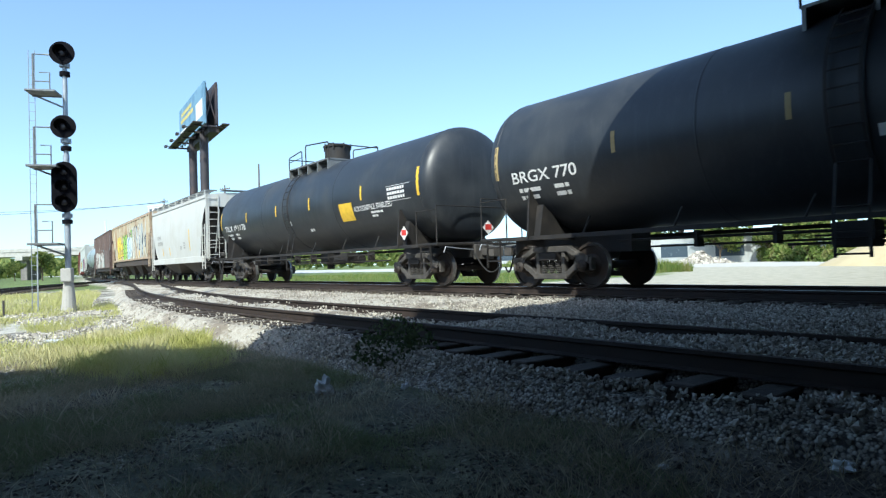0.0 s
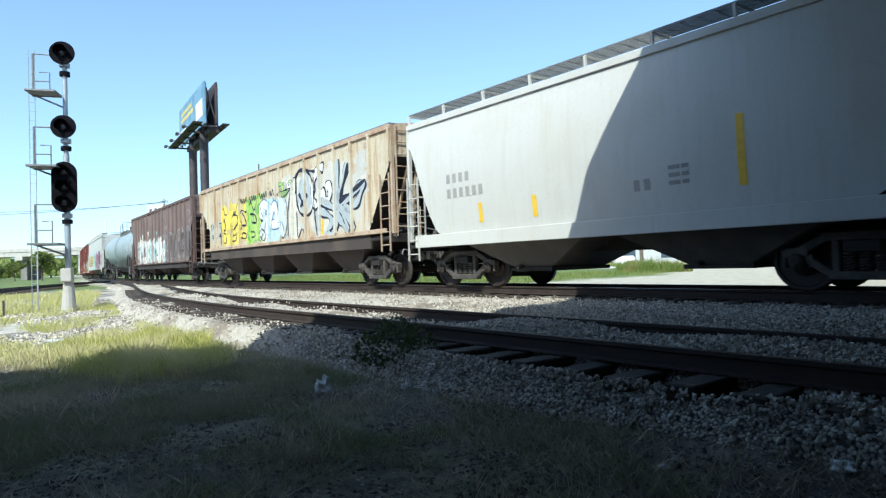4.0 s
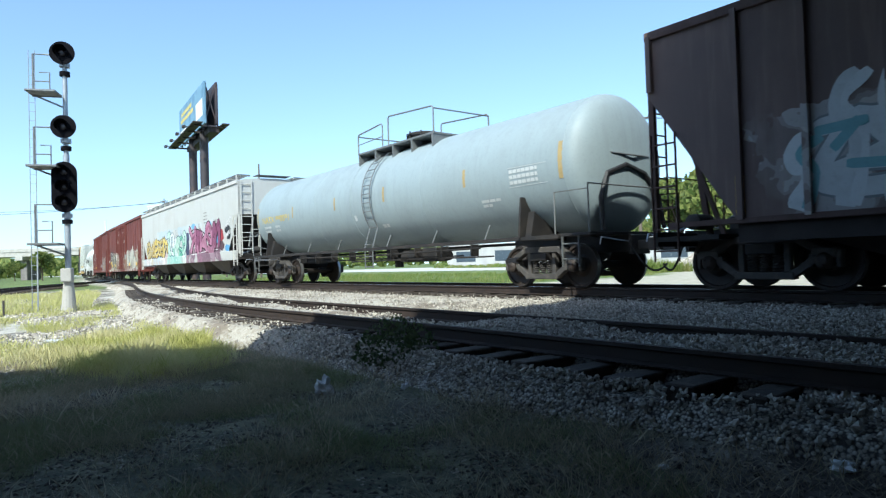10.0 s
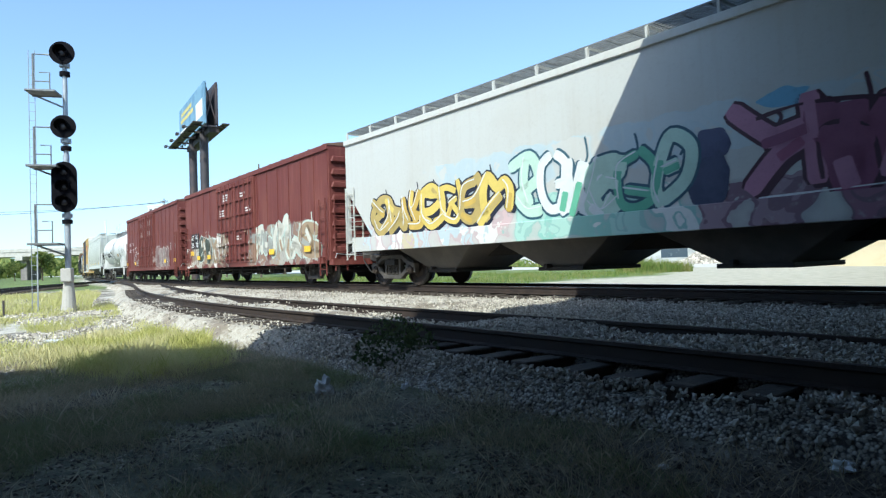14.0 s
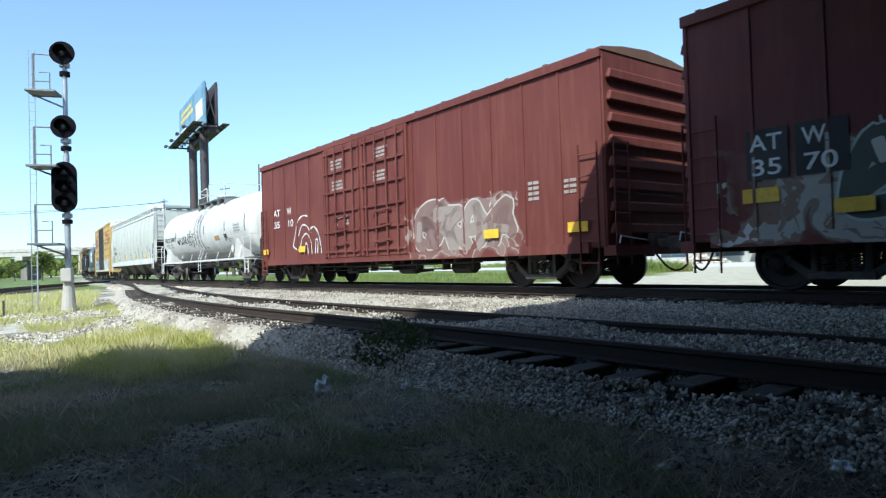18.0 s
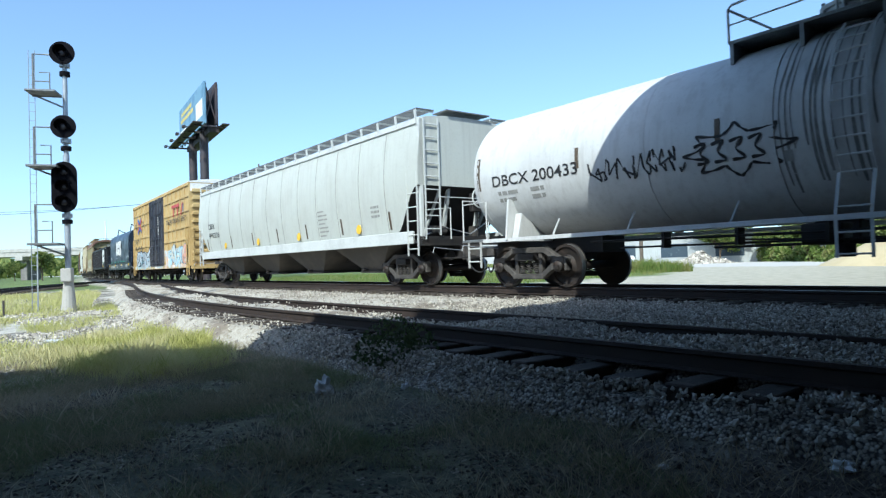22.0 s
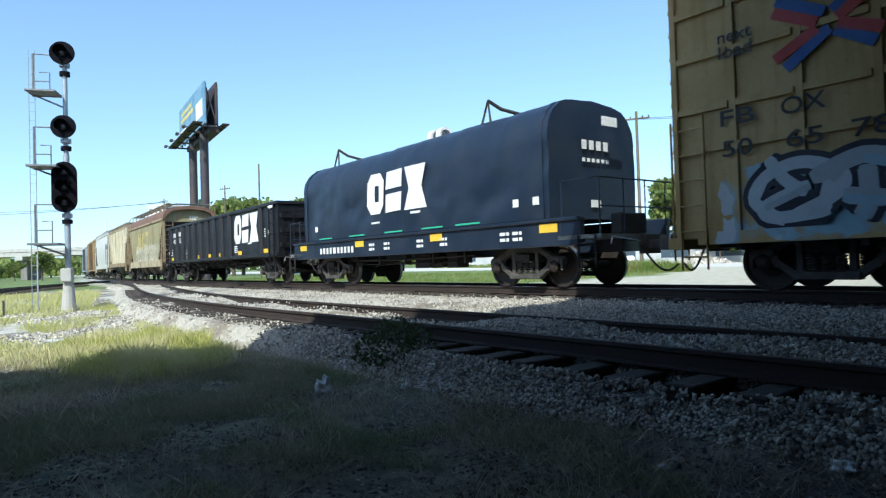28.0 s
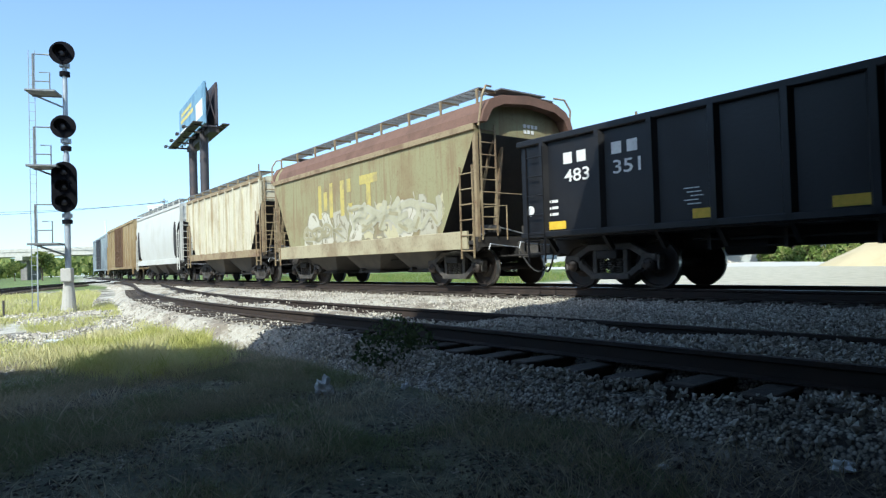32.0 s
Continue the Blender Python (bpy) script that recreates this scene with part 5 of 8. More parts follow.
CHALK = surface("sprayed_chalk_white", (0.62, 0.66, 0.66), 0.7, dirt=(0.45, 0.47, 0.46), amount=0.4, scale=3)
FOG = surface("sprayed_grey_blue", (0.36, 0.41, 0.43), 0.7, dirt=(0.28, 0.33, 0.35), amount=0.4, scale=2)
loop = [(2.47, 3.74), (2.78, 3.94), (3.25, 3.9), (3.63, 3.7), (3.83, 3.29), (3.85, 2.77), (3.58, 2.41), (3.06, 2.38), (2.66, 2.6), (2.5, 3.09), (2.47, 3.74)]
hook = [(4.65, 3.8), (4.32, 3.85), (3.94, 3.48), (3.81, 3.0), (4.03, 2.63), (4.41, 2.78), (4.57, 3.02), (4.81, 2.7), (5.07, 2.82), (5.07, 3.25), (4.81, 3.08)]
tail = [(4.41, 2.78), (5.51, 2.28), (5.22, 1.63), (4.81, 1.68), (5.18, 2.06), (4.53, 2.37), (4.07, 2.3), (4.28, 1.66)]
fork = [(6.27, 3.74), (5.88, 3.03), (5.68, 2.63), (6.4, 2.67), (7.04, 3.0), (7.2, 2.96), (6.87, 2.52), (6.33, 2.32), (6.02, 2.38), (6.64, 1.68)]
leg = [(5.58, 3.94), (5.63, 3.03), (5.65, 2.25), (5.88, 1.9), (6.21, 1.73), (5.75, 2.49)]
sprayed_patch(c, "sprayed_patch", 3.15, 3.15, 0.62, 0.75, FOG, surf, 1)
for pts, w_, ink, up_ in ((loop, 0.12, INK, 0.010), (hook, 0.44, INK, 0.009), (tail, 0.40, INK, 0.008), (fork, 0.40, INK, 0.010), (leg, 0.36, INK, 0.011)):
    sprayed_line(c, "sprayed_line", pts, w_, ink, surf, up_)
for pts in (hook, tail, fork, leg):
    sprayed_line(c, "sprayed_line", [(x - 0.03, z + 0.02) for x, z in pts], 0.27, CHALK if pts is hook else FOG, surf, 0.014)
spray_piece(c, surf, -1.1, 0.7, 1.66, 3.15, 2, [spray_paint("pale_blue", (0.44, 0.56, 0.60)), CHALK], spray_paint("blue_line", (0.05, 0.12, 0.26)), 51, weight=0.26, rim=0.05)
sprayed_line(c, "sprayed_line", [(-3.3 + 0.11 * i, 3.42 + (0.13 if i % 2 else -0.08) + 0.03 * math.sin(i)) for i in range(35)], 0.07, INK, surf, 0.012)
sprayed_patch(c, "sprayed_patch", 1.35, 3.30, 0.62, 0.14, spray_paint("moss", (0.22, 0.34, 0.14)), surf, 3)
sprayed_line(c, "sprayed_line", [(0.72, 3.34), (1.35, 3.20), (2.0, 3.44), (1.35, 3.42), (0.72, 3.34)], 0.05, INK, surf, 0.012)
sprayed_line(c, "sprayed_line", [(0.85, 3.1), (0.8, 2.5), (0.95, 1.9), (1.3, 1.7), (1.6, 2.1), (1.65, 2.8), (1.5, 3.1)], 0.06, INK, surf, 0.012)
sprayed_line(c, "sprayed_line", [(1.7, 1.75), (1.75, 2.6), (1.95, 3.3), (2.2, 3.75), (2.5, 3.7), (2.4, 3.2)], 0.07, INK, surf, 0.012)
for pts, w_ in (([(2.71, 3.17), (2.95, 2.9), (3.21, 2.62)], 0.16), ([(3.4, 3.08), (3.1, 2.9), (2.81, 2.69)], 0.16), ([(2.45, 3.78), (2.86, 4.0), (3.63, 3.85), (4.03, 3.78)], 0.12), ([(3.88, 3.6), (3.88, 2.77), (4.07, 1.62)], 0.09), ([(2.5, 2.55), (2.56, 1.66), (2.91, 1.94), (3.16, 1.64)], 0.07), ([(5.68, 2.60), (6.4, 2.8), (7.3, 3.1)], 0.17), ([(6.33, 3.72), (5.95, 3.08), (5.75, 2.68)], 0.2)):
    sprayed_line(c, "sprayed_line", pts, w_, INK, surf, 0.016)
spray = random.Random(31)


def wobble(pts, amount):
    return [(x + spray.uniform(-amount, amount), max(1.65, z + spray.uniform(-amount, amount))) for x, z in pts]


for x0 in (-5.2, -4.1, -3.0, -1.9, -0.7):
    k_ = x0 * 3.1
    x0 += spray.uniform(-0.15, 0.15)
    sprayed_line(c, "sprayed_line", wobble([(x0 - 0.35, 1.75), (x0 - 0.46, 2.2), (x0 - 0.28, 2.4), (x0 - 0.46, 2.8), (x0 - 0.1, 3.2 + 0.2 * math.sin(k_)), (x0 + 0.2, 3.05), (x0 + 0.42, 3.25 + 0.2 * math.cos(k_))], 0.13), 0.075, INK, surf, 0.010)
    sprayed_line(c, "sprayed_line", wobble([(x0 - 0.2, 2.85), (x0 + 0.15, 2.75), (x0 + 0.25, 2.5), (x0 - 0.1, 2.4)], 0.16), 0.10, INK, surf, 0.012)
    sprayed_line(c, "sprayed_line", wobble([(x0 - 0.25, 2.05), (x0 + 0.0, 2.2), (x0 + 0.25, 2.0), (x0 + 0.1, 1.8), (x0 - 0.2, 1.85)], 0.14), 0.07, INK, surf, 0.014)
for u in (1.0, 4.4, 6.4):
    bm = new_bm()
    box_on(bm, u, u + 0.14, 1.65, 2.15, surf)
    part("reflector_strip", bm, YELLOW, c)

BROWN = sprayed("dark_brown_hopper", (0.145, 0.105, 0.096), [
    (-6.6, 1.9, 1.0, 2.7, 0.8, (0.40, 0.39, 0.37), [CREAM, (0.60, 0.61, 0.60), (0.45, 0.42, 0.38), CREAM], 0.55),
    (2.3, 7.6, 1.0, 2.8, 0.85, (0.17, 0.15, 0.15), [(0.17, 0.14, 0.135), (0.21, 0.19, 0.185), (0.14, 0.13, 0.135)], 0.5)], dirt=(0.23, 0.17, 0.15), amount=0.5, scale=0.5, streak=0.6, rough=0.75)
c, half, surf, h = hopper_car("dark brown ribbed hopper with pale graffiti along its side", -62.9, -80.1, BROWN, top=4.42, sill=1.12, width=1.54, slope=1.5, slope_z=2.25, bays=3, ribs=13, rib_at=(-8.42, -6.91, -5.93, -4.89, -4.02, -3.02, -1.31, -0.39, 0.66, 1.57, 3.24, 4.25, 5.17, 6.12, 7.05, 8.42), covered=False, skirt=0.34, sill_h=0.06, trim=surface("dark_brown_trim", (0.11, 0.07, 0.06), 0.75, amount=0.5, scale=2), dark=FRAME, bay_mat=surface("soot_brown_bay", (0.035, 0.028, 0.026), 0.8, amount=0.5))
bm = new_bm()
box_on(bm, 6.75, 6.9, 1.3, 2.0, surf)
box_on(bm, -7.0, -6.86, 1.2, 1.8, surf)
part("reflector_strips", bm, YELLOW, c)
flame = random.Random(77)
for i in range(13):
    u = -6.1 + i * 0.62
    top_z = 2.0 + 1.0 * abs(math.sin(i * 0.9)) + flame.uniform(-0.2, 0.3)
    for ink, w_, dx in ((CHALK, 0.42, 0.0), (spray_paint(("turquoise", "ice", "cream_white")[i % 3], ((0.22, 0.45, 0.48), (0.66, 0.70, 0.70), (0.62, 0.58, 0.46))[i % 3]), 0.20, 0.12)):
        sprayed_line(c, "sprayed_line", [(u + dx, 1.2), (u + 0.16 + dx, 1.2 + (top_z - 1.2) * 0.5), (u - 0.08 + dx, 1.2 + (top_z - 1.2) * 0.8), (u + 0.25 + dx, top_z)], w_ * flame.uniform(0.7, 1.1), ink, surf, 0.008 + dx * 0.03 + i * 0.0003)
spray_piece(c, surf, -6.0, 1.6, 1.15, 2.7, 6, [spray_paint("ice", (0.66, 0.70, 0.70)), CHALK, spray_paint("turquoise", (0.22, 0.45, 0.48))], spray_paint("slate", (0.24, 0.27, 0.28)), 61, weight=0.20, rim=0.035)
spray_piece(c, surf, 2.6, 7.9, 1.20, 2.85, 5, [spray_paint("soot", (0.11, 0.095, 0.09)), spray_paint("smoke", (0.16, 0.15, 0.15))], spray_paint("worn_white", (0.33, 0.34, 0.33)), 63, weight=0.34, rim=0.035)
PALELINE = surface("sprayed_pale_grey", (0.40, 0.41, 0.40), 0.7, dirt=(0.22, 0.20, 0.19), amount=0.5, scale=3)
for pts, w_ in (([(2.24, 1.82), (2.58, 2.09), (2.91, 2.65), (3.22, 2.83), (3.51, 2.65), (3.68, 2.55), (3.9, 2.79), (4.17, 2.81), (4.37, 2.63), (4.56, 2.74), (4.89, 2.79), (5.11, 2.71)], 0.055),
                ([(5.11, 2.71), (5.45, 2.85), (5.9, 2.95), (6.4, 2.85), (6.75, 2.5), (6.85, 1.9), (6.8, 1.35)], 0.06), ([(5.3, 1.4), (5.3, 2.2), (5.6, 2.55), (5.95, 2.5), (6.2, 2.1), (6.1, 1.5)], 0.05),
                ([(2.97, 1.72), (2.97, 2.33), (3.22, 2.59), (3.51, 2.53), (3.65, 2.27)], 0.05), ([(2.31, 1.36), (2.24, 1.69), (2.52, 1.81), (2.91, 1.73), (3.03, 1.35), (2.65, 1.29), (2.31, 1.36)], 0.05),
                ([(4.56, 2.42), (4.61, 2.2), (4.89, 2.11), (5.07, 2.36)], 0.05), ([(4.47, 2.98), (4.66, 3.04), (4.98, 2.95), (5.05, 2.86), (4.8, 2.82), (4.52, 2.89), (4.47, 2.98)], 0.04),
                ([(1.92, 3.19), (1.88, 2.96), (2.17, 2.93), (2.14, 3.2), (2.31, 2.97), (2.38, 3.21), (2.58, 3.25), (2.45, 2.94)], 0.035), ([(2.14, 3.98), (2.2, 3.65), (2.24, 3.4)], 0.03),
                ([(1.62, 2.51), (1.88, 2.8), (2.03, 2.5), (2.24, 2.79), (2.31, 2.52), (2.58, 2.66)], 0.035), ([(7.3, 3.55), (7.5, 3.9), (7.6, 3.5), (7.8, 3.85), (7.9, 3.5), (8.1, 3.8)], 0.03), ([(7.6, 3.3), (7.75, 3.1), (7.9, 3.35), (8.0, 3.05)], 0.03)):
    sprayed_line(c, "sprayed_line", pts, w_, PALELINE, surf, 0.009)

MURAL = sprayed("white_graffiti_hopper", (0.475, 0.485, 0.46), [
    (-9.0, -2.8, 0.95, 1.75, 0.5, (0.45, 0.30, 0.32), [(0.55, 0.34, 0.36), CREAM, (0.40, 0.52, 0.58), (0.50, 0.40, 0.20)], 0.6),
    (-2.9, 1.6, 0.95, 1.9, 0.6, (0.20, 0.45, 0.40), [(0.30, 0.58, 0.50), (0.16, 0.48, 0.40), CREAM], 0.7),
    (1.6, 7.4, 0.95, 1.75, 0.8, (0.14, 0.06, 0.10), [(0.22, 0.08, 0.14), (0.15, 0.06, 0.10), (0.26, 0.16, 0.20)], 0.9),
    (-5.5, 6.5, 2.2, 3.0, 0.7, (0.35, 0.55, 0.66), [(0.30, 0.52, 0.66), (0.54, 0.55, 0.53), (0.42, 0.58, 0.66)], 0.35)], dirt=(0.42, 0.40, 0.36), amount=0.25, scale=0.7, streak=0.3, bump=0.05, rough=0.55)
c, half, surf, h = hopper_car("white covered hopper with a colourful graffiti mural", -99.9, -120.1, MURAL, top=4.33, sill=1.38, width=1.58, bulge=0.0, slope=1.45, slope_z=1.55, bays=4, trim=BONE, walk_posts=15, sill_h=0.38, sill_mat=MURAL)
DARKPINK = surface("sprayed_plum_outline", (0.055, 0.014, 0.03), 0.6, amount=0.2)
spray_piece(c, surf, -8.5, -3.1, 1.35, 2.62, 7, [spray_paint("amber", (0.52, 0.36, 0.08)), spray_paint("yellow", (0.62, 0.48, 0.12)), spray_paint("gold", (0.42, 0.32, 0.11))], INK, 41, weight=0.20, rim=0.042, shine=CHALK, drop=True)
spray_piece(c, surf, -2.8, 1.3, 1.30, 2.75, 6, [spray_paint("mint", (0.45, 0.62, 0.52)), spray_paint("green", (0.13, 0.40, 0.27)), spray_paint("ice", (0.66, 0.70, 0.70))], spray_paint("deep_teal", (0.03, 0.09, 0.13)), 42, weight=0.20, rim=0.05, shine=CHALK)
spray_piece(c, surf, 2.2, 7.1, 1.30, 2.82, 5, [spray_paint("rose", (0.32, 0.10, 0.18)), spray_paint("plum", (0.22, 0.065, 0.13)), spray_paint("pink", (0.42, 0.19, 0.28))], DARKPINK, 47, weight=0.30, rim=0.06, drop=True)
for pts, w_, ink in (([(2.48, 2.61), (3.17, 2.7), (4.25, 2.58), (5.15, 2.37), (5.52, 2.79), (5.82, 2.62), (6.02, 2.29), (6.4, 2.16), (6.76, 1.89), (7.1, 1.71), (7.06, 1.5), (6.3, 1.58)], 0.07, DARKPINK),
                     ([(3.37, 1.6), (3.37, 2.31), (3.94, 2.24), (4.07, 1.63)], 0.07, DARKPINK), ([(5.1, 1.78), (5.15, 2.25), (5.57, 2.2), (5.62, 1.72)], 0.07, DARKPINK), ([(4.4, 2.5), (4.55, 2.0), (4.5, 1.6)], 0.06, DARKPINK),
                     ([(2.48, 1.42), (4.07, 1.46), (6.02, 1.53), (7.1, 1.53)], 0.035, WHITE)):
    sprayed_line(c, "sprayed_line", pts, w_, ink, surf, 0.012)
for x, z, rx, rz, col, sd in ((7.6, 2.15, 0.42, 0.28, (0.30, 0.03, 0.035), 1), (7.65, 1.7, 0.40, 0.26, (0.09, 0.05, 0.06), 2), (8.45, 1.55, 0.40, 0.20, (0.10, 0.30, 0.52), 3), (6.95, 2.05, 0.30, 0.24, (0.10, 0.30, 0.48), 5), (1.72, 1.75, 0.42, 0.55, (0.045, 0.055, 0.11), 11), (1.75, 2.35, 0.38, 0.30, (0.06, 0.07, 0.14), 12), (2.9, 2.85, 0.4, 0.16, (0.16, 0.38, 0.55), 6), (5.9, 2.75, 0.3, 0.16, (0.16, 0.40, 0.56), 7)):
    sprayed_patch(c, "sprayed_patch", x, z, rx, rz, surface("sprayed_colour_%d" % sd, col, 0.6, amount=0.3, scale=3), surf, sd)
sprayed_patch(c, "sprayed_patch", 8.55, 2.36, 0.46, 0.26, BLACKMARK, surf, 9)
sprayed_patch(c, "sprayed_patch", 8.66, 2.10, 0.36, 0.22, BLACKMARK, surf, 13)
letters("sprayed_word", "HELLO", WHITE, c, 8.22, 2.40, 0.24, lambda z: surf(z) - 0.004, width=0.78, tilt=0.42, label="white sprayed word")
sprayed_line(c, "sprayed_line", [(8.36, 2.02), (8.42, 2.22), (8.50, 2.06), (8.56, 2.26), (8.66, 2.12), (8.70, 2.32), (8.80, 2.18), (8.90, 2.38)], 0.06, WHITE, surf, 0.016)
bm = new_bm()
for i in range(4):
    bars(bm, 4.8, 3.35 - i * 0.16, 0.06, (9, 5), surf)
part("stencil_block", bm, MATS["faint_stencil"], c)

c, half, surf, h = hopper_car("pale grey plastic-pellet hopper with yellow dots and seams", -174.8, -193.9, PALE, top=4.33, sill=1.42, width=1.58, bulge=0.16, slope=1.3, slope_z=1.2, bays=4, trim=surface("pale_grey_trim", (0.55, 0.57, 0.55), 0.55, amount=0.3), walk_posts=20, sill_h=0.30)
letters("reporting_mark", "CBFX", BLACKMARK, c, -7.95, 2.50, 0.24, surf, width=0.95)
letters("car_number", "490276", BLACKMARK, c, -7.95, 2.08, 0.24, surf, width=1.5)
for u in (-5.8, -1.87, 1.96, 6.2):
    bm = new_bm()
    spin(bm, [(0.0, 0.14), (0.012, 0.14)], (u, -1.572, 1.66), "y", 20)
    part("yellow_dot", bm, YELLOW, c)
for u in (-8.3, -5.05, -2.5, 0.05, 2.56, 5.1, 7.9):
    bm = new_bm()
    box_on(bm, u, u + 0.10, 1.55, 2.05, surf)
    part("reflector_strip", bm, MATS["dark_reflector"], c)
bm = new_bm()
for i in range(7):
    bars(bm, 3.62, 2.35 - i * 0.13, 0.05, (12, 8) if i % 3 else (14,), surf)
for i in range(3):
    bars(bm, 7.0, 2.2 - i * 0.13, 0.07, (3, 4, 2), surf)
part("stencil_block", bm, MATS["faint_stencil"], c)
for i in range(12):
    x = -7.9 + i * 1.43
    bm = new_bm()
    pipe(bm, [(x, surf(1.45 + j * 0.35) - 0.002, 1.45 + j * 0.35) for j in range(9)], 0.012, 5)
    part("panel_seam", bm, MATS["faint_stencil"], c)

KATY = sprayed("faded_tan_hopper", (0.265, 0.25, 0.135), [
    (-3.4, 4.3, 1.25, 2.35, 0.6, (0.22, 0.20, 0.15), [(0.55, 0.53, 0.45), (0.42, 0.40, 0.33), (0.50, 0.46, 0.30)], 0.75)], dirt=(0.20, 0.13, 0.07), amount=0.6, scale=0.6, streak=0.7, rust=0.15, rough=0.8)
RUSTROOF = surface("rust_brown_roof", (0.155, 0.085, 0.06), 0.8, dirt=(0.10, 0.06, 0.045), amount=0.6, scale=1.2, streak=0.3)
TAN_TRIM = surface("tan_rusty_trim", (0.28, 0.22, 0.13), 0.8, dirt=(0.14, 0.08, 0.05), amount=0.7, scale=1.5, rust=0.25)
c, half, surf, h = hopper_car("faded tan covered hopper with a rust-brown roof and worn yellow letters", -246.2, -258.0, KATY, top=3.76, sill=1.30, width=1.53, slope=1.35, slope_z=2.3, bays=3, trim=TAN_TRIM, walk_posts=8, inset=1.6, sill_h=0.40, sill_mat=surface("cream_patched_sill", (0.36, 0.32, 0.21), 0.8, dirt=(0.17, 0.12, 0.07), amount=0.65, scale=1.1, rust=0.2), walk_z=4.68, walk_y=1.30,
    roof=[(1.53, 3.76), (1.47, 4.02), (1.28, 4.30), (0.95, 4.45), (0.0, 4.54)])
bm = new_bm()
outer = [(1.56, 3.68), (1.56, 3.80), (1.49, 4.05), (1.30, 4.325), (0.95, 4.475)]
inner = [(1.53, 3.68), (1.46, 4.01), (1.27, 4.29)]
prism(bm, [(-y, z) for y, z in outer] + [(0, 4.57)] + outer[::-1] + inner + [(0, 4.53)] + [(-y, z) for y, z in inner[::-1]], -h + 0.4, h - 0.02)
part("roof", bm, RUSTROOF, c, "rust-brown curved roof sheets")
for s in (-1, 1):
    bm = new_bm()
    prism(bm, [(-y, z) for y, z in outer[1:]] + [(0, 4.57)] + outer[:0:-1] + [(1.40, 3.80), (1.22, 4.12), (0.85, 4.28), (0, 4.36), (-0.85, 4.28), (-1.22, 4.12), (-1.40, 3.80)], min(s * (h - 0.03), s * (h + 0.30)), max(s * (h - 0.03), s * (h + 0.30)))
    part("roof_hood", bm, RUSTROOF, c, "rolled rusty roof hood over the end")
    for y in (-1.34, 1.34):
        bm = new_bm()
        pipe(bm, [(s * (h + 0.10), y * 0.80, 4.70), (s * (h + 0.22), y * 1.0, 4.66), (s * (h + 0.26), y * 1.12, 4.40), (s * (h + 0.16), y * 1.15, 3.72)], 0.028)
        part("end_handrail", bm, TAN_TRIM, c)
bm = new_bm()
for i in range(2):
    for u in range(4 - i):
        box(bm, h + 0.004, h + 0.012, 0.05 + u * 0.13, 0.14 + u * 0.13, 3.86 - i * 0.14, 3.95 - i * 0.14)
part("end_stencil", bm, WHITE, c)
spray_piece(c, surf, -0.2, 4.2, 1.45, 2.45, 5, [spray_paint("dull_cream", (0.40, 0.38, 0.27)), spray_paint("faded_buff", (0.32, 0.29, 0.18))], spray_paint("faint_cream", (0.39, 0.375, 0.30)), 95, weight=0.22, rim=0.03)
spray_piece(c, surf, -3.4, -0.8, 1.40, 2.0, 4, [spray_paint("faded_buff", (0.32, 0.29, 0.18))], spray_paint("faint_cream", (0.39, 0.375, 0.30)), 96, weight=0.2, rim=0.025)
WORNYEL = surface("worn_yellow_paint", (0.46, 0.38, 0.11), 0.7, dirt=(0.3, 0.25, 0.13), amount=0.8, scale=3)
for x0, x1, z0, z1 in ((-2.2, -1.98, 2.15, 3.25), (-1.82, -1.58, 2.4, 3.0), (-1.42, -1.2, 2.15, 3.25), (-0.7, -0.46, 2.15, 3.25), (-0.28, -0.04, 2.85, 3.25), (-0.22, 0.04, 2.15, 2.5), (0.5, 1.5, 2.98, 3.25), (0.88, 1.12, 2.15, 2.98)):
    bm = new_bm()
    box_on(bm, x0, x1, z0, z1, surf)
    part("painted_block", bm, WORNYEL, c, "worn yellow painted block")

hopper_car("stained cream ribbed short hopper", -259.1, -269.9, surface("stained_cream", (0.55, 0.52, 0.40), 0.8, dirt=(0.32, 0.25, 0.15), amount=0.5, scale=0.6, streak=0.8, rust=0.12), top=4.15, sill=1.35, width=1.53, slope=1.3, slope_z=1.9, bays=2, ribs=10, trim=TAN_TRIM, walk_posts=8, inset=1.6)
hopper_car("off-white rounded covered hopper with dark plates standing for its end openings", -271.2, -284.0, BONE, top=4.25, sill=1.3, width=1.56, bulge=0.12, slope=1.6, slope_z=2.0, bays=3, walk_posts=9, mouth=1.0)


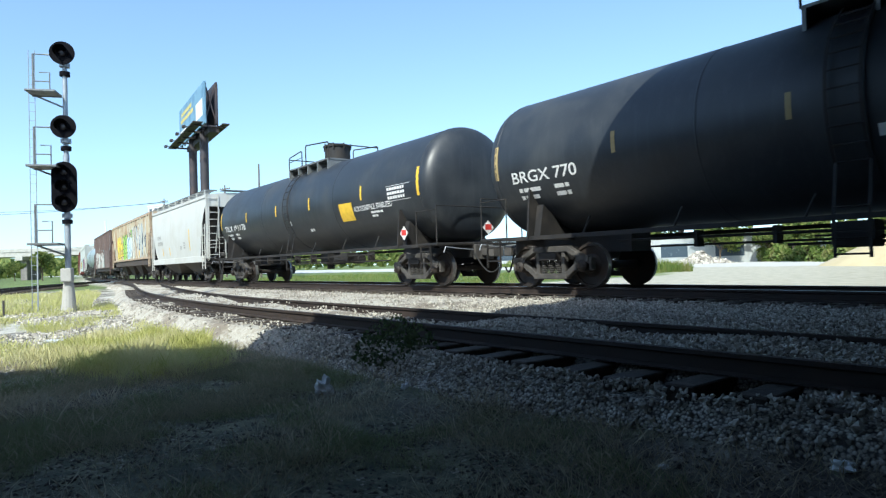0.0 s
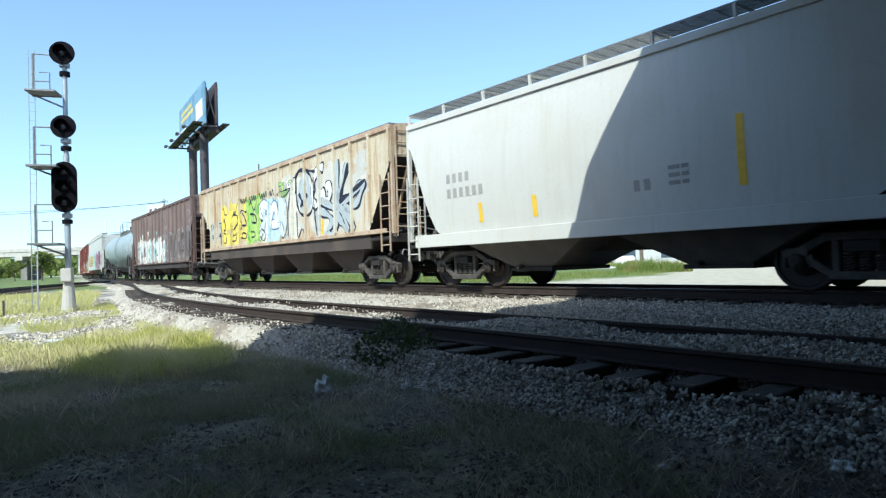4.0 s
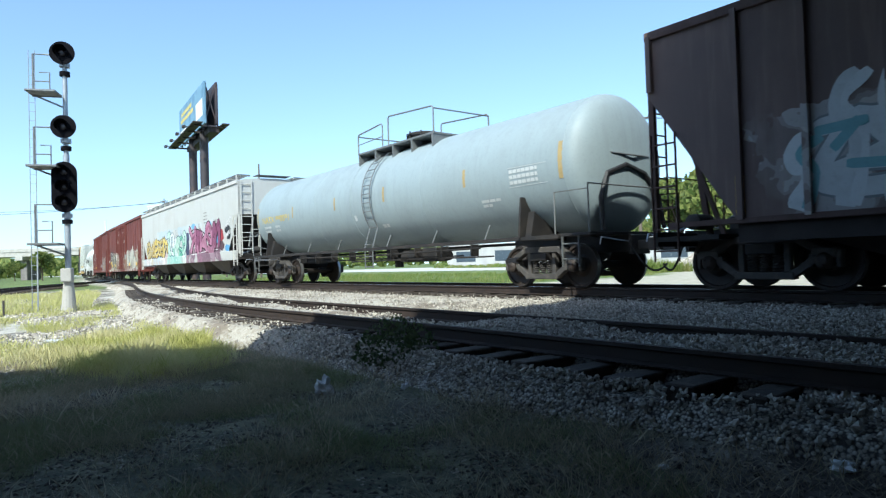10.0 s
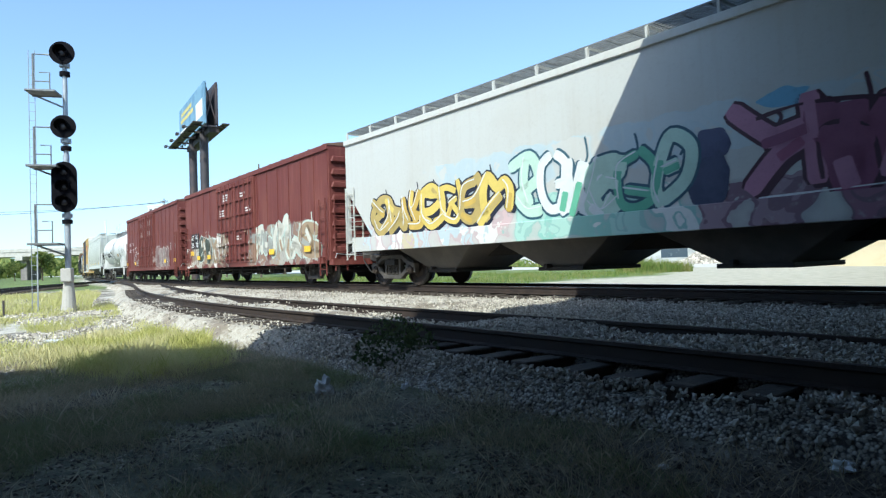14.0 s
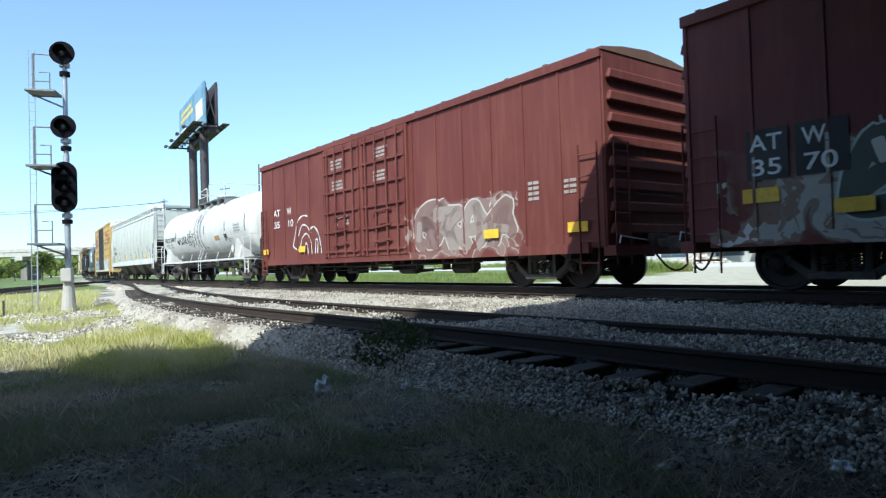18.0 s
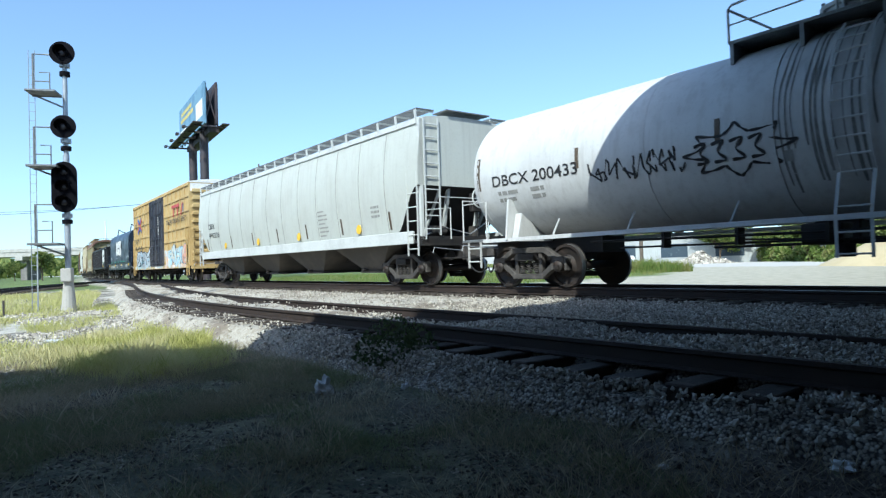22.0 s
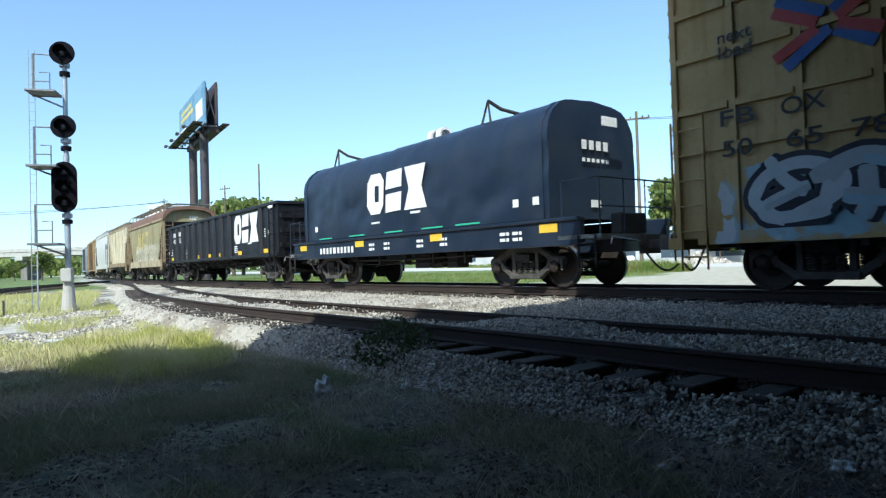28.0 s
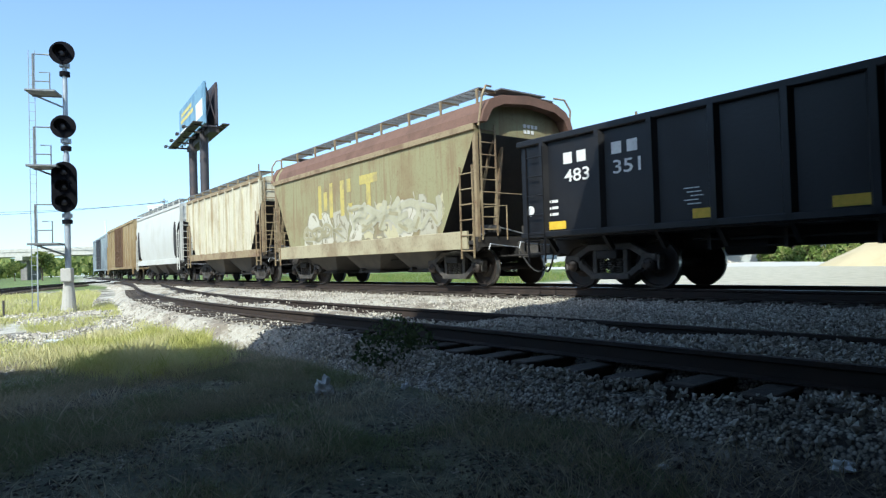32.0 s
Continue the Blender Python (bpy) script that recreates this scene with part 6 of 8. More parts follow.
# ---- boxcars ----
def boxcar(label, sf, sr, paint, top, sill, width, doors, ribs, end_mat=None, roof_mat=None, door_mat=None, ladders=True, bands=(), rib_w=0.05):
    """doors: x ranges of the door leaves; bands: heights of the side's long horizontal ribs."""
    c, half = car(label, sf, sr, "boxcar", inset=2.2)
    h = half - 0.1
    end_mat, roof_mat, door_mat = end_mat or paint, roof_mat or CHROME, door_mat or paint
    bm = new_bm()
    box(bm, -h, h, -width, width, sill, top)
    body = part("body", bm, paint, c, bevel=0.015)
    bm = new_bm()
    prism(bm, [(-width - 0.03, top - 0.02), (-width - 0.03, top + 0.03), (-0.8, top + 0.14), (0, top + 0.20), (0.8, top + 0.14), (width + 0.03, top + 0.03), (width + 0.03, top - 0.02)], -h - 0.02, h + 0.02)
    roof = part("roof", bm, roof_mat, c)
    for i in range(15):
        x = -h + 0.3 + (2 * h - 0.6) * i / 14
        bm = new_bm()
        prism(bm, [(-width - 0.02, top + 0.03), (-0.8, top + 0.15), (0, top + 0.21), (0.8, top + 0.15), (width + 0.02, top + 0.03), (width + 0.02, top + 0.06), (0.8, top + 0.18), (0, top + 0.24), (-0.8, top + 0.18), (-width - 0.02, top + 0.06)], x - 0.04, x + 0.04)
        part("roof_seam", bm, roof_mat, roof)
    d0, d1 = min(d[0] for d in doors), max(d[1] for d in doors)
    for s in (-1, 1):
        for i in range(ribs + 1):
            x = -h + 0.06 + (2 * h - 0.12) * i / ribs
            if d0 - 0.1 < x < d1 + 0.1:
                continue
            bm = new_bm()
            box(bm, x - rib_w, x + rib_w, s * width, s * (width + 0.05 * rib_w / 0.05), sill, top - 0.08)
            part("side_rib", bm, paint, body)
        bm = new_bm()
        box(bm, -h, h, s * width, s * (width + 0.065), top - 0.16, top)
        box(bm, -h + 0.4, h - 0.4, s * (width - 0.02), s * (width + 0.07), sill - 0.10, sill + 0.10)
        part("side_chord", bm, paint, body)
        for z in bands:
            bm = new_bm()
            n = 2 * ribs // 2
            for i in range(n):
                x0 = -h + 0.12 + (2 * h - 0.12) * i / n
                x1 = -h - 0.02 + (2 * h - 0.12) * (i + 1) / n
                if x0 > d0 - 0.2 and x1 < d1 + 0.2:
                    continue
                box(bm, x0, x1, s * width, s * (width + 0.06), z - 0.05, z + 0.05)
            part("side_band", bm, paint, body)
    for a, b in doors:
        for s in (-1, 1):
            bm = new_bm()
            box(bm, a + 0.02, b - 0.02, s * (width + 0.0), s * (width + 0.09), sill + 0.06, top - 0.18)
            door = part("door", bm, door_mat, c, bevel=0.01)
            bm = new_bm()
            for i in range(6):
                z = sill + 0.25 + (top - sill - 0.62) * i / 5
                box(bm, a + 0.06, b - 0.06, s * (width + 0.085), s * (width + 0.155), z - 0.035, z + 0.035)
            for u in (a + 0.12, b - 0.12):
                box(bm, u - 0.05, u + 0.05, s * (width + 0.085), s * (width + 0.13), sill + 0.1, top - 0.22)
            part("door_frame", bm, door_mat, door)
            bm = new_bm()
            for u in (a + (b - a) * 0.16, a + (b - a) * 0.38, a + (b - a) * 0.62, a + (b - a) * 0.84):
                rod(bm, (u, s * (width + 0.17), sill + 0.1), (u, s * (width + 0.17), top - 0.2), 0.026, 6)
            for z in (0.45, 0.85, 1.3):
                beam(bm, (a + (b - a) * 0.30, s * (width + 0.18), sill + z), (a + (b - a) * 0.70, s * (width + 0.18), sill + z + 0.06), 0.05, 0.05)
            box(bm, a + (b - a) * 0.42, a + (b - a) * 0.58, s * (width + 0.08), s * (width + 0.14), sill + 0.95, sill + 1.25)
            part("lock_gear", bm, door_mat, door)
    for s in (-1, 1):
        n = int((top - sill) / 0.42)
        for i in range(n):
            z = sill + 0.25 + (top - sill - 0.4) * i / n
            bm = new_bm()
            prism(bm, [(-width + 0.05, z), (width - 0.05, z), (width - 0.12, z + 0.2), (-width + 0.12, z + 0.2)], s * h, s * (h + 0.10))
            part("end_corrugation", bm, end_mat, body, bevel=0.03)
        if ladders:
            ladder(c, s * (h - 0.35), -width - 0.09, sill - 0.5, sill + 2.0, 0.45, 6, paint)
            ladder(c, s * (h + 0.13), -width + 0.32, sill - 0.35, sill + 2.0, 0.42, 6, paint, along_x=False)
        bm = new_bm()
        box(bm, s * (h - 0.1), s * (h + 0.18), -width, width, sill - 0.16, sill + 0.03)
        part("end_sill", bm, paint, c)
        grab(c, [(s * (h + 0.12), -0.7, sill + 1.0), (s * (h + 0.2), -0.7, sill + 1.0), (s * (h + 0.2), 0.7, sill + 1.0), (s * (h + 0.12), 0.7, sill + 1.0)])
    bm = new_bm()
    box(bm, -half, half, -0.33, 0.33, 0.72, sill)
    part("centre_sill", bm, FRAME, c)
    for i in range(9):
        x = -h + 1 + (2 * h - 2) * i / 8
        bm = new_bm()
        box(bm, x - 0.05, x + 0.05, -width + 0.05, width - 0.05, sill - 0.2, sill)
        part("cross_bearer", bm, FRAME, c)
    brake_gear(c, -0.5)
    under_gear(c, -half + 4.0, half - 4.0, sill - 0.1, int(half * 100))
    return c, half, (lambda z: -width), h


BOXRED = sprayed("oxide_red_boxcar_a", (0.115, 0.024, 0.019), [
    (-7.8, -1.4, 0.72, 2.2, 0.6, (0.25, 0.22, 0.17), [CREAM, (0.35, 0.30, 0.22), (0.45, 0.46, 0.40), (0.25, 0.18, 0.13), CREAM], 0.8),
    (1.1, 7.4, 0.72, 2.2, 0.75, (0.30, 0.34, 0.32), [(0.34, 0.31, 0.24), (0.40, 0.42, 0.37), (0.26, 0.18, 0.13)], 0.75)], dirt=(0.19, 0.065, 0.05), amount=0.5, scale=0.6, streak=0.5, rough=0.7)
c, half, surf, h = boxcar("oxide-red boxcar with sprayed graffiti along its lower side", -121.2, -138.25, BOXRED, 4.54, 0.80, 1.46, [(-2.9, -0.5), (-0.5, 1.9)], 16, roof_mat=RUSTROOF, rib_w=0.025)
spray_piece(c, surf, -6.0, -1.9, 0.80, 2.25, 7, [spray_paint("ash", (0.30, 0.31, 0.28)), spray_paint("dark_olive", (0.07, 0.085, 0.07)), spray_paint("tan", (0.30, 0.22, 0.14)), spray_paint("bone_white", (0.55, 0.54, 0.47))], spray_paint("pale_mint", (0.46, 0.54, 0.48)), 71, weight=0.24, rim=0.04)
spray_piece(c, surf, 1.5, 7.2, 0.85, 2.35, 5, [spray_paint("ash", (0.30, 0.31, 0.28)), spray_paint("bone_white", (0.55, 0.54, 0.47)), spray_paint("tan", (0.30, 0.22, 0.14))], spray_paint("pale_mint", (0.46, 0.54, 0.48)), 73, weight=0.27, rim=0.07)
for u_, w_ in ((-7.42, 0.62), (-6.70, 0.70)):
    bm = new_bm()
    box_on(bm, u_, u_ + w_, 1.70, 2.46, surf, off=0.022)
    part("stencil_panel", bm, BLACKMARK, c, "black stencil panel")
letters("reporting_mark", "AT", WHITE, c, -7.36, 2.14, 0.25, lambda z: surf(z) - 0.02, width=0.48)
letters("reporting_mark", "W", WHITE, c, -6.60, 2.14, 0.25, lambda z: surf(z) - 0.02, width=0.32)
letters("car_number", "35", WHITE, c, -7.36, 1.77, 0.25, lambda z: surf(z) - 0.02, width=0.46)
letters("car_number", "70", WHITE, c, -6.60, 1.77, 0.25, lambda z: surf(z) - 0.02, width=0.46)
bm = new_bm()
box_on(bm, -7.5, -6.95, 1.36, 1.58, surf, off=0.024)
part("warning_patch", bm, YELLOW, c)
bm = new_bm()
for x, z0, n in ((-1.9, 3.54, 4), (-2.4, 2.99, 3), (0.3, 3.54, 3), (0.9, 2.99, 2), (-0.2, 1.86, 2)):
    for i in range(n):
        bars(bm, x, z0 + i * 0.11, 0.06, ((4, 7, 5), (8, 5), (5, 4, 6))[i % 3], lambda z: -1.552)
part("stencil_block", bm, WHITE, c)
for u in (-6.2, -4.5, 3.4, 6.6):
    bm = new_bm()
    box_on(bm, u, u + 0.5, 1.12, 1.32, lambda z: -1.53)
    part("reflector_strip", bm, YELLOW, c)
BOXRED2 = sprayed("oxide_red_boxcar_b", (0.112, 0.024, 0.019), [
    (1.9, 5.9, 0.72, 2.1, 0.55, (0.40, 0.37, 0.34), [(0.20, 0.13, 0.12), (0.27, 0.22, 0.20), (0.16, 0.07, 0.06)], 0.6),
    ], dirt=(0.17, 0.055, 0.042), amount=0.5, scale=0.6, streak=0.5, rough=0.7)
c, half, surf, h = boxcar("oxide-red boxcar with white warning panels on its double doors", -139.7, -156.52, BOXRED2, 4.54, 0.80, 1.46, [(-2.9, -0.5), (-0.5, 1.9)], 16, roof_mat=RUSTROOF, rib_w=0.025)
spray_piece(c, surf, 2.2, 5.7, 0.80, 2.1, 4, [spray_paint("rust_grey", (0.20, 0.13, 0.12)), spray_paint("ash_pink", (0.28, 0.23, 0.21))], spray_paint("worn_cream", (0.48, 0.46, 0.43)), 81, weight=0.30, rim=0.04)
letters("reporting_mark", "AT", WHITE, c, -7.15, 2.52, 0.25, lambda z: surf(z) - 0.01, width=0.55)
letters("reporting_mark", "W", WHITE, c, -5.95, 2.52, 0.25, lambda z: surf(z) - 0.01, width=0.36)
letters("car_number", "35", WHITE, c, -7.15, 2.08, 0.25, lambda z: surf(z) - 0.01, width=0.52)
letters("car_number", "10", WHITE, c, -5.95, 2.08, 0.25, lambda z: surf(z) - 0.01, width=0.50)
bm = new_bm()
for x, z0, n in ((-2.35, 3.54, 4), (-2.3, 2.99, 3), (0.25, 3.54, 4), (0.2, 2.99, 3), (-2.0, 1.86, 3), (6.3, 1.85, 4), (7.3, 1.9, 3)):
    for i in range(n):
        bars(bm, x, z0 + i * 0.11, 0.065, ((4, 7, 6), (8, 6, 2), (5, 4, 6))[i % 3] if x < 2 else (3, 4), lambda z: -1.552 if x < 2 else -1.47)
part("stencil_block", bm, surface("faded_white_stencil", (0.36, 0.33, 0.31), 0.7, dirt=(0.22, 0.15, 0.13), amount=0.6, scale=7, bump=0.0), c)
for pts in ([(-5.5, 1.35), (-5.3, 1.8), (-5.1, 2.2), (-4.7, 2.38), (-4.3, 2.35)], [(-5.5, 1.35), (-5.0, 1.2), (-4.75, 1.6), (-4.4, 1.75), (-4.1, 1.5), (-4.0, 1.05)], [(-5.05, 1.7), (-4.75, 2.05), (-4.35, 2.0), (-4.1, 1.75)], [(-4.1, 1.9), (-3.8, 1.95), (-3.5, 1.7), (-3.35, 1.3), (-3.3, 1.05)], [(-3.75, 1.05), (-3.7, 1.5), (-3.55, 1.45), (-3.6, 1.05)], [(-4.6, 1.05), (-4.5, 1.4), (-4.35, 1.35), (-4.3, 1.05)]):
    sprayed_line(c, "sprayed_line", pts, 0.06, CHALK, lambda z: -1.462)
for u in (-h + 0.2, -4.9, 4.9, h - 0.9):
    bm = new_bm()
    box_on(bm, u, u + 0.5, 1.12, 1.32, lambda z: -1.53)
    part("reflector_strip", bm, YELLOW, c)

BOXYEL = sprayed("yellow_boxcar", (0.48, 0.35, 0.15), [
    (-7.1, -1.8, 0.78, 1.95, 0.55, (0.30, 0.42, 0.48), [(0.42, 0.50, 0.53), (0.30, 0.48, 0.56), (0.50, 0.54, 0.55)], 0.95),
    (-1.6, 1.8, 0.78, 1.7, 0.6, (0.35, 0.42, 0.44), [(0.45, 0.55, 0.58), CREAM, (0.50, 0.52, 0.52)], 0.8),
    (1.9, 7.3, 0.78, 1.85, 0.65, (0.45, 0.50, 0.52), [(0.45, 0.58, 0.63), CREAM, (0.60, 0.40, 0.28), (0.50, 0.56, 0.58)], 0.9)], dirt=(0.32, 0.20, 0.06), amount=0.45, scale=0.6, streak=0.6, rough=0.65)
DARKDOOR = surface("dark_blue_black_door", (0.03, 0.033, 0.045), 0.5, dirt=(0.10, 0.10, 0.10), amount=0.5, scale=1)
c, half, surf, h = boxcar("tall yellow boxcar with dark doors and sprayed lower side", -195.8, -211.95, BOXYEL, 5.24, 0.86, 1.49, [(-1.85, 0.0), (0.0, 1.85)], 16, door_mat=DARKDOOR, bands=(2.3, 2.95, 3.8, 4.55), roof_mat=WHITE)
spray_piece(c, lambda z: -1.548, -6.7, -2.0, 0.84, 2.0, 5, [spray_paint("steel_blue", (0.30, 0.44, 0.52)), spray_paint("pale_steel", (0.46, 0.52, 0.55)), spray_paint("cool_grey", (0.36, 0.40, 0.43))], INK, 91, weight=0.22, rim=0.085)
spray_piece(c, lambda z: -1.548, 3.2, 7.2, 0.84, 1.95, 5, [spray_paint("bone_white", (0.55, 0.54, 0.47)), spray_paint("salmon", (0.62, 0.34, 0.24)), spray_paint("sky", (0.40, 0.58, 0.66))], spray_paint("storm", (0.10, 0.17, 0.22)), 93, weight=0.26, rim=0.04)
letters("slogan", "RAILCAR POOLING EXPERTS", BLACKMARK, c, 2.72, 3.30, 0.27, lambda z: -1.56, width=4.7, label="dark stencilled slogan")
for word, u_, z_ in (("next", -7.12, 3.90), ("load", -7.12, 3.66), ("any", -4.45, 3.88), ("road", -4.45, 3.62)):
    letters("stencilled_word", word, BLACKMARK, c, u_, z_, 0.20, lambda z: -1.56, width=0.42 if word == "any" else 0.55)
for word, u_, z_, w_ in (("FB", -7.15, 2.60, 0.58), ("OX", -6.20, 2.60, 0.62), ("50", -7.12, 2.12, 0.50), ("65", -6.15, 2.12, 0.52), ("78", -5.30, 2.12, 0.52)):
    letters("reporting_mark" if word in ("FB", "OX") else "car_number", word, BLACKMARK, c, u_, z_, 0.25, lambda z: -1.56, width=w_)
bm = new_bm()
for (x0, z0), (x1, z1) in (((4.1, 4.22), (5.85, 4.22)), ((4.5, 4.10), (4.5, 3.65)), ((5.45, 4.10), (5.45, 3.65)), ((6.2, 3.65), (6.6, 4.3))):
    beam(bm, (x0, -1.556, z0), (x1, -1.556, z1), 0.012, 0.17, up=(0, 1, 0))
for (x0, z0), (x1, z1) in (((-6.25, 4.12), (-5.66, 3.80)), ((-6.25, 3.42), (-5.66, 3.72)), ((-4.86, 4.14), (-5.40, 3.80)), ((-4.86, 3.50), (-5.40, 3.72))):
    beam(bm, (x0, -1.556, z0), (x1, -1.556, z1), 0.012, 0.16, up=(0, 1, 0))
part("red_emblem", bm, surface("emblem_red", (0.42, 0.06, 0.06), 0.6, amount=0.3), c, "red bars of an emblem")
bm = new_bm()
beam(bm, (6.75, -1.559, 4.2), (6.75, -1.559, 3.75), 0.012, 0.08, up=(0, 1, 0))
for (x0, z0), (x1, z1) in (((-6.20, 4.28), (-5.56, 3.92)), ((-6.10, 3.26), (-5.50, 3.68)), ((-5.0, 4.30), (-5.46, 3.90)), ((-4.95, 3.34), (-5.44, 3.64))):
    beam(bm, (x0, -1.556, z0), (x1, -1.556, z1), 0.012, 0.16, up=(0, 1, 0))
part("blue_emblem", bm, surface("emblem_blue", (0.05, 0.12, 0.35), 0.6, amount=0.3), c, "blue bars of an emblem")
bm = new_bm()
for x, z0, n in ((0.5, 3.45, 4), (0.5, 2.85, 4)):
    for i in range(n):
        bars(bm, x + i * 0.05, z0 + i * 0.13, 0.09, (8,), lambda z: -1.625)
part("stencil_block", bm, WHITE, c)
bm = new_bm()
box(bm, h - 0.005, h + 0.03, -1.47, 1.47, 4.74, 5.17)
part("end_top_plate", bm, WHITE, c, "white upper end panel")

boxcar("faded yellow boxcar in the train's tail", -285.4, -301.2, surface("faded_yellow_brown", (0.30, 0.23, 0.12), 0.75, dirt=(0.16, 0.10, 0.05), amount=0.6, scale=0.35, streak=0.6), 4.45, 0.98, 1.46, [(-1.9, 0.0), (0.0, 1.9)], 12, door_mat=surface("brown_door", (0.12, 0.07, 0.04), 0.7), roof_mat=RUSTROOF)
boxcar("pale blue-grey boxcar in the train's tail", -302.9, -318.7, surface("pale_blue_grey", (0.28, 0.33, 0.36), 0.7, dirt=(0.10, 0.12, 0.15), amount=0.7, scale=0.3, streak=0.5), 4.3, 0.98, 1.46, [(-1.9, 0.0), (0.0, 1.9)], 12, door_mat=DARKDOOR)

# ---- coil car ----
def emblem(bm, x, z, width, height, y):
    """A company emblem in plain white shapes: an octagon with a slot, two stacked blocks and an hourglass."""
    rim = [(0.02, 0.22), (0.09, 0.0), (0.25, 0.0), (0.31, 0.2), (0.33, 0.8), (0.27, 1.0), (0.11, 1.0), (0.04, 0.8)]
    core = [(0.16, 0.36), (0.165, 0.30), (0.235, 0.30), (0.24, 0.36), (0.245, 0.64), (0.24, 0.70), (0.17, 0.70), (0.165, 0.64)]
    shapes = [[rim[i], rim[(i + 1) % 8], core[(i + 1) % 8], core[i]] for i in range(8)]
    shapes += [[(0.35, 0.0), (0.60, 0.02), (0.62, 0.46), (0.36, 0.44)], [(0.36, 0.56), (0.62, 0.58), (0.64, 1.0), (0.39, 0.98)],
               [(0.66, 0.0), (1.0, 0.0), (0.93, 0.5), (0.74, 0.5)], [(0.74, 0.5), (0.93, 0.5), (1.0, 1.0), (0.68, 1.0)]]
    for pts in shapes:
        slab(bm, [(x + u * width, z + v * height) for u, v in pts], y - 0.022, y - 0.012)


COIL = surface("dark_blue_coil_paint", (0.011, 0.019, 0.036), 0.32, dirt=(0.024, 0.031, 0.045), amount=0.35, scale=1.2, streak=0.2, bump=0.8, grain=1.3)
c, half = car("dark blue covered coil car with a large white emblem", -213.4, -227.4, "coil car", inset=2.5)
h0, h1 = -5.72, 5.66
w = 1.46
ring = [(-w, 1.45), (-w, 3.22), (-w + 0.06, 3.48), (-w + 0.20, 3.72), (-w + 0.42, 3.90), (-w + 0.78, 4.01), (0, 4.06)]
ring = ring + [(-y, z) for y, z in ring[-2::-1]]
skin = []
for (ya, za), (yb, zb) in zip(ring, ring[1:]):
    n_ = max(1, int(math.hypot(yb - ya, zb - za) / 0.16))
    skin += [(ya + (yb - ya) * i / n_, za + (zb - za) * i / n_) for i in range(n_)]
skin.append(ring[-1])
bm = new_bm()
grid = []
for i in range(73):
    x = h0 + (h1 - h0) * i / 72
    row = []
    for y, z in skin:
        d = 0.050 * noise.noise((x * 1.1, z * 1.4, y * 0.9)) + 0.024 * noise.noise((x * 2.7, z * 2.9, 4 + y))
        d = min(0.0, d - 0.004)
        row.append(bm.verts.new((x, y + (-d if y < 0 else d) * (1 if z < 3.7 else 0.3), z + (d if z > 3.7 else 0))))
    grid.append(row)
for a, b in zip(grid, grid[1:]):
    for j in range(len(skin) - 1):
        bm.faces.new((a[j], a[j + 1], b[j + 1], b[j]))
bm.faces.new(grid[0][::-1])
bm.faces.new(grid[-1])
bmesh.ops.recalc_face_normals(bm, faces=bm.faces)
hood = part("hood", bm, COIL, c, "dark blue rounded steel hood with dented sides", smooth=35)
for u in (h0 + 0.2, h1 - 0.2):
    bm = new_bm()
    rim = [(y * 1.008, 1.45 + (z - 1.45) * 1.006) for y, z in ring]
    prism(bm, rim, u - 0.05, u + 0.05)
    part("hood_seam", bm, COIL, hood)
for u in (-4.1, 3.35):
    bm = new_bm()
    pipe(bm, [(u - 0.22, -1.02, 3.78), (u - 0.05, -0.92, 4.45), (u + 0.15, -1.02, 3.78)], 0.03)
    pipe(bm, [(u - 0.05, -0.92, 4.45), (u + 0.1, -0.65, 4.25), (u + 0.35, -0.3, 4.12), (u + 0.6, 0.0, 4.06)], 0.045)
    beam(bm, (u - 0.28, -1.06, 3.82), (u + 0.22, -1.06, 3.82), 0.08, 0.05)
    part("stacking_bracket", bm, FRAME, hood)
bm = new_bm()
for u in (0.25, 0.65):
    spin(bm, [(-0.09, 0.24), (0.09, 0.24), (0.09, 0.17), (-0.09, 0.17)], (u, -0.2, 4.14), "x", 20)
part("lifting_eye", bm, WHITE, hood, "white lifting ring")
bm = new_bm()
for s in (-1, 1):
    box(bm, -half + 0.5, half - 0.5, s * 1.38, s * 1.50, 0.86, 1.42)
    box(bm, -half + 0.5, half - 0.5, s * 1.40, s * 1.56, 1.36, 1.43)
box(bm, -half + 0.4, half - 0.4, -0.35, 0.35, 0.72, 1.0)
part("frame", bm, COIL, c, bevel=0.012)
for s in (-1, 1):
    bm = new_bm()
    box(bm, s * (half - 1.1), s * (half - 0.02), -1.5, 1.5, 0.98, 1.06)
    part("end_platform", bm, GRATE, c)
    xe = s * (half - 0.08)
    bm = new_bm()
    pipe(bm, [(xe, -1.45, 1.05), (xe, -1.45, 2.15), (xe, 1.45, 2.15), (xe, 1.45, 1.05)], 0.02)
    pipe(bm, [(xe, -1.45, 1.6), (xe, 1.45, 1.6)], 0.016)
    for y in (-0.7, 0.0, 0.7):
        pipe(bm, [(xe, y, 1.05), (xe, y, 2.15)], 0.014)
    pipe(bm, [(xe, -1.45, 2.15), (xe - s * 0.9, -1.5, 2.15), (xe - s * 0.9, -1.5, 1.05)], 0.018)
    part("end_handrail", bm, COIL, c)
    bm = new_bm()
    box(bm, s * (half - 0.5), s * (half - 0.2), -0.6, 0.2, 1.06, 1.5)
    part("hand_brake", bm, FRAME, c, bevel=0.03)
    ladder(c, s * (half - 0.35), -1.52, 0.42, 1.05, 0.42, 2, FRAME, name="step")
coil_surf = lambda z: -w - 0.001
bm = new_bm()
emblem(bm, -1.55, 2.05, 3.0, 1.15, -w)
part("white_emblem", bm, WHITE, c, "three bold white block shapes")
bm = new_bm()
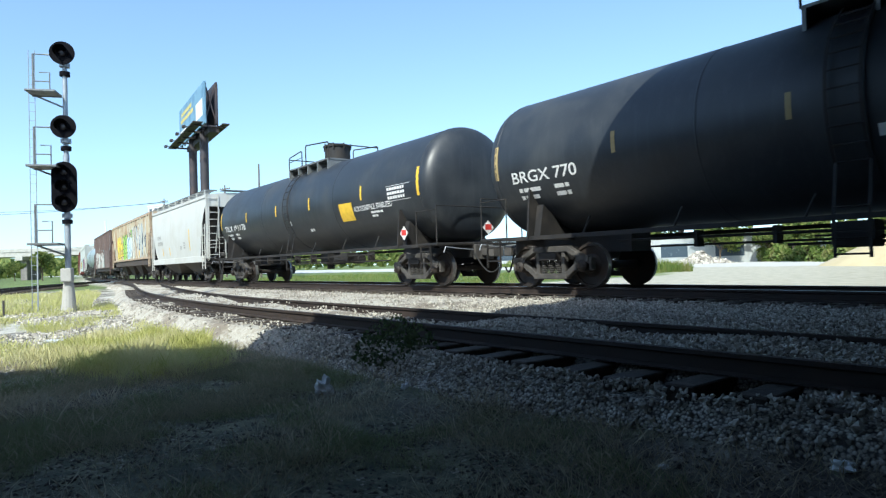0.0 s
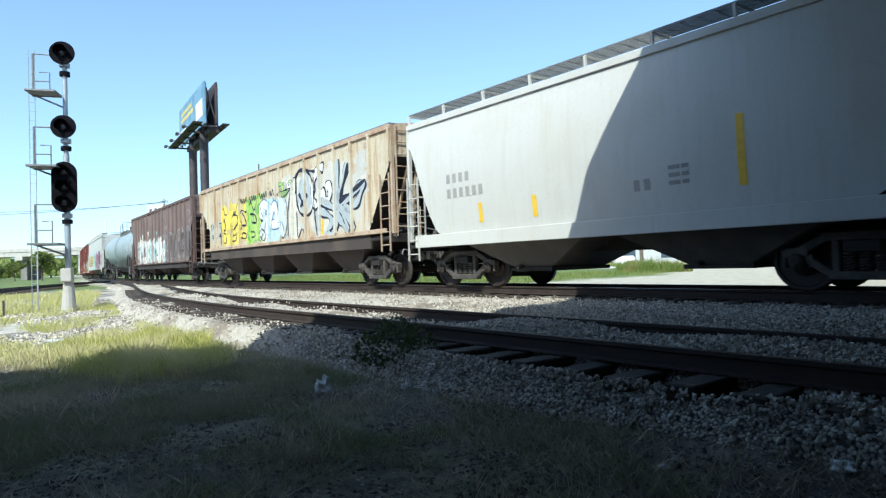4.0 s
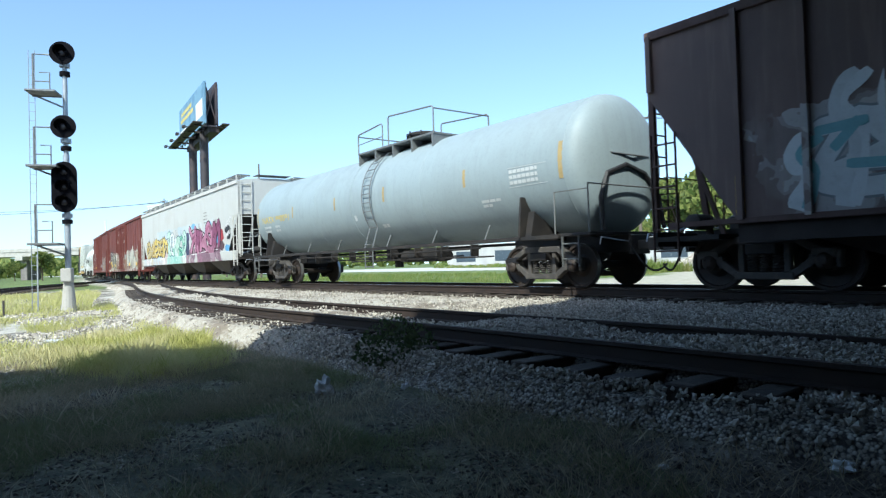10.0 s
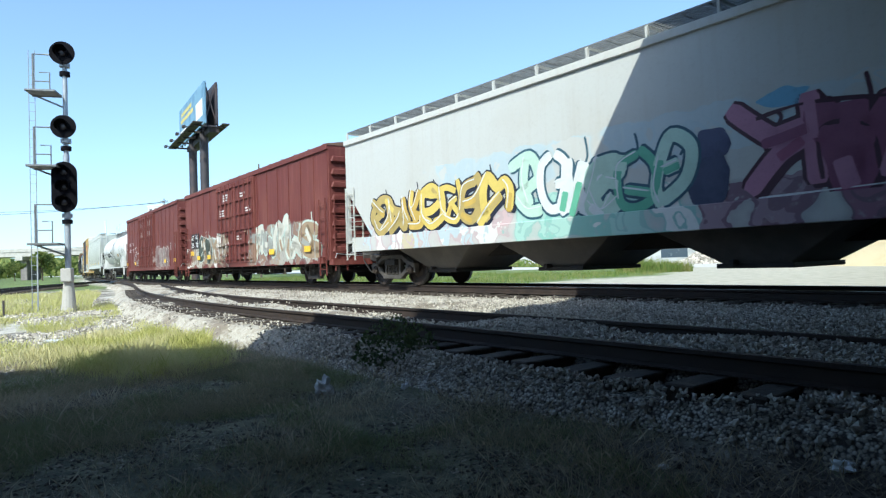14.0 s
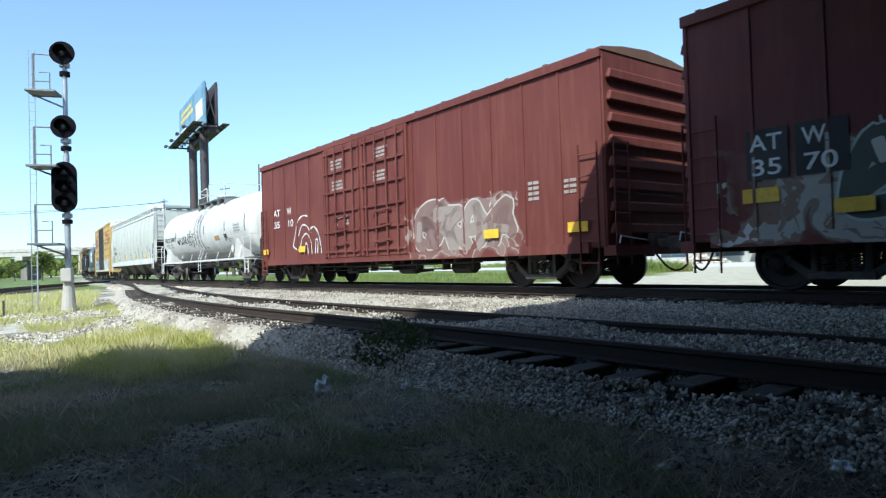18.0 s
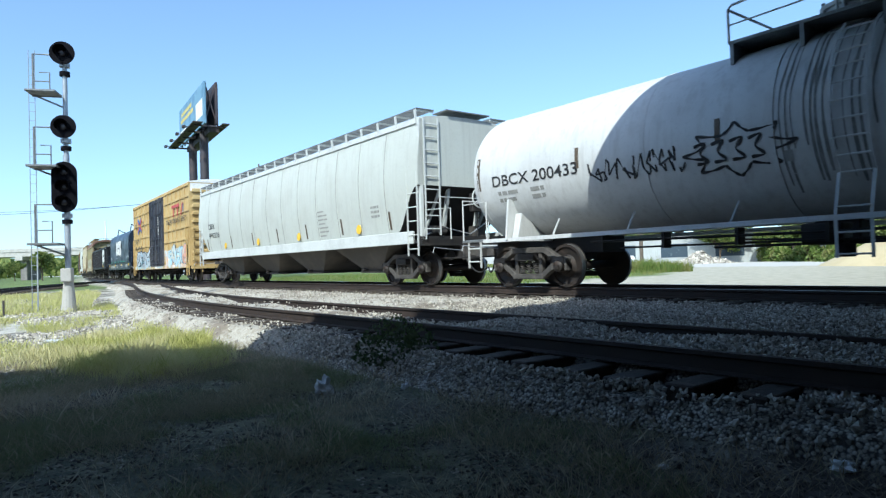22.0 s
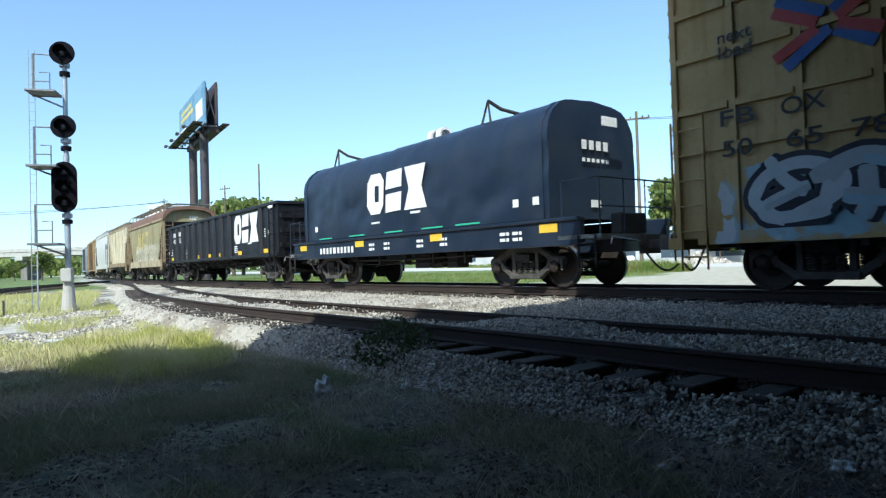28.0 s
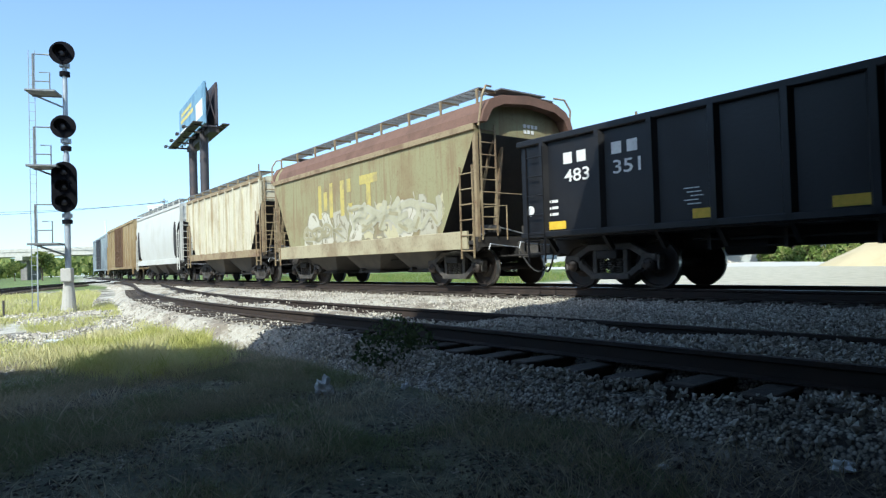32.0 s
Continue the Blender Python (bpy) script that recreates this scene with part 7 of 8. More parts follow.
bars(bm, 0.7, 1.93, 0.06, (12,), coil_surf)
bars(bm, -1.3, 1.78, 0.05, (10, 4), coil_surf)
for x in (4.6, -4.9, 5.2):
    box_on(bm, x, x + 0.18, 1.75, 1.92, coil_surf)
fs = lambda z: -1.503
bars(bm, -4.5, 1.0, 0.19, (1, 1, 1, 1, 1.5, 1, 1, 1, 1, 1), fs, w=0.13)
for x in (-1.4, -0.6, 1.0, 2.0, 4.2, 4.6):
    for i in range(2):
        bars(bm, x, 1.02 + i * 0.13, 0.07, (4, 2), fs)
box(bm, half + 0.0 - 0.9, half - 0.885, -0.25, 0.25, 3.4, 3.6)
part("stencil_block", bm, WHITE, c)
for u in (h1,):
    bm = new_bm()
    for i in range(4):
        box(bm, u + 0.055, u + 0.062, -0.45 + i * 0.24, -0.30 + i * 0.24, 2.95, 3.15)
    for i in range(6):
        box(bm, u + 0.055, u + 0.062, -0.45 + i * 0.16, -0.36 + i * 0.16, 2.68, 2.76)
    box(bm, u + 0.055, u + 0.062, -0.2, 0.12, 1.7, 1.86)
    part("end_stencil_block", bm, WHITE, c)
for u in (-6.0, -2.2, 1.6, 5.4):
    bm = new_bm()
    box_on(bm, u, u + 0.5, 1.15, 1.33, fs)
    part("reflector_strip", bm, YELLOW, c)
bm = new_bm()
for u in (-4.6, -2.6, -0.6, 1.2, 2.6):
    box_on(bm, u, u + 0.9, 1.48, 1.52, lambda z: -w - 0.012)
part("green_stripe", bm, surface("green_tape", (0.06, 0.40, 0.25), 0.5), c)
brake_gear(c, 0.3)
under_gear(c, -2.9, 2.9, 0.86, 5)

# ---- gondola ----
GON = surface("black_gondola_paint", (0.005, 0.005, 0.007), 0.46, dirt=(0.010, 0.010, 0.012), amount=0.35, scale=1.0, streak=0.3)
c, half = car("black ribbed gondola with a large white emblem", -228.1, -245.0, "gondola car", inset=2.0)
h = half - 0.15
top, sill, w = 3.02, 1.08, 1.50
for s in (-1, 1):
    bm = new_bm()
    box(bm, -h, h, s * (w - 0.04), s * w, sill, top)
    part("side_wall", bm, GON, c)
    bm = new_bm()
    box(bm, s * (h - 0.05), s * h, -w + 0.04, w - 0.04, sill, top)
    part("end_wall", bm, GON, c)
bm = new_bm()
box(bm, -h, h, -w, w, sill - 0.06, sill)
part("floor", bm, GON, c)
for s in (-1, 1):
    bm = new_bm()
    box(bm, -h - 0.05, h + 0.05, s * (w - 0.07), s * (w + 0.09), top - 0.04, top + 0.09)
    box(bm, s * (h - 0.06), s * (h + 0.08), -w - 0.09, w + 0.09, top - 0.04, top + 0.085)
    part("top_rail", bm, GON, c, bevel=0.02)
    bm = new_bm()
    box(bm, -h, h, s * w, s * (w + 0.10), sill - 0.03, sill + 0.09)
    part("side_sill", bm, GON, c, bevel=0.015)
    for x in [-7.66] + [-6.25 + 1.13 * i for i in range(9)] + [6.55, 7.7]:
        bm = new_bm()
        prism_pts = [(x - 0.11, s * w), (x - 0.05, s * (w + 0.10)), (x + 0.05, s * (w + 0.10)), (x + 0.11, s * w)]
        a = [bm.verts.new((px, py, sill)) for px, py in prism_pts]
        b = [bm.verts.new((px, py, top)) for px, py in prism_pts]
        for j in range(4):
            bm.faces.new((a[j], a[(j + 1) % 4], b[(j + 1) % 4], b[j]))
        bm.faces.new(a)
        bm.faces.new(b)
        part("side_post", bm, GON, c)
        bm = new_bm()
        beam(bm, (x, s * (w - 0.02), sill), (x, s * (w - 0.3), sill - 0.32), 0.10, 0.07)
        part("floor_bracket", bm, FRAME, c)
    bm = new_bm()
    for z in (1.45, 2.0, 2.55):
        box(bm, s * h, s * (h + 0.09), -w + 0.05, w - 0.05, z - 0.09, z + 0.09)
    part("end_stiffeners", bm, GON, c, bevel=0.02)
    ladder(c, s * (h - 0.45), -w - 0.10, sill - 0.55, top - 0.1, 0.46, 6, GON)
    ladder(c, s * (h + 0.12), -w + 0.35, sill - 0.3, top - 0.1, 0.42, 5, GON, along_x=False)
bm = new_bm()
box(bm, -half, half, -0.33, 0.33, 0.72, sill - 0.06)
part("centre_sill", bm, FRAME, c)
gs = lambda z: -w - 0.002
bm = new_bm()
emblem(bm, 3.3, 1.68, 2.95, 1.2, -w)
part("white_emblem", bm, WHITE, c, "three bold white block shapes")
letters("car_number", "483", WHITE, c, -h + 1.18, 2.12, 0.25, lambda z: -w - 0.01, width=0.62)
letters("car_number", "351", WHITE, c, -h + 2.33, 2.14, 0.25, lambda z: -w - 0.01, width=0.62)
bm = new_bm()
bars(bm, -h + 1.16, 2.48, 0.22, (1.3, 1.3), gs, w=0.17)
bars(bm, -h + 2.32, 2.50, 0.22, (1.3, 1.3), gs, w=0.17)
for i in range(3):
    bars(bm, -h + 0.6, 1.74 - i * 0.13, 0.055, (4, 1, 5), gs)
for i in range(5):
    bars(bm, -h + 3.75 + 0.06 * (i % 3), 1.70 - i * 0.066, 0.018, ((9, 7, 8), (12, 10), (5, 8, 6), (14, 8), (22,))[i], gs)
bars(bm, 5.0, 1.62, 0.06, (13,), gs)
for i in range(4):
    bars(bm, 3.3, 1.55 - i * 0.08, 0.045, (10, 4), gs)
for i in range(4):
    bars(bm, 6.9, 2.1 - i * 0.09, 0.05, (4,), gs)
spin(bm, [(-0.02, 0.11), (-0.006, 0.11)], (-h + 0.22, -w, 1.62), "y", 14)
spin(bm, [(-0.02, 0.11), (-0.006, 0.11)], (7.4, -w, 2.0), "y", 14)
bars(bm, h - 0.75, top - 0.15, 0.10, (1.4,), lambda z: -w - 0.10, w=0.35)
part("stencil_block", bm, WHITE, c)
for u in (-h + 0.7, -h + 3.9, -2.3, -0.6, 1.2, 3.8, 6.8):
    bm = new_bm()
    box_on(bm, u, u + 0.48, 1.2, 1.36, lambda z: -w - 0.012)
    part("reflector_strip", bm, YELLOW, c)
brake_gear(c, 0.0)
under_gear(c, -4.6, 4.6, 0.96, 6)


# ---- signal mast ----
SIGNAL_BLACK = surface("matt_signal_black", (0.004, 0.004, 0.006), 0.85, amount=0.2)
SIGNAL_BLACK.node_tree.nodes["Principled BSDF"].inputs["Specular IOR Level"].default_value = 0.12
MAST = surface("aluminium_mast_paint", (0.32, 0.36, 0.40), 0.5, 0.3, dirt=(0.25, 0.25, 0.24), amount=0.4, scale=3)
CONC = surface("pale_concrete", (0.42, 0.41, 0.38), 0.9, dirt=(0.28, 0.26, 0.23), amount=0.5, scale=1.2, bump=0.3)
LENS = surface("dark_signal_glass", (0.012, 0.010, 0.014), 0.35, amount=0.1)
MX, MY = -24.43, 3.18
sig = thing("signal_mast", "tall railway signal mast with three black signal heads", "signal", at=(MX, MY, -0.62))
sig.rotation_euler = (0, 0, radians(158))
# local: +x towards the viewer's side of the line, +y away to the ladder side
bm = new_bm()
rod(bm, (0, 0, 0.9), (0, 0, 5.2), 0.095, 16)
rod(bm, (0, 0, 5.1), (0, 0, 8.9), 0.075, 14)
part("pole", bm, MAST, sig, smooth=40)
bm = new_bm()
rod(bm, (0, 0, -0.15), (0, 0, 1.05), 0.25, 14, 0.15)
part("foot", bm, CONC, sig, bevel=0.01)
bm = new_bm()
box(bm, -0.30, 0.05, -0.16, 0.16, 0.98, 1.42)
part("case", bm, CONC, sig, "pale grey equipment case", bevel=0.02)


def head(z, oval):
    bm = new_bm()
    pts = []
    if oval:
        hh, r = 0.46, 0.38
        pts = [(r * math.cos(a), hh + r * math.sin(a)) for a in [i * math.pi / 12 for i in range(13)]] + [(-r * math.cos(a), -hh - r * math.sin(a)) for a in [i * math.pi / 12 for i in range(13)]]
    else:
        r = 0.38
        pts = [(r * math.cos(a), r * math.sin(a)) for a in [i * math.tau / 28 for i in range(28)]]
    a = [bm.verts.new((-0.30, u, z + v)) for u, v in pts]
    b = [bm.verts.new((-0.26, u, z + v)) for u, v in pts]
    n = len(pts)
    for i in range(n):
        bm.faces.new((a[i], a[(i + 1) % n], b[(i + 1) % n], b[i]))
    bm.faces.new(a[::-1])
    bm.faces.new(b)
    hd = part("signal_head", bm, SIGNAL_BLACK, sig, "black round-ended backing plate" if oval else "black round backing plate")
    bm = new_bm()
    box(bm, -0.27, 0.0, -0.16, 0.16, z - (0.7 if oval else 0.2), z + (0.7 if oval else 0.2))
    part("lamp_housing", bm, SIGNAL_BLACK, hd, bevel=0.03)
    for dz in ((-0.5, 0.0, 0.5) if oval else (0.0,)):
        bm = new_bm()
        rings = []
        for x in (-0.30, -0.62):
            rings.append([bm.verts.new((x, 0.20 * math.cos(t), z + dz + 0.20 * math.sin(t))) for t in [-0.5 + i * (math.pi + 1.0) / 14 for i in range(15)]])
        for i in range(14):
            bm.faces.new((rings[0][i], rings[0][i + 1], rings[1][i + 1], rings[1][i]))
        bmesh.ops.solidify(bm, geom=bm.faces[:], thickness=0.006)
        part("visor", bm, SIGNAL_BLACK, hd)
        bm = new_bm()
        spin(bm, [(0.0, 0.11), (-0.03, 0.10), (-0.045, 0.05)], (-0.30, 0, z + dz), "x", 18)
        part("lens", bm, LENS, hd, smooth=60)


head(8.55, False)
head(6.10, False)
head(4.10, True)
for z, zr in ((7.15, 8.55), (4.72, 6.12), (2.20, 3.55)):
    bm = new_bm()
    box(bm, -0.75, 0.05, 0.1, 0.97, z, z + 0.05)
    plat = part("platform", bm, GRATE, sig)
    bm = new_bm()
    beam(bm, (0, 0.05, z - 0.35), (-0.1, 0.88, z), 0.05)
    beam(bm, (-0.7, 0.1, z + 0.02), (-0.7, 0.97, z + 0.02), 0.07)
    beam(bm, (0.02, 0.1, z + 0.02), (0.02, 0.97, z + 0.02), 0.07)
    part("bracket", bm, GRATE, plat)
    bm = new_bm()
    pipe(bm, [(0.0, 0.94, z), (0.0, 0.94, zr), (0.0, 0.25, zr)], 0.035)
    pipe(bm, [(0.0, 0.45, z), (0.0, 0.45, z + 0.8), (0.0, 0.75, z + 0.8)], 0.02)
    pipe(bm, [(0.0, 0.94, z + 0.5), (0.0, 0.45, z + 0.5)], 0.02)
    part("guard_rail", bm, GRATE, plat)
for z in (8.15, 7.85, 5.6, 5.35, 3.1, 2.9):
    bm = new_bm()
    rod(bm, (0, 0, z), (0, 0, z + 0.14), 0.16, 14)
    part("clamp", bm, MAST if z in (8.15, 5.6, 3.1) else SIGNAL_BLACK, sig)
bm = new_bm()
for y in (0.92, 1.10):
    pipe(bm, [(0.1, y, 0.05), (0.1, y, 8.7)], 0.012)
for i in range(28):
    rod(bm, (0.1, 0.92, 0.35 + i * 0.3), (0.1, 1.10, 0.35 + i * 0.3), 0.008, 5)
part("ladder", bm, MAST, sig)
bm = new_bm()
box(bm, 0.08, 0.12, 0.91, 0.95, -0.1, 1.9)
part("ladder_post", bm, MAST, sig, "pale ladder foot post")
bm = new_bm()
rod(bm, (0, 0, 0.0), (0, 0, 0.55), 0.03, 8)
solid("marker_stake", bm, CAST, "short rusty stake in the grass", "stake").location = (MX + 1.0, MY - 1.85, -0.68)

# ---- billboard ----
BSTEEL = surface("brown_billboard_steel", (0.048, 0.043, 0.050), 0.6, 0.3, dirt=(0.12, 0.08, 0.07), amount=0.5, scale=1)
bb = thing("billboard", "double-faced roadside billboard on two steel columns", "billboard", at=(-74.0, 22.2, -0.8))
dv = Vector((-16.3, 1.8, 0)).normalized()
bb.rotation_euler = (0, 0, math.atan2(-dv.y, -dv.x))
# local +x runs towards the camera end, -y is the face that looks at the tracks
for x in (-3.0, 3.4):
    bm = new_bm()
    rod(bm, (x, 0.45, -0.2), (x, 0.45, 17.4), 0.46, 18)
    part("column", bm, BSTEEL, bb, smooth=40)
AD = bpy.data.materials.new("blue_advertising_sheet")
k = Tree(AD)
sp = k.n("SeparateXYZ", Vector=k.coords())
c = k.mix(k.step(k.noise(0.5, 2), 0.35, 0.65), (0.10, 0.20, 0.30), (0.17, 0.30, 0.40))
k.put(k.bsdf.inputs["Base Color"], c)
k.bsdf.inputs["Roughness"].default_value = 0.5
for y, ang, nm in ((-0.15, 0.0, "face"), (1.0, 0.10, "face")):
    bm = new_bm()
    box(bm, -7.4, 7.4, y - 0.1, y + 0.1, 16.6, 21.0)
    f = part("face", bm, AD if y < 0 else BSTEEL, bb, "blue poster face" if y < 0 else "dark back face", bevel=0.02)
    bm = new_bm()
    for x in [-7.0 + i * 1.55 for i in range(10)]:
        beam(bm, (x, y + 0.16, 16.4), (x, y + 0.16, 20.9), 0.12, 0.12)
    part("uprights", bm, BSTEEL, f)
bm = new_bm()
for x in (-7.0, -3.5, 0.0, 3.5, 7.0):
    beam(bm, (x, 0.0, 17.2), (x, 0.9, 20.6), 0.12)
    beam(bm, (x, 0.9, 17.2), (x, 0.0, 20.6), 0.12)
    beam(bm, (x, -1.2, 16.4), (x, 2.0, 16.4), 0.16, 0.25)
part("cross_bracing", bm, BSTEEL, bb)
bm = new_bm()
box(bm, -8.2, 8.2, -1.5, -0.55, 16.45, 16.55)
box(bm, -8.2, 8.2, 1.4, 2.1, 16.45, 16.55)
box(bm, -6.5, 6.5, 0.4, 1.4, 15.9, 16.5)
part("catwalk", bm, BSTEEL, bb)
for x in (-6.0, -2.0, 2.0, 6.0):
    bm = new_bm()
    pipe(bm, [(x, -1.0, 16.5), (x, -2.0, 16.3)], 0.04)
    box(bm, x - 0.3, x + 0.3, -2.2, -1.9, 16.2, 16.45)
    part("flood_lamp", bm, BSTEEL, bb)
bm = new_bm()
for i in range(2):
    box(bm, -6.2 + i * 0.4, 1.5 - i, -0.27, -0.255, 19.1 + i * 0.75, 19.55 + i * 0.75)
part("advert_bars", bm, surface("advert_yellow", (0.55, 0.45, 0.15), 0.6), bb, "pale yellow bars")
for x0, x1, z0, z1 in ((3.0, 6.6, 17.6, 19.4), (-6.8, -3.2, 17.3, 18.2)):
    bm = new_bm()
    box(bm, x0, x1, -0.27, -0.255, z0, z1)
    part("advert_panel", bm, WHITE, bb, "white panel")

# ---- distance: viaduct, buildings, poles, trees ----
via = thing("viaduct", "pale concrete road viaduct across the distance", "viaduct", at=(-205, 20, -0.8))
via.rotation_euler = (0, 0, math.atan2(15.5, 12.0))
bm = new_bm()
box(bm, -160, 55, -5, 5, 6.5, 7.7)
part("deck", bm, CONC, via)
bm = new_bm()
for y in (-5.2, 4.95):
    box(bm, -160, 55, y, y + 0.25, 7.7, 8.55)
part("parapet", bm, CONC, via)
for x in (-90, -66, -42, -20, -2.5, 20, 42):
    bm = new_bm()
    box(bm, x - 0.9, x + 0.9, -3.0, 3.0, -1, 5.6)
    part("pier", bm, surface("shaded_concrete", (0.20, 0.19, 0.18), 0.9, amount=0.5), via, bevel=0.1)
    bm = new_bm()
    box(bm, x - 1.0, x + 1.0, -5, 5, 5.5, 6.5)
    part("pier_cap", bm, CONC, via)

OFF = surface("white_render_wall", (0.66, 0.66, 0.64), 0.8, dirt=(0.45, 0.45, 0.43), amount=0.3, scale=0.2, bump=0.0)
GLASS = surface("dark_window_glass", (0.05, 0.07, 0.09), 0.15, amount=0.1)


def block(name, label, x, y, w, d, h, mat, storeys, bays, turn=0.0, roof=None):
    """A plain building with rows of windows on its near faces and a parapet."""
    b = thing(name, label, "building", at=(x, y, -1.2))
    b.rotation_euler = (0, 0, turn)
    bm = new_bm()
    box(bm, -w / 2, w / 2, -d / 2, d / 2, 0, h)
    part("wall", bm, mat, b)
    bm = new_bm()
    box(bm, -w / 2 - 0.2, w / 2 + 0.2, -d / 2 - 0.2, d / 2 + 0.2, h, h + 0.5)
    part("roof", bm, roof or mat, b)
    for i in range(storeys):
        for j in range(bays):
            z = h * (i + 0.35) / storeys
            xx = -w / 2 + w * (j + 0.25) / bays
            bm = new_bm()
            box(bm, xx, xx + w / bays * 0.5, -d / 2 - 0.06, -d / 2 + 0.02, z, z + h / storeys * 0.45)
            part("window", bm, GLASS, b)
            bm = new_bm()
            box(bm, d * 0 + w / 2 - 0.02, w / 2 + 0.06, -d / 2 + d * (j + 0.25) / bays, -d / 2 + d * (j + 0.75) / bays, z, z + h / storeys * 0.45)
            part("window", bm, GLASS, b)
    return b


block("office_tower", "white office tower far behind the tracks", -233, 62, 9, 12, 24, OFF, 8, 3, 0.3)
block("warehouse", "long low pale warehouse beyond the meadow", -98, 108, 46, 16, 5.2, surface("grey_shed_wall", (0.36, 0.37, 0.36), 0.8, dirt=(0.25, 0.26, 0.25), amount=0.5, scale=0.3), 1, 5, 0.5)
block("warehouse", "low metal shed beyond the meadow", -52, 92, 30, 14, 4.4, surface("pale_metal_siding", (0.38, 0.40, 0.39), 0.6, dirt=(0.25, 0.26, 0.25), amount=0.5, scale=0.4, streak=0.4), 1, 4, 0.35)
block("warehouse", "low brick shed beside the haul road", -22, 120, 34, 14, 5.0, surface("dull_brick", (0.30, 0.22, 0.18), 0.9, amount=0.4), 1, 6, 0.1)

WOOD = surface("grey_pole_timber", (0.14, 0.115, 0.09), 0.9, dirt=(0.08, 0.065, 0.05), amount=0.5, scale=2, bump=0.4)


def pole(x, y, h, arms=1, turn=0.5):
    p = thing("utility_pole", "weathered wooden utility pole with crossarm", "utility pole", "utility poles", at=(x, y, -0.9))
    p.rotation_euler = (0, 0, turn)
    bm = new_bm()
    rod(bm, (0, 0, -0.3), (0, 0, h), 0.17, 10, 0.11)
    part("post", bm, WOOD, p, smooth=40)
    for i in range(arms):
        bm = new_bm()
        box(bm, -1.1, 1.1, -0.06, 0.06, h - 0.7 - i * 0.9, h - 0.56 - i * 0.9)
        arm = part("crossarm", bm, WOOD, p)
        for u in (-1.0, -0.5, 0.5, 1.0):
            bm = new_bm()
            rod(bm, (u, 0, h - 0.56 - i * 0.9), (u, 0, h - 0.38 - i * 0.9), 0.05, 8, 0.03)
            part("insulator", bm, SIGNAL_BLACK, arm)
    return p


pole(-86.5, 34.8, 16.2, 0)
pole(-109.5, 37.9, 16.0, 1)
pole(-158.2, 40.4, 18.6, 1)
pole(-32.8, 47.0, 14.0, 1)
pole(-9.0, 52.0, 13.0, 1)
mast = thing("radio_mast", "thin white mast in the far distance", "mast", at=(-300, 53, -1))
bm = new_bm()
rod(bm, (0, 0, 0), (0, 0, 24), 0.6, 8, 0.25)
part("post", bm, OFF, mast)


def cable(a, b, sag, r=0.022):
    a, b = Vector(a), Vector(b)
    pts = [a.lerp(b, i / 16) - Vector((0, 0, sag * 4 * (i / 16) * (1 - i / 16))) for i in range(17)]
    bm = new_bm()
    pipe(bm, pts, r, 4)
    solid("power_line", bm, RUBBER, "sagging overhead power line", "cable", "overhead lines")


cable((-32.8, 47.0, 12.5), (-9.0, 52.0, 11.4), 0.5)
cable((-32.8, 47.6, 12.5), (-9.0, 52.6, 11.4), 0.6)
cable((-9.0, 52.0, 11.4), (22.0, 58.0, 11.4), 0.6)
cable((-260, -40, 20), (-158.2, 40.4, 16.9), 2.0, 0.06)
cable((-260, -36, 22), (-158.2, 41.4, 16.9), 2.0, 0.05)

LEAF_V = [(-0.5, 0, 0), (0.5, 0, 0.1), (0.5, 0.3, 0.9), (-0.5, 0.3, 1.0)]
LEAF_F = [(0, 1, 2, 3)]
LEAF = grass_material("tree_leaf", (0.06, 0.105, 0.022), (0.15, 0.20, 0.045), (0.24, 0.26, 0.07))
BARK = surface("tree_bark", (0.10, 0.075, 0.055), 0.9, amount=0.5, scale=4, bump=0.6)


def tree_meshes(seed, h, spread_r, leaves, size):
    r = random.Random(seed)
    bm = new_bm()
    rod(bm, (0, 0, -0.3), (0.1, 0, h * 0.45), h * 0.030, 9, h * 0.018)
    tips = []
    for i in range(9):
        a = i * 2.4 + r.uniform(-0.3, 0.3)
        z0 = h * r.uniform(0.25, 0.5)
        tip = Vector((math.cos(a) * spread_r * r.uniform(0.4, 0.85), math.sin(a) * spread_r * r.uniform(0.4, 0.85), h * r.uniform(0.5, 0.92)))
        rod(bm, (0.05, 0, z0), tip, h * 0.012, 6, h * 0.004)
        tips.append(tip)
        for j in range(3):
            t2 = tip + Vector((r.uniform(-1, 1), r.uniform(-1, 1), r.uniform(-0.4, 0.8))) * spread_r * 0.35
            rod(bm, tip.lerp(Vector((0.05, 0, z0)), 0.3), t2, h * 0.006, 5, h * 0.002)
            tips.append(t2)
    trunk = mesh_of("trunk", bm, BARK, smooth=40)
    pl = []
    for i in range(leaves):
        t = tips[r.randrange(len(tips))]
        v = Vector((r.gauss(0, 1), r.gauss(0, 1), r.gauss(0, 0.8))).normalized() * spread_r * 0.34 * r.random() ** 0.5
        p = t + v
        s = size * r.uniform(0.6, 1.4)
        pl.append((p.x, p.y, max(p.z, h * 0.12), s, s, s, r.uniform(0, 6.28), r.uniform(-0.8, 0.8)))
    ob = scatter("crown", "x", LEAF, LEAF_V, LEAF_F, pl)
    crown = ob.data
    bpy.data.objects.remove(ob)
    return trunk, crown


KINDS = [tree_meshes(1, 11, 4.6, 5200, 0.42), tree_meshes(2, 9, 5.0, 5200, 0.42), tree_meshes(3, 13, 5.0, 5600, 0.45)]


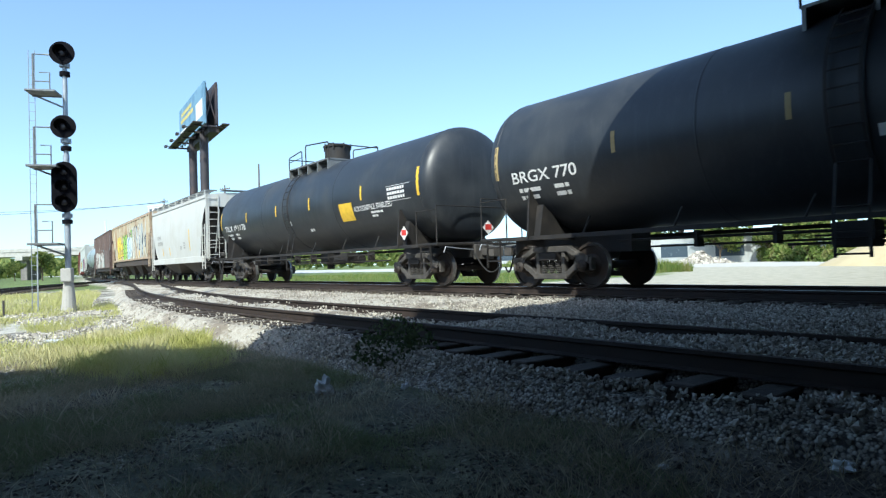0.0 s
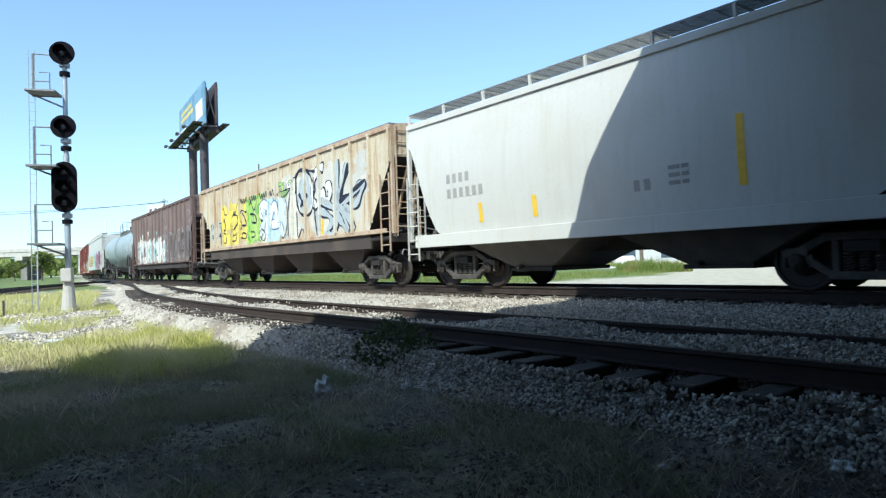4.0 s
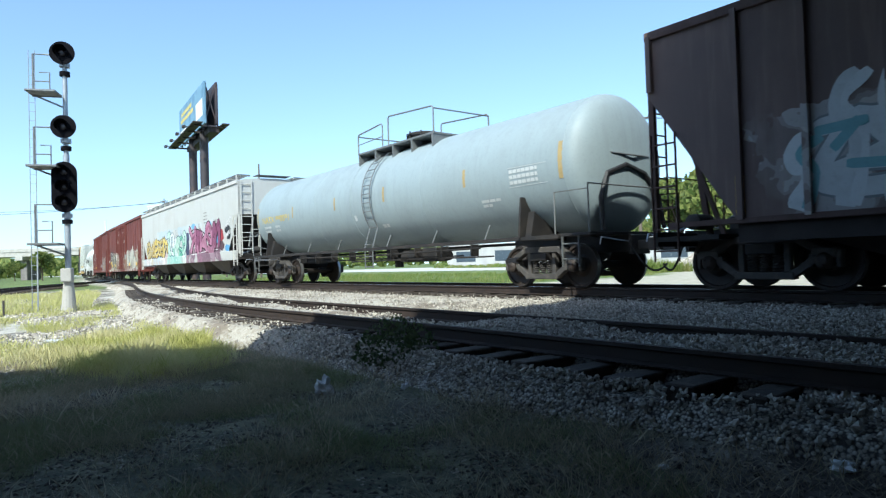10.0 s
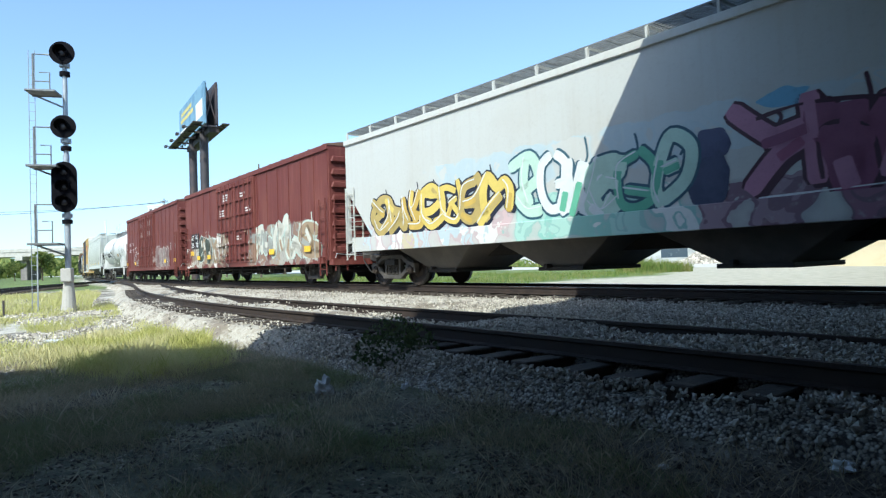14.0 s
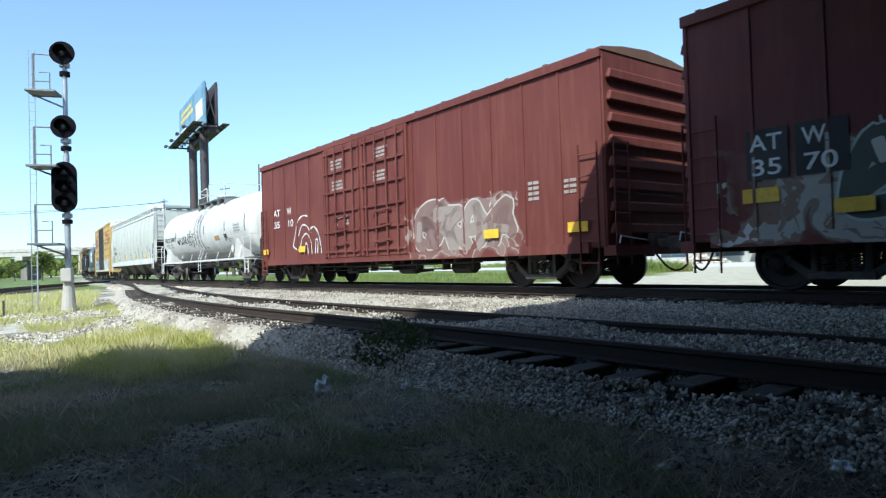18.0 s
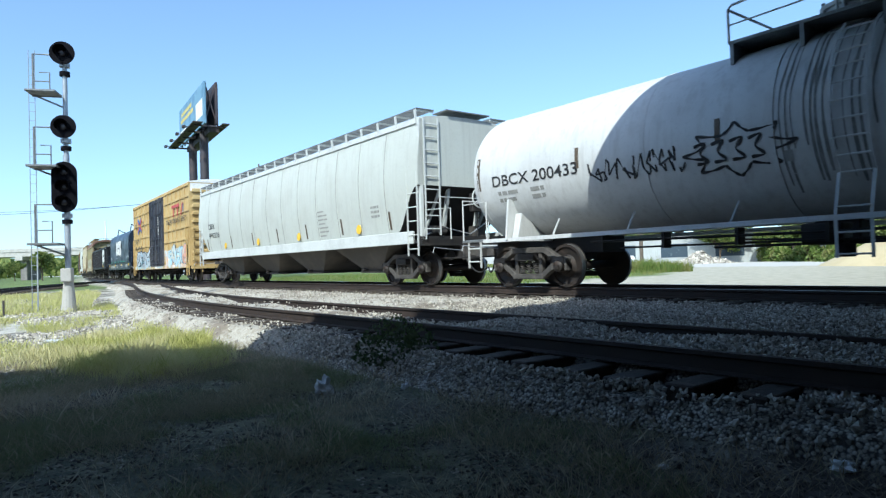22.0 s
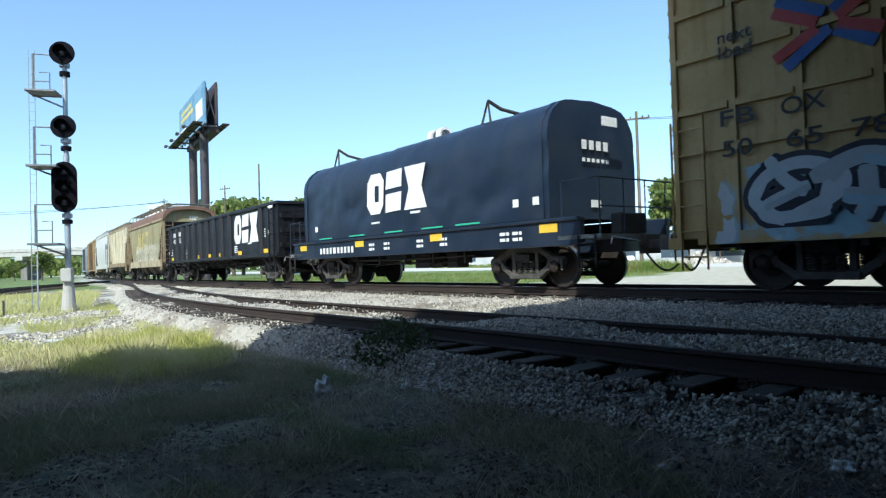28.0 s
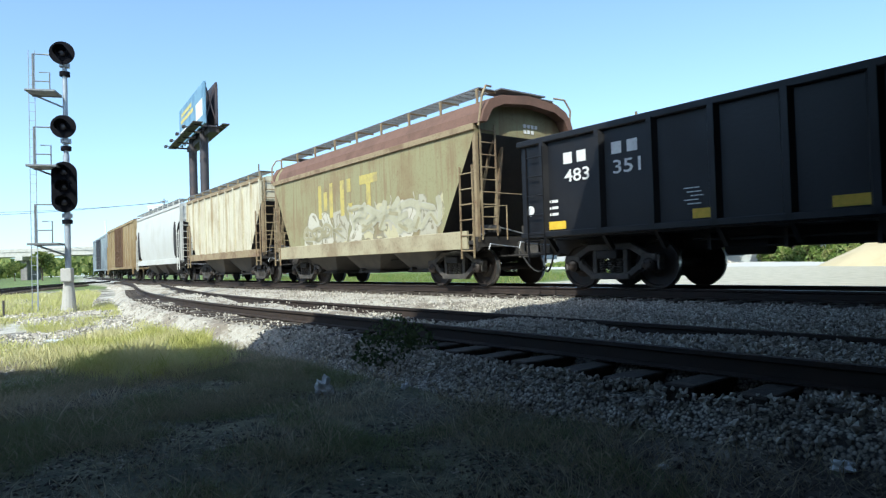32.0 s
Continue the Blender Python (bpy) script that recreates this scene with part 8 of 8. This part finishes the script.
def tree(x, y, kind, scale, turn, label="leafy broad-crowned tree behind the tracks"):
    t = thing("tree", label, "tree", "trees behind the tracks", at=(x, y, -0.9))
    t.scale = (scale, scale, scale)
    t.rotation_euler = (0, 0, turn)
    tr, cr = KINDS[kind]
    part("trunk", tr, BARK, t)
    part("crown", cr, LEAF, t, "loose green leaf crown")


for x, y, kd, sc, tn in ((-36.3, 84.5, 2, 1.29, 0.3), (-28.2, 88.3, 0, 1.47, 1.8), (-47.9, 87, 1, 1.37, 2.2), (-57.0, 93, 0, 1.11, 4.0), (-20.0, 90, 1, 1.33, 5.1), (-11, 86, 2, 1.05, 0.9),
                         (-4.0, 80, 0, 1.1, 3.0), (-119, 42.5, 1, 1.45, 0.5), (-126, 47, 0, 1.3, 2.6), (-113, 50, 2, 1.0, 1.1), (-62, 90, 1, 0.7, 2.0), (-74, 104, 0, 0.7, 0.2), (-46, 84, 1, 0.55, 3.3)):
    tree(x, y, kd, sc, tn)
for x, y, sc, tn in ((-32.6, 79, 0.55, 1.0), (-27.0, 76, 0.48, 2.4), (-40.0, 86, 0.46, 3.9), (-22.5, 74, 0.52, 5.0)):
    tree(x, y, 1, sc, tn, "low yellow-green bush in front of the trees")
for i in range(10):
    tree(-176 - (i % 3) * 7, -22 + i * 4.4, i % 3, 0.36 + 0.07 * ((i * 7) % 4), i * 1.3, "bushy tree in front of the viaduct")


# low hedge line and woods that close the horizon
def hedge_places(seed, n, fn):
    r = random.Random(seed)
    out = []
    for _ in range(n):
        x, y, z, s = fn(r)
        out.append((x, y, z, s, s, s, r.uniform(0, 6.28), r.uniform(-0.8, 0.8)))
    return out


def far_woods(r):
    a = r.uniform(-0.15, math.pi * 1.02)
    d = r.uniform(290, 360)
    hgt = 7.5 + 3.0 * noise.noise((a * 9, 0, 1)) + 2 * noise.noise((a * 31, 0, 4))
    return -d * math.cos(a), d * math.sin(a), -1 + hgt * r.random() ** 0.7, r.uniform(1.6, 3.0)


scatter("distant_woods", "low belt of woods along the horizon", LEAF, LEAF_V, LEAF_F, hedge_places(21, 14000, far_woods))


def scrub(r):
    x = r.uniform(-110, -50)
    y = 84 - 0.22 * (x + 110) + r.uniform(-2, 2)
    hgt = max(0.15, 0.75 + 1.6 * noise.noise((x * 0.16, 0, 3)))
    return x, y, -0.9 + hgt * r.random(), r.uniform(0.14, 0.30)


def thicket(r):
    x = r.uniform(-52, -12)
    y = 50.5 - 0.9 * x + r.uniform(-1.5, 1.5)
    hgt = 1.9 + 1.3 * noise.noise((x * 0.35, 0, 8)) + 0.6 * noise.noise((x * 1.3, 0, 2))
    return x, y, -0.9 + hgt * r.random(), r.uniform(0.14, 0.32)


scatter("scrub", "strip of low scrub at the meadow's edge", GREEN, LEAF_V, LEAF_F, hedge_places(22, 6000, scrub))
scatter("scrub", "thicket of green bushes along the haul road", GREEN, LEAF_V, LEAF_F, hedge_places(24, 12000, thicket))
debris = []
rr_ = random.Random(29)
while len(debris) < 2200:
    q, a = rr_.random() ** 0.6, rr_.uniform(0, 6.28)
    x, y = -46.0 + 5.5 * q * math.cos(a), 79.0 + 2.0 * q * math.sin(a)
    r = rr_.uniform(0.10, 0.34)
    debris.append((x, y, -0.9 + 1.7 * (1 - q) * (0.8 + 0.5 * noise.noise((x * 0.4, y * 0.4, 5))) * rr_.uniform(0.7, 1.0), r * rr_.uniform(0.9, 1.9), r, r * rr_.uniform(0.5, 1.0), rr_.uniform(0, 6.28), 0))
scatter("rubble_heap", "long heap of pale broken concrete and stone", BALLAST, ICO, ICO_F, debris, tumble=True)


def weed(r):
    a, q = r.uniform(0, 6.28), r.random() ** 0.5
    return -6.25 + 0.80 * q * math.cos(a), 4.15 + 0.45 * q * math.sin(a), -0.55 + 0.50 * r.random() * (1.1 - q * q), r.uniform(0.02, 0.042)


scatter("weed_bush", "small dark weed bush beside the near rail", grass_material("dark_weed_leaf", (0.03, 0.05, 0.018), (0.07, 0.10, 0.035), (0.09, 0.10, 0.045)), LEAF_V, LEAF_F, hedge_places(23, 1700, weed))

# a heap of yellow sand by the haul road
SAND = surface("yellow_sand", (0.50, 0.42, 0.26), 0.95, dirt=(0.42, 0.34, 0.20), amount=0.5, scale=0.6, bump=0.4)
bm = new_bm()
bmesh.ops.create_grid(bm, x_segments=40, y_segments=24, size=1)
for v in bm.verts:
    u, w_ = v.co.x, v.co.y
    rr = math.hypot(u, w_)
    hgt = min(1.0, max(0.0, 1 - rr) * 1.7) ** 0.9 * 2.9 * (0.85 + 0.3 * noise.noise((u * 2.2, w_ * 2.2, 3)))
    v.co = Vector((u * 8.0, w_ * 8, hgt - 0.25))
heap = solid("sand_heap", bm, SAND, "broad heap of yellow sand beside the haul road", "sand heap", smooth=60)
heap.location = (-16.2, 60.3, -0.75)

# a small white tank in the grass by the yard
tank = thing("storage_tank", "small white horizontal tank on dark cradles in the grass", "tank", at=(-47.6, 65.0, -0.72))
tank.rotation_euler = (0, 0, 0.5)
bm = new_bm()
spin(bm, [(-1.15, 0.0), (-1.1, 0.3), (-0.9, 0.52), (0.9, 0.52), (1.1, 0.3), (1.15, 0.0)], (0, 0, 0.95), "x", 24)
part("shell", bm, WHITE, tank, smooth=40)
for x in (-0.65, 0.65):
    bm = new_bm()
    box(bm, x - 0.12, x + 0.12, -0.45, 0.45, -0.1, 0.55)
    part("cradle", bm, BARK, tank)

# ---- litter ----
PAPER = surface("crumpled_white_plastic", (0.72, 0.74, 0.76), 0.5, amount=0.2, scale=12)


def litter(x, y, sx_, sy_, sz_, seed, label):
    r = random.Random(seed)
    bm = new_bm()
    bmesh.ops.create_icosphere(bm, subdivisions=3, radius=1)
    for v in bm.verts:
        k_ = 0.75 + 0.9 * noise.noise(v.co * 1.6 + Vector((seed, 0, 0))) + 0.5 * noise.noise(v.co * 4.5 + Vector((0, seed, 0)))
        v.co = Vector((v.co.x * sx_ * k_, v.co.y * sy_ * k_, v.co.z * sz_ * k_))
    o = solid("litter", bm, PAPER, label, "litter", "scraps of litter")
    o.location = (x, y, ground_z(x, y) + sz_ * 0.5)
    o.rotation_euler = (0, 0, seed)


litter(-5.75, 2.93, 0.085, 0.08, 0.11, 7, "crumpled white plastic bag lying on the grass")
litter(-5.25, 3.55, 0.05, 0.03, 0.045, 2, "small scrap of white paper")
litter(-1.45, 3.85, 0.09, 0.06, 0.04, 3, "flattened white wrapper on the dirt")
litter(-2.2, 3.3, 0.03, 0.02, 0.02, 4, "small scrap of white paper")
litter(-13.9, 1.6, 0.30, 0.12, 0.05, 5, "pale flat scrap on the gravel")

# ---- unseen overpass above the camera, outlined to shade the near end of the line ----
deck = [(-6.4, -60.0), (-5.95, -6.0), (-5.45, -4.0), (-5.65, -3.0), (-5.95, -1.8), (-5.3, -0.3), (-4.45, 1.0), (-4.55, 3.0), (-5.3, 4.6), (-5.5, 5.8), (-5.35, 7.0), (-5.2, 8.4), (-5.1, 9.9), (-4.7, 13.0),
        (-2.0, 13.3), (-16.4, 60.0), (90.0, 60.0), (90.0, -60.0)]
bm = new_bm()
a = [bm.verts.new((x, y, 5.65)) for x, y in deck]
b = [bm.verts.new((x, y, 6.5)) for x, y in deck]
for i in range(len(deck)):
    j = (i + 1) % len(deck)
    bm.faces.new((a[i], a[j], b[j], b[i]))
bm.faces.new(b)
bm.faces.new(a[::-1])
# kept dark so that little light bounces under the deck
DARKCONC = surface("low_bounce_concrete", (0.10, 0.097, 0.092), 0.95, dirt=(0.055, 0.053, 0.05), amount=0.5, scale=0.5, bump=0.3)
solid("ceiling", bm, DARKCONC, "dark concrete underside of an unseen road overpass", "overpass", kind="structure")
# walls added out of view to hold back skylight behind and beside the camera
bm = new_bm()
box(bm, -5.2, 16.0, -3.2, -2.4, -1.0, 5.66)
solid("wall_south", bm, DARKCONC, "added plain concrete wall behind the camera that blocks skylight", "wall", kind="structure")
bm = new_bm()
box(bm, 0.9, 1.7, -2.4, 3.4, -1.0, 5.66)
box(bm, 0.9, 1.7, 7.4, 8.9, -1.0, 5.66)
solid("wall_east", bm, DARKCONC, "added plain concrete wall beside the camera that blocks skylight", "wall", kind="structure")

# added unseen wall: cuts south-western skylight so the shaded cars go darker
bm = new_bm()
box(bm, -95.0, -5.2, -13.0, -12.2, -1.2, 7.2)
solid("wall_west", bm, DARKCONC, "added plain concrete wall out of view that blocks the south-western skylight", "wall", kind="structure")


# ---- movement ----
def motions():
    for ob, s0, half in CARS:
        walk(ob, [(t, car_pose(s0 + SPEED * t, half)) for t in [i * 0.5 for i in range(65)]])
    steps = [i / 15 for i in range(481)]
    turn = SPEED / 0.457
    quats = [Matrix.Rotation(turn * t, 4, "Y") for t in steps]
    for ob in WHEELSETS:
        at = Matrix.Translation(ob.location)
        walk(ob, [(t, at @ q) for t, q in zip(steps, quats)])


motions()
